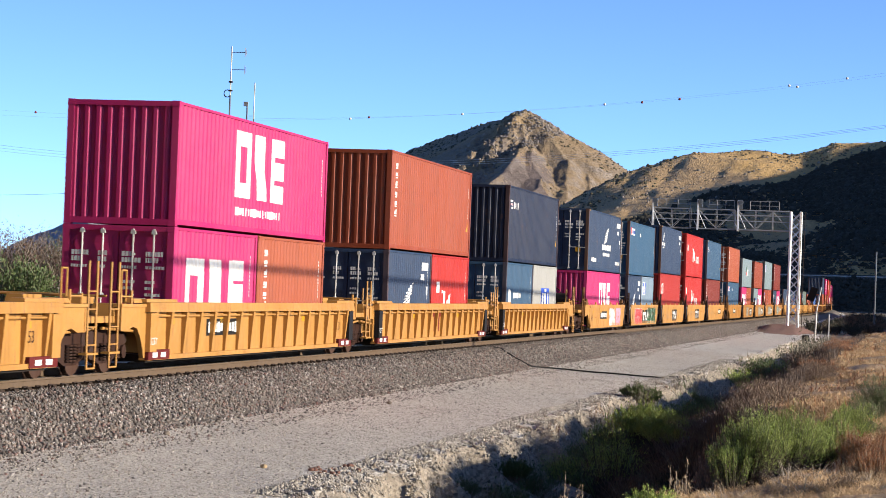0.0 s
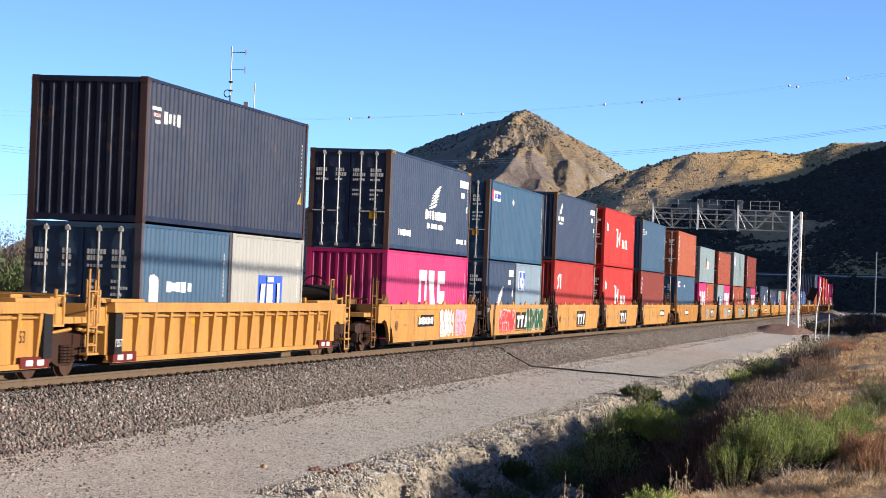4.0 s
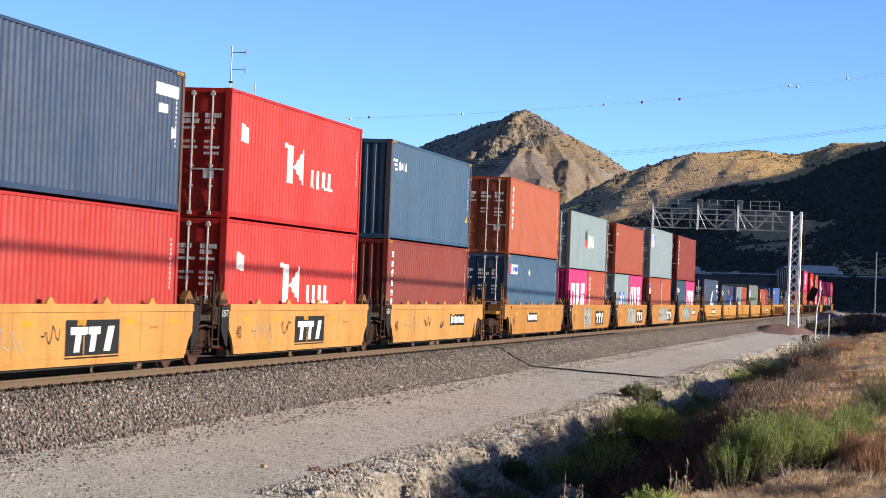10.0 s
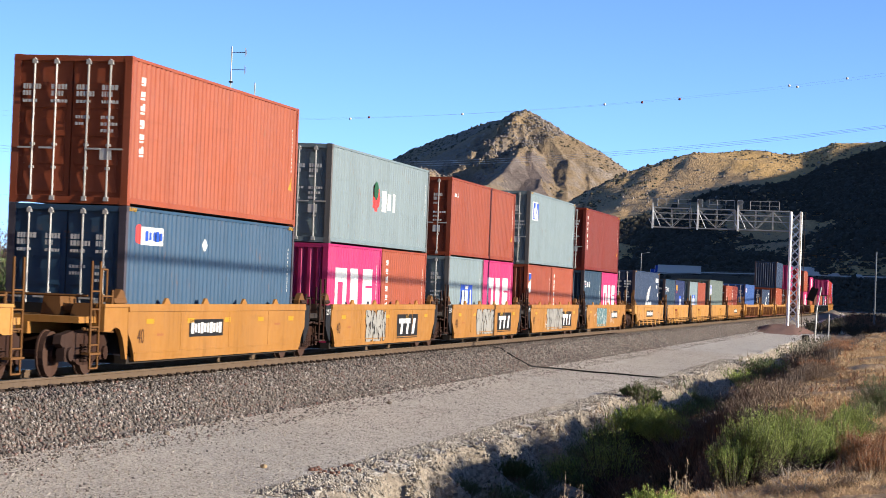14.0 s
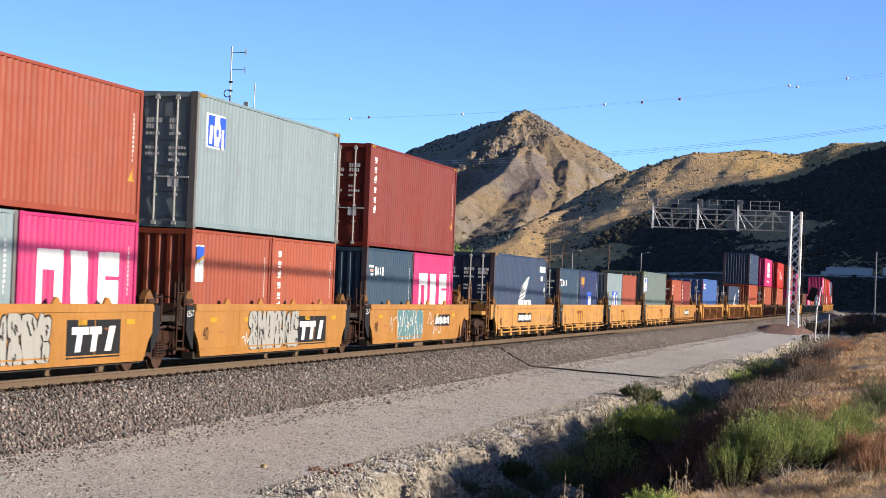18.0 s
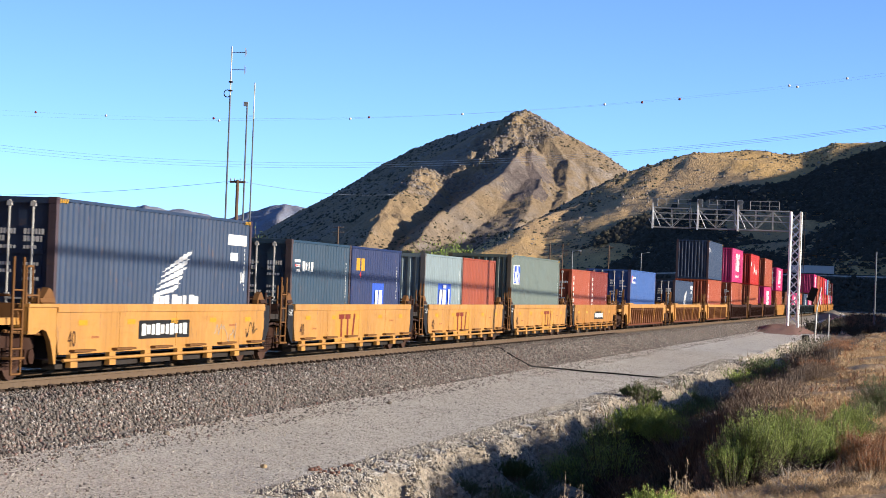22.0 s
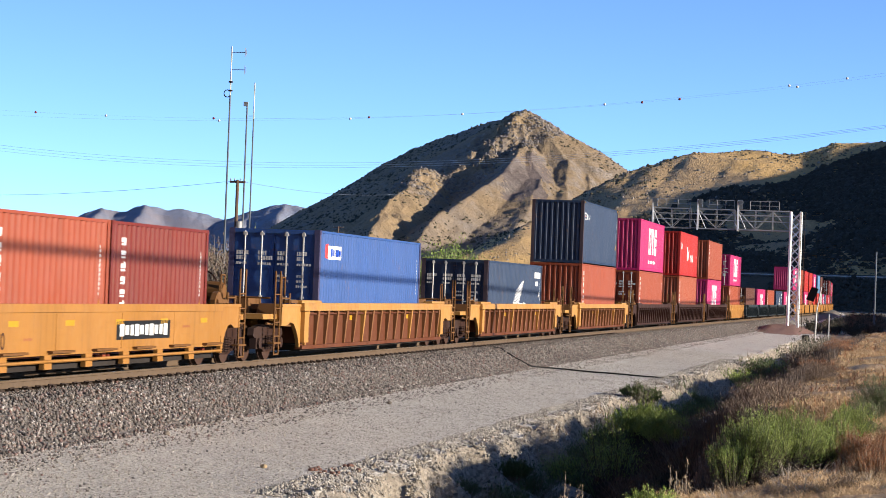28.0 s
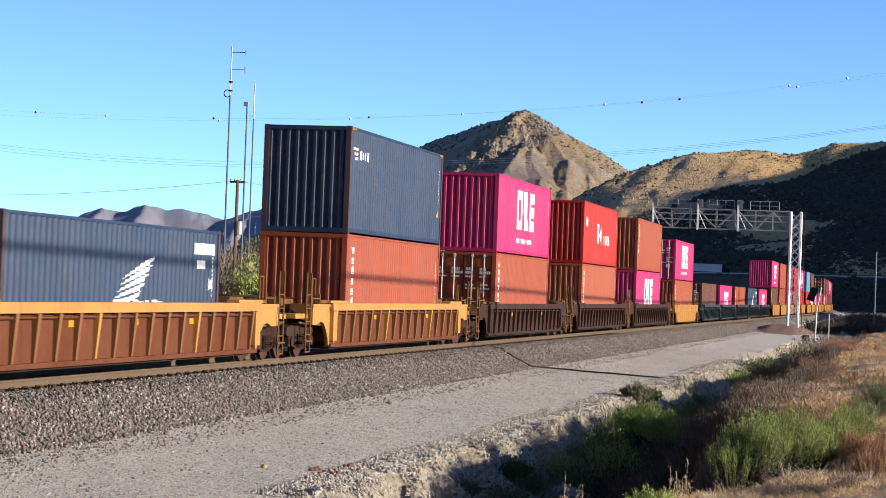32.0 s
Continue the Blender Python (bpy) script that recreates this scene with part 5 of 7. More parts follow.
for i in range(18):
    PLANTS.append((12.5 + 1.5 * rng.random(), 35 + 26 * i / 18 + rng.random(), 1.1 + 0.7 * rng.random(), 0.3 + 0.25 * rng.random(), BR, "brown dry brush on the bank's edge", 44, 2200, 0.045))
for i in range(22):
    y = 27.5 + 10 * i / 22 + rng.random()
    PLANTS.append((12.3 + 1.6 * rng.random(), y, 1.0 + 0.5 * rng.random(), 0.45 + 0.4 * rng.random(), (DK, BR, DK)[i % 3], ("tangled brush on the gully's slope, leaves darkened for shade", "brown dry brush on the gully's slope", "tangled brush on the gully's slope, leaves darkened for shade")[i % 3], 36, 2600, 0.04))
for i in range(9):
    PLANTS.append((12.4 + 1.0 * rng.random(), 29.5 + 6 * rng.random(), 1.2 + 0.4 * rng.random(), 0.6 + 0.35 * rng.random(), DK, "tangled brush on the gully's slope, leaves darkened for shade", 36, 4200, 0.04))
# bare twigs hanging over the bank's edge
for i in range(9):
    y = 20.3 + 7.5 * rng.random()
    x = 14.1 + 0.21 * (y - 20.3) + 0.7 * rng.random()
    PLANTS.append((x, y, 0.8 + 0.6 * rng.random(), 0.14 + 0.2 * rng.random(), TW, "bare pale twigs over the bank's edge", 13, 0, 0.03))
for i in range(5):
    PLANTS.append((15.3 + 1.0 * rng.random(), 21.5 + 8 * rng.random(), 0.45 + 0.35 * rng.random(), 0.16 + 0.14 * rng.random(), ((pale_straw, grey_bark), BR, (pale_straw, grey_bark))[i % 3], ("pale dry weed clump on the bank", "dry brown brush on the bank", "pale dry weed clump on the bank")[i % 3], 30, 900, 0.025))
for i in range(16):
    y = 34 + 70 * i / 16 + 3 * rng.random()
    PLANTS.append((8.9 + 0.9 * rng.random(), y, 0.9 + 0.8 * rng.random(), 0.4 + 0.35 * rng.random(), (DG, G, SG)[i % 3], ("low dark green weed clump in the gully", "low green weed clump in the gully", "low grey weed clump in the gully")[i % 3], 26, 1800, 0.045))
for i, (x, y, w, h, mats, label, stems, leaves, leaf) in enumerate(PLANTS):
    fine = mats in (G, BR, DK, RU)
    shrub("shrub", x, y, w, h, mats, label, stems, int(leaves * (1.8 if fine else 1.0)), leaf * (0.9 if fine else 1.0), i, slim=(0.12 if mats is G else 0.09) if fine else 0.16, upright=(1.6 if mats is G else 3.2) if fine else 1.5, cut=0.6 if mats is G and h > 1.4 else 0.0, sprig=1.5 if mats is G else 0.9)
# broom-like green shrubs at the gully's near end, dark ones behind, rust-red clumps on the bank
for i, (x, y, w, crown, top, mats, label, sprigs) in enumerate([
        (14.27, 27.5, 1.0, 0.62, 0.64, G, "bushy bright green shrub growing out of the gully", 420), (14.68, 28.0, 1.0, 0.78, 0.77, G, "bushy bright green shrub growing out of the gully", 460),
        (14.97, 28.6, 0.85, 0.65, 0.62, G, "bushy bright green shrub at the gully's end", 340), (14.12, 27.2, 0.6, 0.42, 0.36, G, "low bright green shrub at the gully's end", 180),
        (15.13, 31.0, 0.75, 0.6, 0.56, G, "green shrub on the bank", 240), (15.32, 32.2, 0.7, 0.55, 0.58, G, "green shrub on the bank", 200),
        (15.48, 36.0, 0.9, 0.7, 0.58, DG, "deep green shrub in dry grass", 300), (15.7, 38.0, 0.9, 0.95, 0.86, DG, "deep green shrub in dry grass", 320), (15.35, 34.0, 0.8, 0.5, 0.4, DG, "deep green low shrub in dry grass", 220),
        (15.5, 28.6, 0.7, 0.5, 0.47, RU, "rust-red dry weed clump on the bank", 200), (15.8, 28.1, 0.7, 0.5, 0.47, RU, "rust-red dry weed clump on the bank", 200), (15.72, 27.3, 0.6, 0.4, 0.3, RU, "rust-red dry weed clump on the bank", 140), (15.95, 30.0, 0.7, 0.4, 0.45, RU, "rust-red dry weed clump on the bank", 140),
        (13.9, 20.5, 0.5, 0.32, 0.21, G, "small yellow-green shrub on the bank", 130), (13.75, 20.2, 0.4, 0.25, 0.1, G, "small yellow-green shrub on the bank", 80),
        (9.62, 54.0, 1.3, 0.9, -0.5, G, "yellow-green shrub in the gully", 260), (9.97, 55.0, 1.4, 1.0, -0.42, G, "yellow-green shrub in the gully", 280), (10.7, 52.0, 1.3, 0.9, -0.5, G, "yellow-green shrub in the gully", 260), (9.3, 52.5, 1.0, 0.6, -1.0, DG, "dark green shrub in the gully", 160),
        (8.24, 66.0, 0.75, 0.48, -0.68, DG, "low dark bush on the gully's lip", 200), (14.0, 62.0, 1.2, 0.35, 0.33, RU, "rust-red dry weed clump on the bank", 160), (13.6, 66.0, 1.4, 0.4, 0.36, RU, "rust-red dry weed clump on the bank", 160), (8.55, 67.0, 0.8, 0.45, -0.76, DG, "low dark bush on the gully's lip", 160),
        (8.75, 43.0, 0.6, 0.45, -1.25, DG, "small green bush on the gully wall", 140), (8.5, 39.5, 0.5, 0.4, -1.35, DG, "small green bush on the gully wall", 120)]):
    far = y > 40
    plume(x, y, w, crown, top, mats, label, sprigs, 34 if mats is RU else 60, 0.036 if far else 0.018, i)
# a few tall dead stalks before the green shrub
for i, (x, y, top) in enumerate([(13.89, 22.4, 0.4), (13.96, 22.5, 0.37), (13.9, 22.6, 0.28), (12.58, 24.0, 0.06), (12.72, 24.1, -0.02), (13.2, 23.0, 0.02), (14.3, 22.8, 0.1)]):
    plume(x, y, 0.16, 0.55, top, (pale_straw, grey_bark), "tall dry weed stalk with pale seed heads", 7, 30, 0.022, 200 + i, 2, name="dry_stalk")
# scrub in the shade past the signal bridge, most leaves darkened for it
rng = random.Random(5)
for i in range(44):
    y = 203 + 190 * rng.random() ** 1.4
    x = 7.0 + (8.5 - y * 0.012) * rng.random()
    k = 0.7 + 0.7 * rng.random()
    shrub("shrub", x, y, 3.2 * k, 1.25 * k, DK if i % 3 else BR, "scrub past the signal bridge, most of it darkened for shade", 18, 1100, 0.15, 500 + i)
# trees and brush behind the line
for i, (x, y, w, h, mats, label, leaves, leaf) in enumerate([
        (-47.0, 152.0, 9.0, 6.6, (brown_leaf, grey_bark), "grey-brown half-bare tree behind the line", 9000, 0.14), (-41.5, 150.0, 8.0, 5.6, (brown_leaf, grey_bark), "grey-brown half-bare tree behind the line", 8000, 0.14), (-37.0, 131.0, 5.0, 4.0, DG, "dense dark green bush behind the line", 6500, 0.25),
        (-46.0, 140.0, 7.0, 4.6, (green, bark), "green bush behind the line", 9000, 0.18), (-28.5, 142.0, 5.5, 5.6, (brown_leaf, grey_bark), "bare brown tree behind the line", 1800, 0.22), (-32.0, 150.0, 6.0, 5.2, SG, "bare grey tree behind the line", 5000, 0.13),
        (-25.5, 141.0, 4.0, 4.4, (green, bark), "green bush behind the line", 4200, 0.22), (-52.0, 175.0, 8.0, 6.5, SG, "bare grey tree behind the line", 7000, 0.15), (-45.0, 300.0, 14.0, 9.0, (green, bark), "rounded green tree in the valley", 14000, 0.3),
        (-52.0, 305.0, 10.0, 7.5, DG, "rounded green tree in the valley", 12000, 0.3), (-43.0, 200.0, 3.6, 7.8, DG, "small dark green tree behind the masts", 3000, 0.3), (-36.0, 170.0, 7.0, 4.6, (brown_leaf, grey_bark), "dry brown thicket behind the line", 7000, 0.15)]):
    shrub("tree" if h > 5 else "bush", x, y, w, h, mats, label, 60, leaves, leaf, 300 + i, 1.0, 1.4, 0.1)
rng = random.Random(31)
for i in range(12):
    shrub("bush", -31.0 - 2.6 * i - 1.5 * rng.random(), 152.0 + 16 * rng.random(), 5.5 + 2 * rng.random(), 4.8 + 1.6 * rng.random(), ((brown_leaf, grey_bark), SG, DG)[i % 3 if i % 4 else 0], ("dry brown thicket behind the line", "grey thicket behind the line", "green thicket behind the line")[i % 3 if i % 4 else 0], 60, 11000, 0.17, 340 + i, 1.0, 1.6, 0.1)

# ---- well cars ----
FLOOR_Z = 0.35
TOP_Z = 1.37
CAR_MESH = {}


def cached(key, make):
    if key not in CAR_MESH:
        CAR_MESH[key] = make().mesh(key[0])
    return CAR_MESH[key]


def truck_parts(o, y):
    """A two-axle truck at y: side frames with springs, wheelsets, bolster."""
    def frame_shape():
        s = Shape()
        s.slab([(-1.25, 0.62), (-1.2, 0.78), (-0.55, 0.86), (0.55, 0.86), (1.2, 0.78), (1.25, 0.62), (0.98, 0.5), (0.55, 0.3), (0.3, 0.22), (-0.3, 0.22), (-0.55, 0.3), (-0.98, 0.5)], 0.97, 1.12)
        for yy in (-0.9, 0.9):
            s.slab([(yy - 0.2, 0.3), (yy - 0.2, 0.56), (yy + 0.2, 0.56), (yy + 0.2, 0.3)], 0.99, 1.15)
            s.rod((1.0, yy, 0.43), (1.2, yy, 0.43), 0.13, 10)
        return s

    def spring_shape():
        s = Shape()
        for yy in (-0.2, 0.0, 0.2):
            for k in range(6):
                s.rod((1.16, yy, 0.3 + 0.055 * k), (1.16, yy, 0.33 + 0.055 * k), 0.085, 8)
        return s

    def wheel_shape():
        s = Shape()
        for sx in (-1, 1):
            s.rod((sx * 0.68, 0, 0.42), (sx * 0.715, 0, 0.42), 0.45, 20)
            s.rod((sx * 0.715, 0, 0.42), (sx * 0.82, 0, 0.42), 0.42, 20)
            s.rod((sx * 0.82, 0, 0.42), (sx * 0.9, 0, 0.42), 0.17, 10)
        s.rod((-1.0, 0, 0.42), (1.0, 0, 0.42), 0.075, 8)
        return s
    t = part("truck", cached(("bolster",), lambda: Shape().box(-1.1, 1.1, -0.22, 0.22, 0.45, 0.78, 0.03).box(-0.35, 0.35, -0.3, 0.3, 0.78, 0.95, 0.04)), truck_iron, o, "rusty cast iron two-axle truck", at=pose(0, y, 0))
    for sx in (1, -1):
        m = Matrix.Diagonal((sx, 1, 1, 1))
        part("side_frame", cached(("side_frame",), frame_shape), truck_iron, t, at=m)
        tagged(part("spring_nest", cached(("spring",), spring_shape), truck_iron, t, at=m), kind="stuff")
    for yy in (-0.9, 0.9):
        part("wheelset", cached(("wheelset",), wheel_shape), wheel_steel, t, "steel wheelset with worn treads", at=pose(0, yy, 0))


def side_ribbed(a, top, bottom):
    return Shape().slab([(-a, 0.3), (-a, 1.25), (a, 1.25), (a, 0.3)], 1.34, 1.37)


def side_smooth(a, slant):
    s = Shape()
    if slant < 0.2:
        s.slab([(-a + slant, 0.46), (-a + slant * 0.55, 0.66), (-a, 0.8), (-a, 1.21), (a, 1.21), (a, 0.8), (a - slant * 0.55, 0.66), (a - slant, 0.46)], 1.40, 1.46)
        s.box(1.45, 1.475, -a + slant, a - slant, 0.46, 0.5)
        for k in (-0.5, 0.02, 0.5):
            s.box(1.45, 1.466, a * k - 0.02, a * k + 0.02, 0.51, 1.2)
        return s
    s.slab([(-a + slant, 0.32), (-a + slant * 0.55, 0.62), (-a, 0.8), (-a, 1.21), (a, 1.21), (a, 0.8), (a - slant * 0.55, 0.62), (a - slant, 0.32)], 1.40, 1.46)
    s.slab([(-a + slant + 0.05, 0.25), (-a + slant, 0.32), (a - slant, 0.32), (a - slant - 0.05, 0.25)], 1.36, 1.45)
    s.box(1.45, 1.475, -a + slant, a - slant, 0.4, 0.425)
    for k in (-0.5, 0.02, 0.5):
        s.box(1.45, 1.466, a * k - 0.02, a * k + 0.02, 0.43, 1.2)
    return s


def ladder(o, h, mat, at):
    """Two stiles on a step, with the rungs between them."""
    frame_mesh = cached(("ladder", h), lambda: Shape().rod((1.42, -0.22, 0.45), (1.42, -0.22, h), 0.028, 6).rod((1.42, 0.22, 0.45), (1.42, 0.22, h), 0.028, 6).box(1.3, 1.46, -0.3, 0.3, 0.42, 0.46))
    rails = part("ladder", frame_mesh, mat, o, "upright ladder with grab rungs", at=at)
    rung = cached(("rung",), lambda: Shape().rod((1.42, -0.22, 0), (1.42, 0.22, 0), 0.018, 5))
    for k in range(int((h - 0.5) / 0.33)):
        part("rung", rung, mat, rails, at=pose(0, 0, 0.6 + 0.33 * k))


def brake_wheel():
    s = Shape()
    n = 14
    pts = [(0.34 * math.cos(2 * math.pi * i / n), 0.34 * math.sin(2 * math.pi * i / n)) for i in range(n + 1)]
    for (a, b), (c, d) in zip(pts, pts[1:]):
        s.rod((a, 0, b), (c, 0, d), 0.022, 5)
    for i in range(0, n, 3):
        s.rod((0, 0, 0), (pts[i][0], 0, pts[i][1]), 0.016, 5)
    return s.rod((0, -0.05, 0), (0, 0.25, 0), 0.05, 6)


CARS = []
# worn tan paint; the ribs' sunlit edges are mixed into its colour
rib_worn_lit = paint("worn_sunlit_rib_paint", (0.15, 0.066, 0.026), 0.7, 0.3, 0.6, 0.7, 0.0, 0.5)
stencil_brown = paint("dark_brown_stencil", (0.05, 0.022, 0.012), 0.6, 0.1, 0.3, 0.2)
guide_brown = paint("rusty_brown_guide_paint", (0.12, 0.055, 0.018), 0.7, 0.2, 0.5, 0.6)


def well_car(kind, half_well, front, back, words, body, second=None, truck_front=True, truck_back=False, ladders=True, label_mark="", full=True, wheel=False):
    """One unit of a well car. half_well: half the length of its well; front, back: how far its ends reach past it."""
    o = tagged(new("well_car"), words, "rail car", "well cars of the train")
    second = second or body
    a = half_well
    near = cached((kind + "_side", a), (lambda: side_ribbed(a, 1.37, 0.2)) if kind == "ribbed" else (lambda: side_smooth(a, 0.42 if kind == "smooth" else 0.12)))
    flip = Matrix.Diagonal((-1, 1, 1, 1))
    for m in (Matrix(), flip):
        w = part("side_wall", near, body, o, at=m)
        if kind == "ribbed":
            part("top_chord", cached(("top_chord", a), lambda: Shape().box(1.3, 1.53, -a - 0.05, a + 0.05, 1.2, TOP_Z + 0.02, 0.015)), second, o, at=m)
            part("bottom_chord", cached(("bottom_chord", a), lambda: Shape().box(1.28, 1.47, -a + 0.05, a - 0.05, 0.25, 0.34, 0.01)), body, o, at=m)
            part("pipe", cached(("pipe", a), lambda: Shape().rod((1.44, -a + 0.3, 1.12), (1.44, a - 0.3, 1.12), 0.025, 6)), body, o, at=m)
        else:
            part("top_chord", cached(("top_chord_smooth", a), lambda: Shape().box(1.38, 1.49, -a, a, 1.213, TOP_Z - 0.01, 0.012)), second, o, at=m)
            if kind == "railed":
                part("foot_rail", cached(("foot_rail", a), lambda: Shape().rod((1.52, -a + 0.2, 0.36), (1.52, a - 0.2, 0.36), 0.03, 6)), second, o, at=m)
                step = cached(("step",), lambda: Shape().box(1.45, 1.57, 0, 1.1, 0.5, 0.54))
                for i in range(int(a * 1.8 / 2.2) + 1):
                    part("step", step, guide_brown, o, at=m @ pose(0, -a * 0.9 + 2.2 * i, 0))
                foot = cached(("foot",), lambda: Shape().box(1.4, 1.5, 0, 0.35, 0.22, 0.46, 0.01))
                for i in range(int(a * 1.8 / 2.0) + 1):
                    part("foot", foot, second, o, at=m @ pose(0, -a * 0.9 + 2.0 * i, 0))
    if kind == "ribbed":
        n = max(12, round(2 * a / 0.98))
        rib = cached(("rib",), lambda: Shape().add(
            [(1.37, -0.075, 1.2), (1.37, 0.075, 1.2), (1.5, 0.075, 1.2), (1.5, -0.075, 1.2), (1.37, -0.04, 0.31), (1.37, 0.04, 0.31), (1.42, 0.04, 0.31), (1.42, -0.04, 0.31)],
            [(0, 1, 2, 3), (7, 6, 5, 4), (0, 4, 5, 1), (1, 5, 6, 2), (2, 6, 7, 3), (3, 7, 4, 0)]))
        for i in range(n):
            part("rib", rib, rib_worn_lit if body == car_rust and i % 6 else (body if body != car_yellow and i % 6 else second), o, at=pose(0, -a + (2 * a) * (i + 0.5) / n, 0))
    else:
        tab = cached(("guide_tab",), lambda: Shape().slab([(-0.2, TOP_Z - 0.012), (-0.05, TOP_Z + 0.11), (0.06, TOP_Z + 0.1), (0.22, TOP_Z - 0.012)], 1.36, 1.41))
        for k in (-0.62, -0.22, 0.22, 0.62):
            if kind == "smooth":
                part("guide_tab", tab, second, o, at=pose(0, k * a, 0))
        horn = cached(("corner_guide",), lambda: Shape().slab([(-0.34, TOP_Z - 0.02), (-0.34, TOP_Z + 0.1), (-0.1, TOP_Z + 0.27), (0.06, TOP_Z + 0.22), (0.2, TOP_Z + 0.08), (0.2, TOP_Z - 0.02)], 1.22, 1.34))
        for yy, sy in ((-a - 0.02, 1), (a + 0.02, -1)):
            part("corner_guide", horn, guide_brown, o, at=pose(0, yy, 0) @ Matrix.Diagonal((1, sy, 1, 1)))
    part("well_floor", cached(("well_floor", a), lambda: (lambda s: [s.box(-1.3, 1.3, -a + 0.6 + (2 * a - 1.2) * i / 8 - 0.15, -a + 0.6 + (2 * a - 1.2) * i / 8 + 0.15, 0.2, FLOOR_Z) for i in range(9)] and s)(Shape().box(-1.34, -1.1, -a + 0.3, a - 0.3, 0.2, FLOOR_Z).box(1.1, 1.34, -a + 0.3, a - 0.3, 0.2, FLOOR_Z))), under_dark, o)
    for yy, sy, reach in ((-a, 1, front), (a, -1, back)):
        m = pose(0, yy, 0) @ Matrix.Diagonal((1, sy, 1, 1))
        part("bulkhead", cached(("bulkhead",), lambda: Shape().box(-1.36, 1.36, -0.1, 0.02, 0.4, 1.32)), body if kind == "ribbed" else black_paint, o, at=m)
        part("platform", cached(("platform", round(reach, 2)), lambda: Shape().box(-1.3, 1.3, -reach, -0.1, 1.0, 1.12, 0.01).box(-0.35, 0.35, -reach - 0.1, -0.1, 0.78, 1.0).box(1.12, 1.36, -reach * 0.6, 0.0, 0.95, 1.3, 0.02).box(-1.36, -1.12, -reach * 0.6, 0.0, 0.95, 1.3, 0.02)), second if kind == "ribbed" or reach > 1.7 else under_dark, o, at=m)
        if full:
            part("end_gear", cached(("end_gear", round(reach, 2)), lambda: Shape().box(0.8, 1.3, -reach * 0.62, -reach * 0.36, 1.12, 1.36, 0.05).box(0.2, 0.6, -reach * 0.6, -reach * 0.2, 1.12, 1.5, 0.04).box(1.1, 1.4, -reach * 0.28, 0.1, 1.38, 1.46, 0.03).rod((1.36, -reach * 0.3, 1.0), (1.36, -reach * 0.3, 1.62), 0.03, 6).rod((1.36, -reach * 0.55, 1.0), (1.36, -reach * 0.55, 1.55), 0.03, 6).rod((1.36, -reach * 0.55, 1.5), (1.36, -reach * 0.3, 1.5), 0.02, 5).rod((0.2, -reach * 0.5, 1.22), (1.0, -reach * 0.5, 1.22), 0.12, 8).rod((1.3, -reach * 0.9, 0.9), (1.3, -0.1, 0.82), 0.03, 6).rod((-1.2, -reach * 0.7, 1.5), (1.2, -reach * 0.7, 1.5), 0.025, 5)), (truck_iron if reach < 1.7 else guide_brown) if kind != "ribbed" else (second if body == car_yellow else guide_brown), o, "brake rigging and pipes", at=m)
        if reach > 1.7:
            span, x_out = reach * 0.6, (1.415 if kind == "ribbed" else 1.455)
            part("end_sill", cached(("end_sill", round(reach, 2), x_out), lambda: Shape().slab([(0.03, 1.3), (-span, 1.3), (-span, 0.84), (-span * 0.72, 0.84), (-span * 0.5, 0.92), (-span * 0.34, 0.88), (-span * 0.2, 0.72), (-0.14, 0.5), (-0.06, 0.3), (0.03, 0.3)], x_out - 0.09, x_out).box(x_out - 0.16, x_out + 0.03, -span - 0.02, 0.02, 1.3, 1.36, 0.01).box(x_out - 0.02, x_out + 0.012, -span, -span + 0.07, 0.85, 1.29)), second, o, "side sill arched over the truck", at=m)
            if full:
                rail_mat = second if body == car_yellow and kind == "ribbed" else guide_brown
                ladder(o, 2.15, rail_mat, pose(-0.02, yy - sy * (span + 0.34), 0))
                part("stirrup", cached(("stirrup",), lambda: Shape().rod((1.4, -0.2, 0.45), (1.4, -0.2, 0.16), 0.022, 5).rod((1.4, 0.2, 0.45), (1.4, 0.2, 0.16), 0.022, 5).rod((1.4, -0.2, 0.17), (1.4, 0.2, 0.17), 0.022, 5)), rail_mat, o, at=pose(0, yy - sy * (span + 0.34), 0))
                part("handrail", cached(("end_handrail",), lambda: Shape().rod((1.32, -0.14, 1.1), (1.32, -0.14, 2.0), 0.022, 5).rod((1.32, 0.14, 1.1), (1.32, 0.14, 2.0), 0.022, 5).rod((1.32, -0.14, 2.0), (1.32, 0.14, 2.0), 0.022, 5)), rail_mat, o, at=pose(-0.1, yy - sy * span * 0.55, 0))
        elif kind == "smooth" or kind == "railed":
            part("end_panel", cached(("end_panel_car",), lambda: Shape().slab([(-0.5, 0.8), (-0.5, 1.33), (-0.01, 1.33), (-0.01, 0.4), (-0.2, 0.5)], 1.36, 1.44)), black_paint if reach < 1.7 else body, o, "black end panel" if reach < 1.7 else "", at=m)
    if truck_front:
        truck_parts(o, -a - front * (1.0 if front < 1.7 else 0.62))
    if truck_back:
        truck_parts(o, a + back * (1.0 if back < 1.7 else 0.62))
    if ladders and full and front <= 1.7:
        rail_mat = second if body == car_yellow and kind == "ribbed" else (guide_brown if kind == "railed" else truck_iron)
        ladder(o, 2.0, rail_mat, pose(0, -a - front * 0.62, 0))
        ladder(o, 1.8, rail_mat, pose(-0.25, -a - front * 0.62 + 0.55, 0))
    if kind == "ribbed" and full:
        for yy in (-a + 0.75, a - 0.75):
            part("end_cap", cached(("end_cap",), lambda: Shape().box(1.2, 1.5, -0.95, 0.95, TOP_Z + 0.024, TOP_Z + 0.085, 0.015)), second, o, "bolted plate on the top chord", at=pose(0, yy, 0))
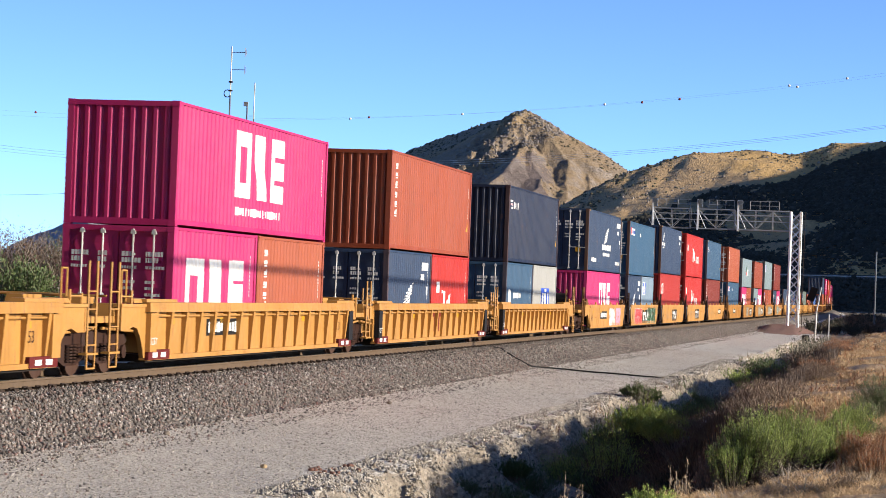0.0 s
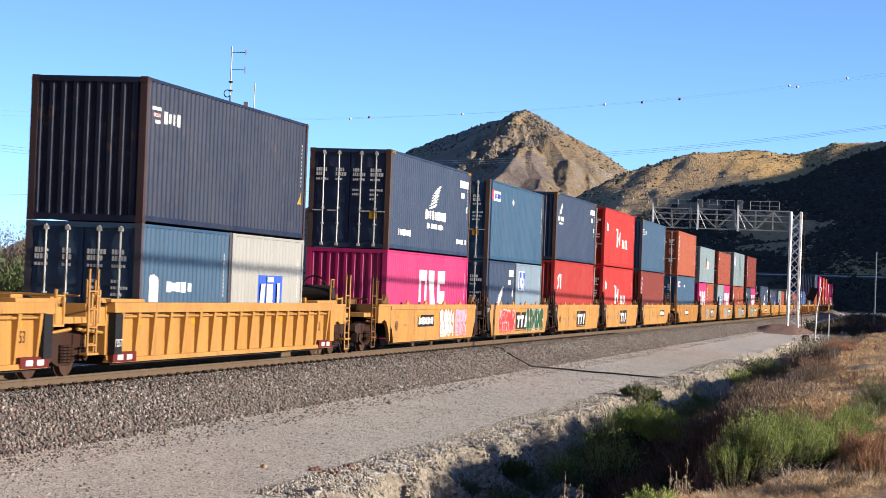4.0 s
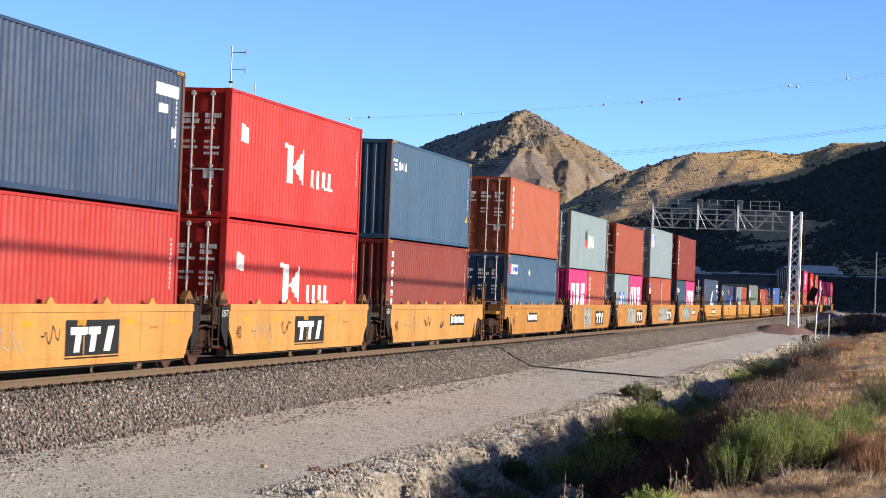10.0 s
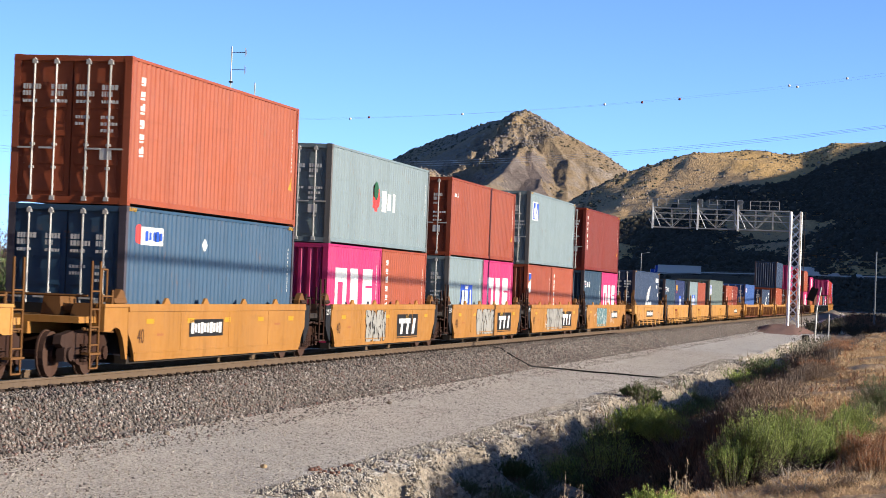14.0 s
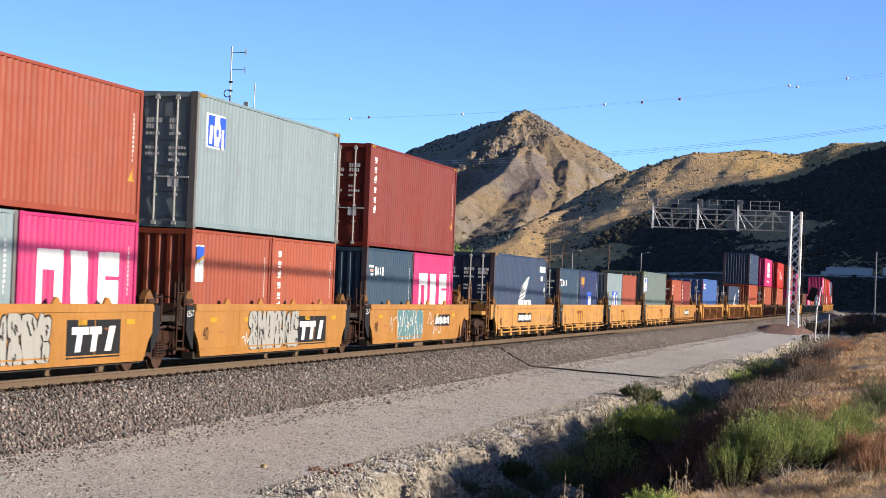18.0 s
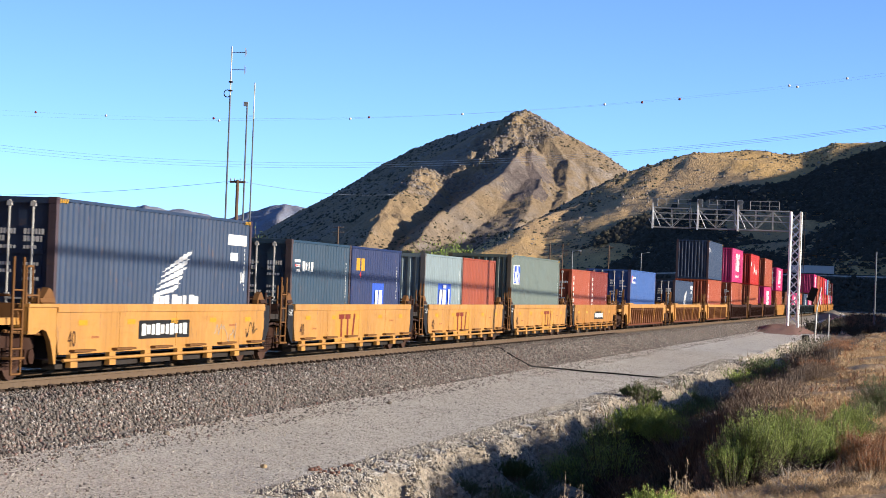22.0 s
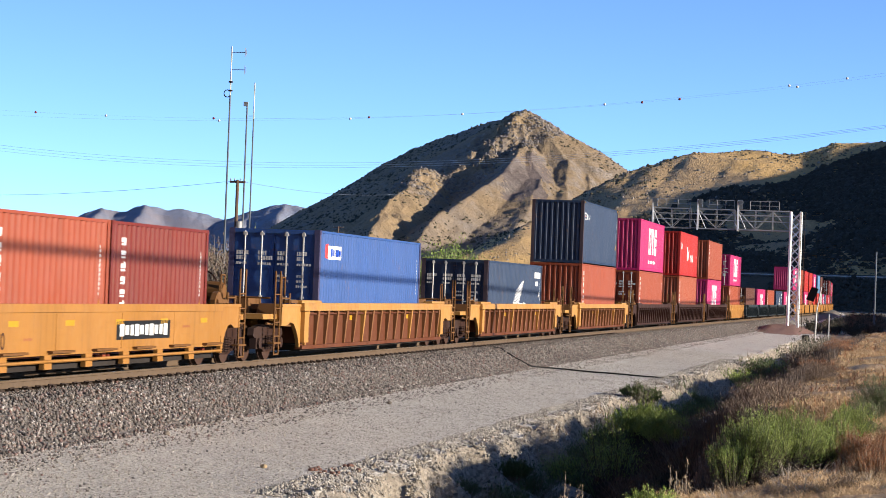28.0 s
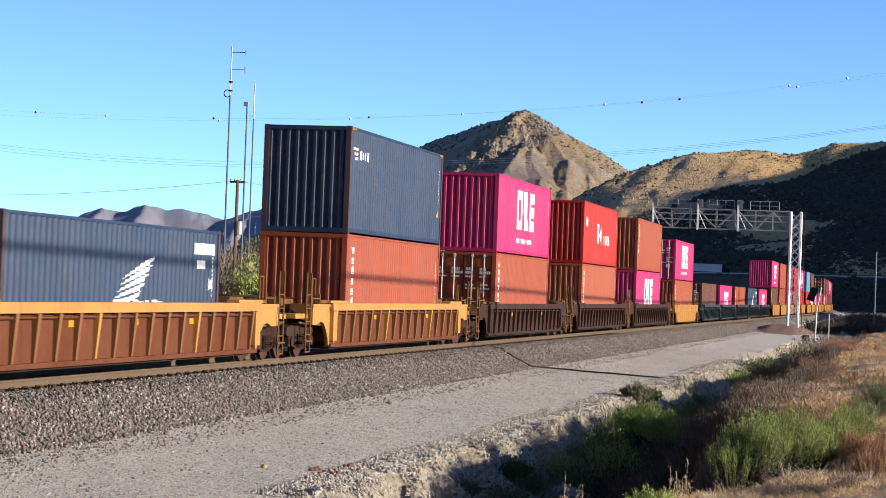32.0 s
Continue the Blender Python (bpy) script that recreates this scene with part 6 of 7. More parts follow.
    if wheel:
        part("air_tank", cached(("air_tank",), lambda: Shape().rod((0.25, 0, 0), (1.18, 0, 0), 0.23, 18).rod((1.18, 0, 0), (1.24, 0, 0), 0.17, 18).rod((0.4, 0, -0.5), (0.4, 0, -0.2), 0.05, 6).rod((1.0, 0, -0.5), (1.0, 0, -0.2), 0.05, 6)), guide_brown if body != car_yellow or kind == "railed" else under_dark, o, "rusty air tank", at=pose(0, a + back * 0.36, 1.62))
        part("hand_brake", cached(("hand_brake",), brake_wheel), truck_iron, o, "rusty hand brake wheel", at=pose(0.55, a + back * 0.62, 1.75))
        part("brake_stand", cached(("brake_stand",), lambda: Shape().box(-0.05, 0.05, 0.0, 0.14, 1.05, 1.8)), truck_iron, o, at=pose(0.55, a + back * 0.66, 0))
    if front > 1.7 or back > 1.7:
        for yy, sy, reach, on in ((-a, 1, front, front > 1.7), (a, -1, back, back > 1.7)):
            if on:
                part("coupler", cached(("coupler", round(reach, 2)), lambda: Shape().box(-0.12, 0.12, -reach - 0.35, -reach + 0.1, 0.72, 0.98, 0.02).box(-0.2, 0.2, -reach - 0.42, -reach - 0.2, 0.68, 1.0, 0.04)), truck_iron, o, "rusty knuckle coupler", at=pose(0, yy, 0) @ Matrix.Diagonal((1, sy, 1, 1)))
    X = 1.463 if kind != "ribbed" else 1.374
    if full:
        if kind == "ribbed":
            part("end_plate", cached(("end_plate",), lambda: Shape().slab([(-0.4, 0.42), (-0.4, 1.18), (0.0, 1.18), (0.0, 0.42)], 1.38, 1.52)), black_paint if body == car_yellow and front < 1.7 else second, o, "black end plate" if body == car_yellow and front < 1.7 else "", at=pose(0, -a + 0.42, 0))
            part("end_plate", cached(("end_plate",), lambda: Shape()), black_paint if body == car_yellow and back < 1.7 else second, o, "black end plate" if body == car_yellow and back < 1.7 else "", at=pose(0, a - 0.02, 0))
            if body == car_yellow:
                for yy in (-a + 0.7, a - 0.7):
                    part("jacking_plate", cached(("jacking_plate",), lambda: Shape().box(1.4, 1.485, -0.65, 0.65, 0.26, 0.45)), maroon_paint, o, "dull red jacking plate", at=pose(0, yy, 0))
                    side_decal("notice", [rect(yy - 0.25, 0.35, 0.3, 0.1), rect(yy + 0.25, 0.35, 0.3, 0.1)], mark_white, o, flat=1.488)
        car_marks(o, a, X, label_mark, kind)
    CARS.append(o)
    return o


def plate_logo(o, y, z, w, h, X, plain=False):
    """The owner's emblem: a dark plate with leaning white strokes, or red strokes alone."""
    if plain:
        if X > 1.4:
            side_decal("fresh_patch", [rect(y, z - 0.02, w * 1.35, h * 1.3)], bright_yellow, o, "fresh yellow paint patch", flat=X)
        side_decal("emblem", [rect(y - w * 0.33, z + h * 0.38, w * 0.3, h * 0.2), rect(y - w * 0.33, z - h * 0.08, w * 0.09, h * 0.8), rect(y + w * 0.02, z + h * 0.38, w * 0.3, h * 0.2), rect(y + w * 0.02, z - h * 0.08, w * 0.09, h * 0.8), rect(y + w * 0.36, z, w * 0.09, h, 0.3)], owner_red, o, "faded red emblem", flat=X + 0.004)
    else:
        side_decal("emblem_plate", [rect(y, z, w, h)], mark_black, o, "black emblem plate", flat=X)
        side_decal("emblem", [rect(y - w * 0.26, z + h * 0.22, w * 0.3, h * 0.2), rect(y - w * 0.28, z - h * 0.08, w * 0.1, h * 0.5, 0.3), rect(y + w * 0.02, z + h * 0.22, w * 0.22, h * 0.2), rect(y, z - h * 0.08, w * 0.1, h * 0.5, 0.3), rect(y + w * 0.3, z, w * 0.12, h * 0.66, 0.5)], mark_white, o, flat=X + 0.004)


def tag_art(o, y, z, w, h, mats, X, seed):
    """Spray-painted rounded shapes without meaning: a thin splash, dark outlines, pale swollen strokes and inner lines."""
    rng = random.Random(seed)
    n = max(3, round(w / (h * 0.62)))
    ww = w / n
    rings = []
    for i in range(n):
        cy = y - w / 2 + ww * (i + 0.5)
        lean = 0.3 * (rng.random() - 0.4)
        tall = h * (0.86 + 0.2 * rng.random())
        kind = rng.randrange(4)
        lobes = [(0, 0, 0.5, 0.5)] if kind == 0 else [(-0.22, 0, 0.26, 0.5), (0.16, 0.22, 0.36, 0.24), (0.12, -0.26, 0.36, 0.22)] if kind == 1 else [(-0.05, 0.26, 0.44, 0.23), (0.05, -0.24, 0.44, 0.25), (0.0, 0.0, 0.24, 0.3)] if kind == 2 else [(-0.28, 0.05, 0.2, 0.46), (0.26, -0.04, 0.2, 0.46), (0.0, 0.02, 0.34, 0.18)]
        for a, b, c, d in lobes:
            rings.append((cy + a * ww, z + b * tall, c * ww * 1.12, d * tall, lean))

    def ring(c, grow, m=11, wob=0.09):
        cy, cz, ry, rz, lean = c
        ry, rz = ry + grow, rz + grow
        out = []
        for k in range(m):
            q = 6.2832 * k / m
            e = 1 + wob * math.sin(3 * q + cy * 7)
            v = rz * e * math.copysign(abs(math.sin(q)) ** 0.75, math.sin(q))
            out.append((cy + ry * e * math.copysign(abs(math.cos(q)) ** 0.75, math.cos(q)) + lean * v, min(max(cz + v, 0.33), 1.2)))
        return out

    def layer(polys, m, lift):
        s = Shape()
        for q, poly in enumerate(polys):
            s.add([(X + lift + 0.00012 * q, a, b) for a, b in poly], [tuple(range(len(poly)))])
        tagged(part("spray_paint", s.mesh("spray_paint"), m, o, "spray-painted overlapping rounded shapes"), kind="stuff")
    layer([ring(c, 0.04) for c in rings], mats[1], 0.003)
    layer([ring(c, 0.0) for c in rings], mats[0], 0.007)
    lines = []
    for c in rings:
        for k in range(2):
            y0, z0 = c[0] + c[2] * (rng.random() - 0.5), c[1] + c[3] * (rng.random() - 0.2)
            for g in range(4):
                y1, z1 = y0 + c[2] * 0.34 * (rng.random() - 0.4), z0 - c[3] * 0.24 * rng.random()
                d = math.hypot(y1 - y0, z1 - z0) or 1
                oy, oz = -(z1 - z0) / d * 0.018, (y1 - y0) / d * 0.018
                lines.append([(y0 - oy, z0 - oz), (y1 - oy, z1 - oz), (y1 + oy, z1 + oz), (y0 + oy, z0 + oz)])
                y0, z0 = y1, z1
    layer([[(a, min(max(b, 0.33), 1.2)) for a, b in p] for p in lines], mats[-1] if len(mats) > 2 else mats[1], 0.012)


def scribble(o, y, z, w, h, mat, X, seed):
    rng = random.Random(seed)
    polys = []
    p = (y - w / 2, z)
    for i in range(14):
        q = (y - w / 2 + w * (i + 1) / 14 + 0.06 * w * (rng.random() - 0.5), z + h * (rng.random() - 0.5))
        d = math.hypot(q[0] - p[0], q[1] - p[1]) or 1
        oy, oz = -(q[1] - p[1]) / d * 0.013, (q[0] - p[0]) / d * 0.013
        polys.append([(p[0] - oy, p[1] - oz), (q[0] - oy, q[1] - oz), (q[0] + oy, q[1] + oz), (p[0] + oy, p[1] + oz)])
        p = q
    s = Shape()
    for g in polys:
        s.add([(X + 0.004, a, b) for a, b in g], [tuple(range(len(g)))])
    tagged(part("spray_paint", s.mesh("spray_scribble"), mat, o, "thin spray-painted scribble"), kind="stuff")


TEXT_MESH = {}


def stencil(o, text, y, z, h, X, mat):
    """Stencilled figures on the +x side, in the built-in font."""
    if (text, h) not in TEXT_MESH:
        cu = bpy.data.curves.new("stencil", "FONT")
        cu.body, cu.size, cu.align_x, cu.align_y = text, h, "CENTER", "CENTER"
        tmp = new("stencil_source", cu)
        bpy.context.view_layer.update()
        me = bpy.data.meshes.new_from_object(tmp.evaluated_get(bpy.context.evaluated_depsgraph_get()))
        bpy.data.objects.remove(tmp)
        me.materials.clear()
        me.materials.append(None)
        TEXT_MESH[(text, h)] = me
    return part("stencil", TEXT_MESH[(text, h)], mat, o, at=Matrix.Translation((X + 0.004, y, z)) @ pose(0, 0, 0, 90, 0, 90))


def car_marks(o, a, X, kind_mark, kind):
    """Number plates as bars, reflectors, emblems and spray paint of one car."""
    for i in range(5):
        yy = -a * 0.8 + 1.6 * a * i / 4
        if kind != "ribbed":
            side_decal("reflector", [rect(yy, 1.02, 0.45, 0.1)], mark_yellow, o, "yellow reflector", flat=X)
    if kind == "ribbed":
        for i in range(5):
            side_decal("reflector", [rect(-a * 0.82 + 1.64 * a * i / 4 + 0.3, 1.0, 0.28, 0.12)], mark_yellow, o, "yellow reflector", flat=X)
    else:
        side_decal("notice", bars(-a * 0.55, 1.28, 0.7, 0.06, 6) + bars(a * 0.2, 1.28, 0.6, 0.06, 6) + bars(a * 0.62, 0.9, 0.5, 0.05, 6) + bars(-a * 0.7, 0.75, 0.4, 0.05, 5), mark_brown, o, flat=1.494 if kind == "" else X)
    if kind == "ribbed" and o["label"].startswith("yellow"):
        stencil(o, "53", a - 1.05, 0.78, 0.3, 1.376, stencil_brown)
        stencil(o, "125T", -a + 0.22, 0.62, 0.2, 1.522, mark_white)
    elif kind != "ribbed":
        stencil(o, "125-T" if kind == "smooth" else "125T", -a - 0.26, 1.15, 0.2, 1.442, mark_white)
        stencil(o, "40", -a + 0.75, 0.72, 0.4, X, stencil_brown)
    for w in kind_mark.split():
        name, _, y = w.partition(":")
        y = float(y or 0)
        if name == "number":
            k = 1.8 if kind == "railed" else 1.35
            side_decal("number_plate", [rect(y, 0.86, 1.75 * k, 0.36)], mark_black, o, "black number plate", flat=X)
            side_decal("number", bars(y, 0.86, 1.58 * k, 0.23, 10), mark_white, o, flat=X + 0.004)
        elif name == "logo":
            plate_logo(o, y, 0.72, 2.8, 0.7, X)
        elif name == "red":
            plate_logo(o, y, 0.8, 1.9, 0.62, X, True)
        elif name == "art1":
            tag_art(o, y, 0.74, 2.2, 1.0, (mark_white, mark_brown), X, 3)
            tag_art(o, y + 2.3, 0.78, 1.9, 1.05, (mark_pink, mark_brown), X, 8)
        elif name == "art2":
            tag_art(o, y - 3.0, 0.72, 3.4, 0.95, (mark_red, mark_white), X, 11)
            tag_art(o, y + 3.3, 0.78, 4.0, 1.0, (mark_green, mark_white, owner_red), X, 17)
        elif name == "art3":
            tag_art(o, y, 0.76, 2.4, 1.05, (mark_grey, mark_black), X, 21)
        elif name == "art4":
            tag_art(o, y, 0.74, 3.2, 1.0, (mark_grey, mark_black), X, 25)
        elif name == "art5":
            tag_art(o, y - 0.6, 0.77, 4.2, 1.05, (mark_grey, mark_black), X, 29)
            scribble(o, y - 2.6, 0.6, 1.2, 0.4, mark_white, X, 3)
        elif name == "art6":
            tag_art(o, y - 0.3, 0.76, 3.4, 1.0, (mark_teal, mark_white), X, 33)
            scribble(o, y - 2.0, 0.75, 2.0, 0.8, mark_white, X, 6)
            scribble(o, y + 3.2, 0.75, 2.2, 0.8, mark_white, X, 5)
        elif name == "scribble":
            scribble(o, y, 0.72, 1.6, 0.5, mark_grey, X, int(y * 10) + 50)
            scribble(o, y + 4.2, 0.7, 0.5, 0.3, mark_black, X, int(y * 10) + 52)
            scribble(o, y + 2.0, 0.8, 0.9, 0.4, mark_black, X, int(y * 10) + 51)


def riding(thing, u, z=0.0):
    RIDERS.append((thing, u, z))


RIDERS = []

# ---- the train: u is a unit's place along the train, at the front end of its 40-foot load ----
# Each load: feet, high cube, colour, doors towards the viewer's end, markings, words.
Y_RIB = ("ribbed", 8.25, "yellow ribbed well car with black end plates, loaded")
Y_SMO = ("smooth", 6.45, "yellow smooth-sided well car unit, loaded")
Y_RAI = ("railed", 6.5, "yellow well car unit with a foot rail along its side")
R_RIB = ("ribbed", 8.45, "rust-brown ribbed well car with yellow top chord")
ALL = "shipping container on the train"


def load(feet, high, colour, style, words, doors=False, frame_mat=None):
    return (feet, high, colour, style, words, doors, frame_mat)


RUST_FRAME = paint("rusted_frame_paint", (0.075, 0.04, 0.028), 0.7, 0.3, 0.5, 0.6)
PK40 = load(40, False, "pink", "blocks40", "magenta forty-foot container with large white block emblem")
UNITS = [
    (23.4, Y_RIB, car_yellow, "", (1.55, 2.4), [], []),
    (44.64, Y_RIB, car_yellow, "number:-3", (2.4, 1.55), [load(20, False, "pink", "blocks20", "magenta twenty-foot container with white block emblem", True), load(20, False, "orange2", "column", "faded orange twenty-foot container with column of white marks")],
     [load(40, False, "pink", "blocks40_big", "magenta forty-foot container with large white block emblem")]),
    (64.16, Y_RIB, car_yellow, "red:0.6", (1.55, 1.55), [load(20, False, "slate", "wing20", "dark slate twenty-foot container with white wing emblem", True), load(20, False, "red", "initial20", "bright red twenty-foot container with white emblem")],
     [load(40, True, "orange", "column", "orange forty-foot container with column of white marks")]),
    (83.79, Y_RIB, car_yellow, "", (1.55, 2.4), [load(20, False, "blue", "horse", "faded blue twenty-foot container with white emblem", True), load(20, False, "white", "square_low", "dirty white twenty-foot container with blue panel")],
     [load(40, True, "navy", "stripes", "dark navy forty-foot container with small striped emblem")]),
    (105.19, Y_SMO, car_yellow, "number:-1.6 art1:1.6", (2.6, 1.4), [load(40, False, "pink", "blocks40", "magenta forty-foot container with large white block emblem")], [load(40, True, "slate", "wing_big", "dark slate forty-foot container with white wing emblem", True, RUST_FRAME)]),
    (120.9, Y_SMO, car_yellow, "logo:0.3 art2:0", (1.4, 1.4), [load(20, False, "slate", "wing20", "dark slate twenty-foot container with white wing emblem", True), load(20, False, "pale_blue", "square", "pale grey-blue twenty-foot container with blue square emblem")], [load(40, True, "seablue", "capsule", "weathered blue forty-foot container with red and white emblem", True, RUST_FRAME)]),
    (136.53, Y_SMO, car_yellow, "logo:0.6 scribble:-3.5", (1.4, 1.4), [load(40, True, "red2", "badge", "red forty-foot container with small white emblem")], [load(40, True, "slate", "wing_small", "dark blue-grey forty-foot container with small wing emblem", False, RUST_FRAME)]),
    (152.01, Y_SMO, car_yellow, "logo:0.4 scribble:-3.8", (1.4, 1.4), [load(40, True, "red", "initial", "bright red forty-foot container with white emblem", True)], [load(40, True, "red", "initial", "bright red forty-foot container with white emblem", True)]),
    (167.8, Y_SMO, car_yellow, "number:3.3 scribble:-3.4", (1.4, 2.2), [load(40, True, "maroon", "column", "dark red forty-foot container with column of white marks")], [load(40, True, "blue", "stripes", "weathered blue-grey forty-foot container with striped emblem")]),
    (187.73, Y_SMO, car_orange, "number:-1.5", (2.2, 1.4), [load(40, True, "blue", "capsule", "blue forty-foot container with red and white emblem", True)], [load(40, True, "orange2", "column", "orange forty-foot container with dark red doors", True)]),
    (203.27, Y_SMO, car_orange, "logo:2.6 art3:-1.5", (1.4, 1.4), [load(20, False, "pink", "blocks20", "magenta twenty-foot container with white block emblem"), load(20, False, "orange", "column", "orange twenty-foot container with column of white marks")], [load(40, False, "grey_green", "reptile", "pale grey-green forty-foot container with round emblem", True)]),
    (219.0, Y_SMO, car_orange, "logo:3.2 art4:-0.6", (1.4, 1.4), [load(20, False, "grey_green", "square_low", "pale grey twenty-foot container with blue panel", True), load(20, False, "pink", "blocks20", "magenta twenty-foot container with white block emblem")], [load(40, False, "rust_orange", "marks", "rust-red forty-foot container with small marks", True)]),
    (234.6, Y_SMO, car_orange, "logo:3.0 art5:0.2", (1.4, 1.4), [load(20, False, "rust_orange", "flag", "rust-red twenty-foot container with small blue and yellow emblem"), load(20, False, "orange", "column", "orange twenty-foot container with column of white marks")], [load(40, True, "grey_green", "square", "pale grey-green forty-foot container with blue square emblem", True)]),
    (250.27, Y_SMO, car_orange, "number:3.4 art6:-1", (1.4, 2.2), [load(20, False, "teal", "stripes", "dark teal twenty-foot container with striped emblem"), load(20, False, "pink", "blocks20", "magenta twenty-foot container with white block emblem")], [load(40, True, "maroon", "column", "dark red forty-foot container with column of white marks", True)]),
    (269.99, Y_RAI, car_yellow, "number:-0.6 scribble:3.5", (2.2, 1.4), [load(40, True, "slate", "wing_low", "dark slate forty-foot container with white wing emblem", True)], []),
    (285.61, Y_RAI, car_yellow, "red:-1.2", (1.4, 1.4), [load(20, False, "teal", "stripes", "teal twenty-foot container with striped emblem", True), load(20, False, "royal", "golden", "navy blue twenty-foot container with yellow emblem")], []),
    (301.19, Y_RAI, car_yellow, "red:-1.2", (1.4, 1.4), [load(20, False, "grey_green", "square_low", "pale grey-green twenty-foot container with blue panel"), load(20, False, "rust_orange", "", "plain orange-red twenty-foot steel container")], []),
    (316.64, Y_RAI, car_yellow, "red:1.6", (1.4, 1.4), [load(40, True, "sage", "square", "sage green forty-foot container with blue square emblem")], []),
    (332.35, Y_RAI, car_orange, "number:1.4", (1.4, 2.2), [load(20, False, "orange", "column", "orange twenty-foot container with column of white marks", True), load(20, False, "maroon", "column", "dark red twenty-foot container with column of white marks")], []),
    (353.92, R_RIB, car_rust, "", (2.9, 2.9), [load(40, True, "bright_blue", "capsule", "bright blue forty-foot container with red and white emblem", True)], []),
    (377.51, R_RIB, car_rust, "", (2.9, 2.9), [load(40, False, "slate", "wing_low", "dark slate forty-foot container with white wing emblem", True)], []),
    (401.07, R_RIB, car_rust, "", (2.9, 2.5), [load(40, True, "orange", "column", "orange forty-foot container with column of white marks")], [load(40, True, "slate", "stripes", "dark blue-grey forty-foot container with striped emblem")]),
    (423.36, R_RIB, car_brown, "", (2.5, 2.5), [load(40, True, "orange", "column", "orange forty-foot container with dark doors", True)], [load(40, True, "pink", "blocks40_big", "magenta forty-foot container with large white block emblem")]),
    (445.44, R_RIB, car_brown, "", (2.5, 2.3), [load(40, True, "orange2", "column", "plain orange forty-foot steel container")], [load(40, True, "red", "initial", "bright red forty-foot container with white emblem")]),
    (466.4, R_RIB, car_brown, "", (2.3, 2.3), [load(40, True, "pink", "blocks40_big", "magenta forty-foot container with white block emblem")], [load(40, True, "orange", "column", "plain orange forty-foot steel container")]),
    (487.0, Y_SMO, car_orange, "", (2.3, 2.3), [load(40, False, "orange", "column", "plain orange forty-foot steel container")], [load(40, False, "pink", "blocks40_big", "magenta forty-foot container with white block emblem", True)]),
]
u = 506.4
for colour, style in (("brown", ""), ("pink", "blocks40"), ("orange", "column"), ("slate", "wing_low"), ("pink", "blocks40")):
    UNITS.append((u, ("ribbed", 6.6, "dark grey ribbed well car unit"), car_black, "", (1.4, 1.4), [load(40, False, colour, style, "container of painted steel on a dark well car", colour == "brown")], []))
    u += 15.65
u = 588.5
FAR = [("brown", "pink"), ("rust_orange", "orange"), ("pink", "red"), ("orange", "red"), ("red", "pink"), ("red", "sky_blue"), ("white", "brown"), ("pink", None), ("blue", None), ("red", None), ("pink", "maroon"), ("orange", "teal"), ("slate", "red"), ("maroon", "pink"), ("orange", "pink"), ("blue", "orange"), ("red", "maroon")]
for i, (low, up) in enumerate(FAR):
    UNITS.append((u, Y_SMO, car_orange, "", (1.4, 1.4), [load(40, True, low, "blocks40_big" if low == "pink" else "column", "painted steel container on a distant well car")],
                  [load(40, True, up, "blocks40_big" if up == "pink" else "marks", "painted steel container on a distant well car", up == "maroon")] if up else []))
    u += 15.65 if i % 5 != 4 else 19.8

for k, (u, (kind, half, words), body, marks, (front, back), low, up) in enumerate(UNITS):
    near = k < 26
    second = {car_rust: car_yellow if k in (19, 20, 21) else car_rust, car_brown: car_brown}.get(body, body)
    mid = u + 6.096
    c = well_car(kind, half, front, back, words, body, second, True, back > 1.7, True, marks, near, k in (3, 8, 13, 18))
    riding(c, mid)
    z = FLOOR_Z + 0.004
    for row in (low, up):
        if not row:
            continue
        tall = 0
        for j, (feet, high, colour, style, text, doors, fm) in enumerate(row):
            box = container(feet, high, colour, text, style, doors and j == 0, fm, near)
            off = 0.0 if feet == 40 else (-3.067 if j == 0 else 3.067)
            riding(box, mid + off, z)
            tall = HIGH if high else STD
        z += tall + 0.006

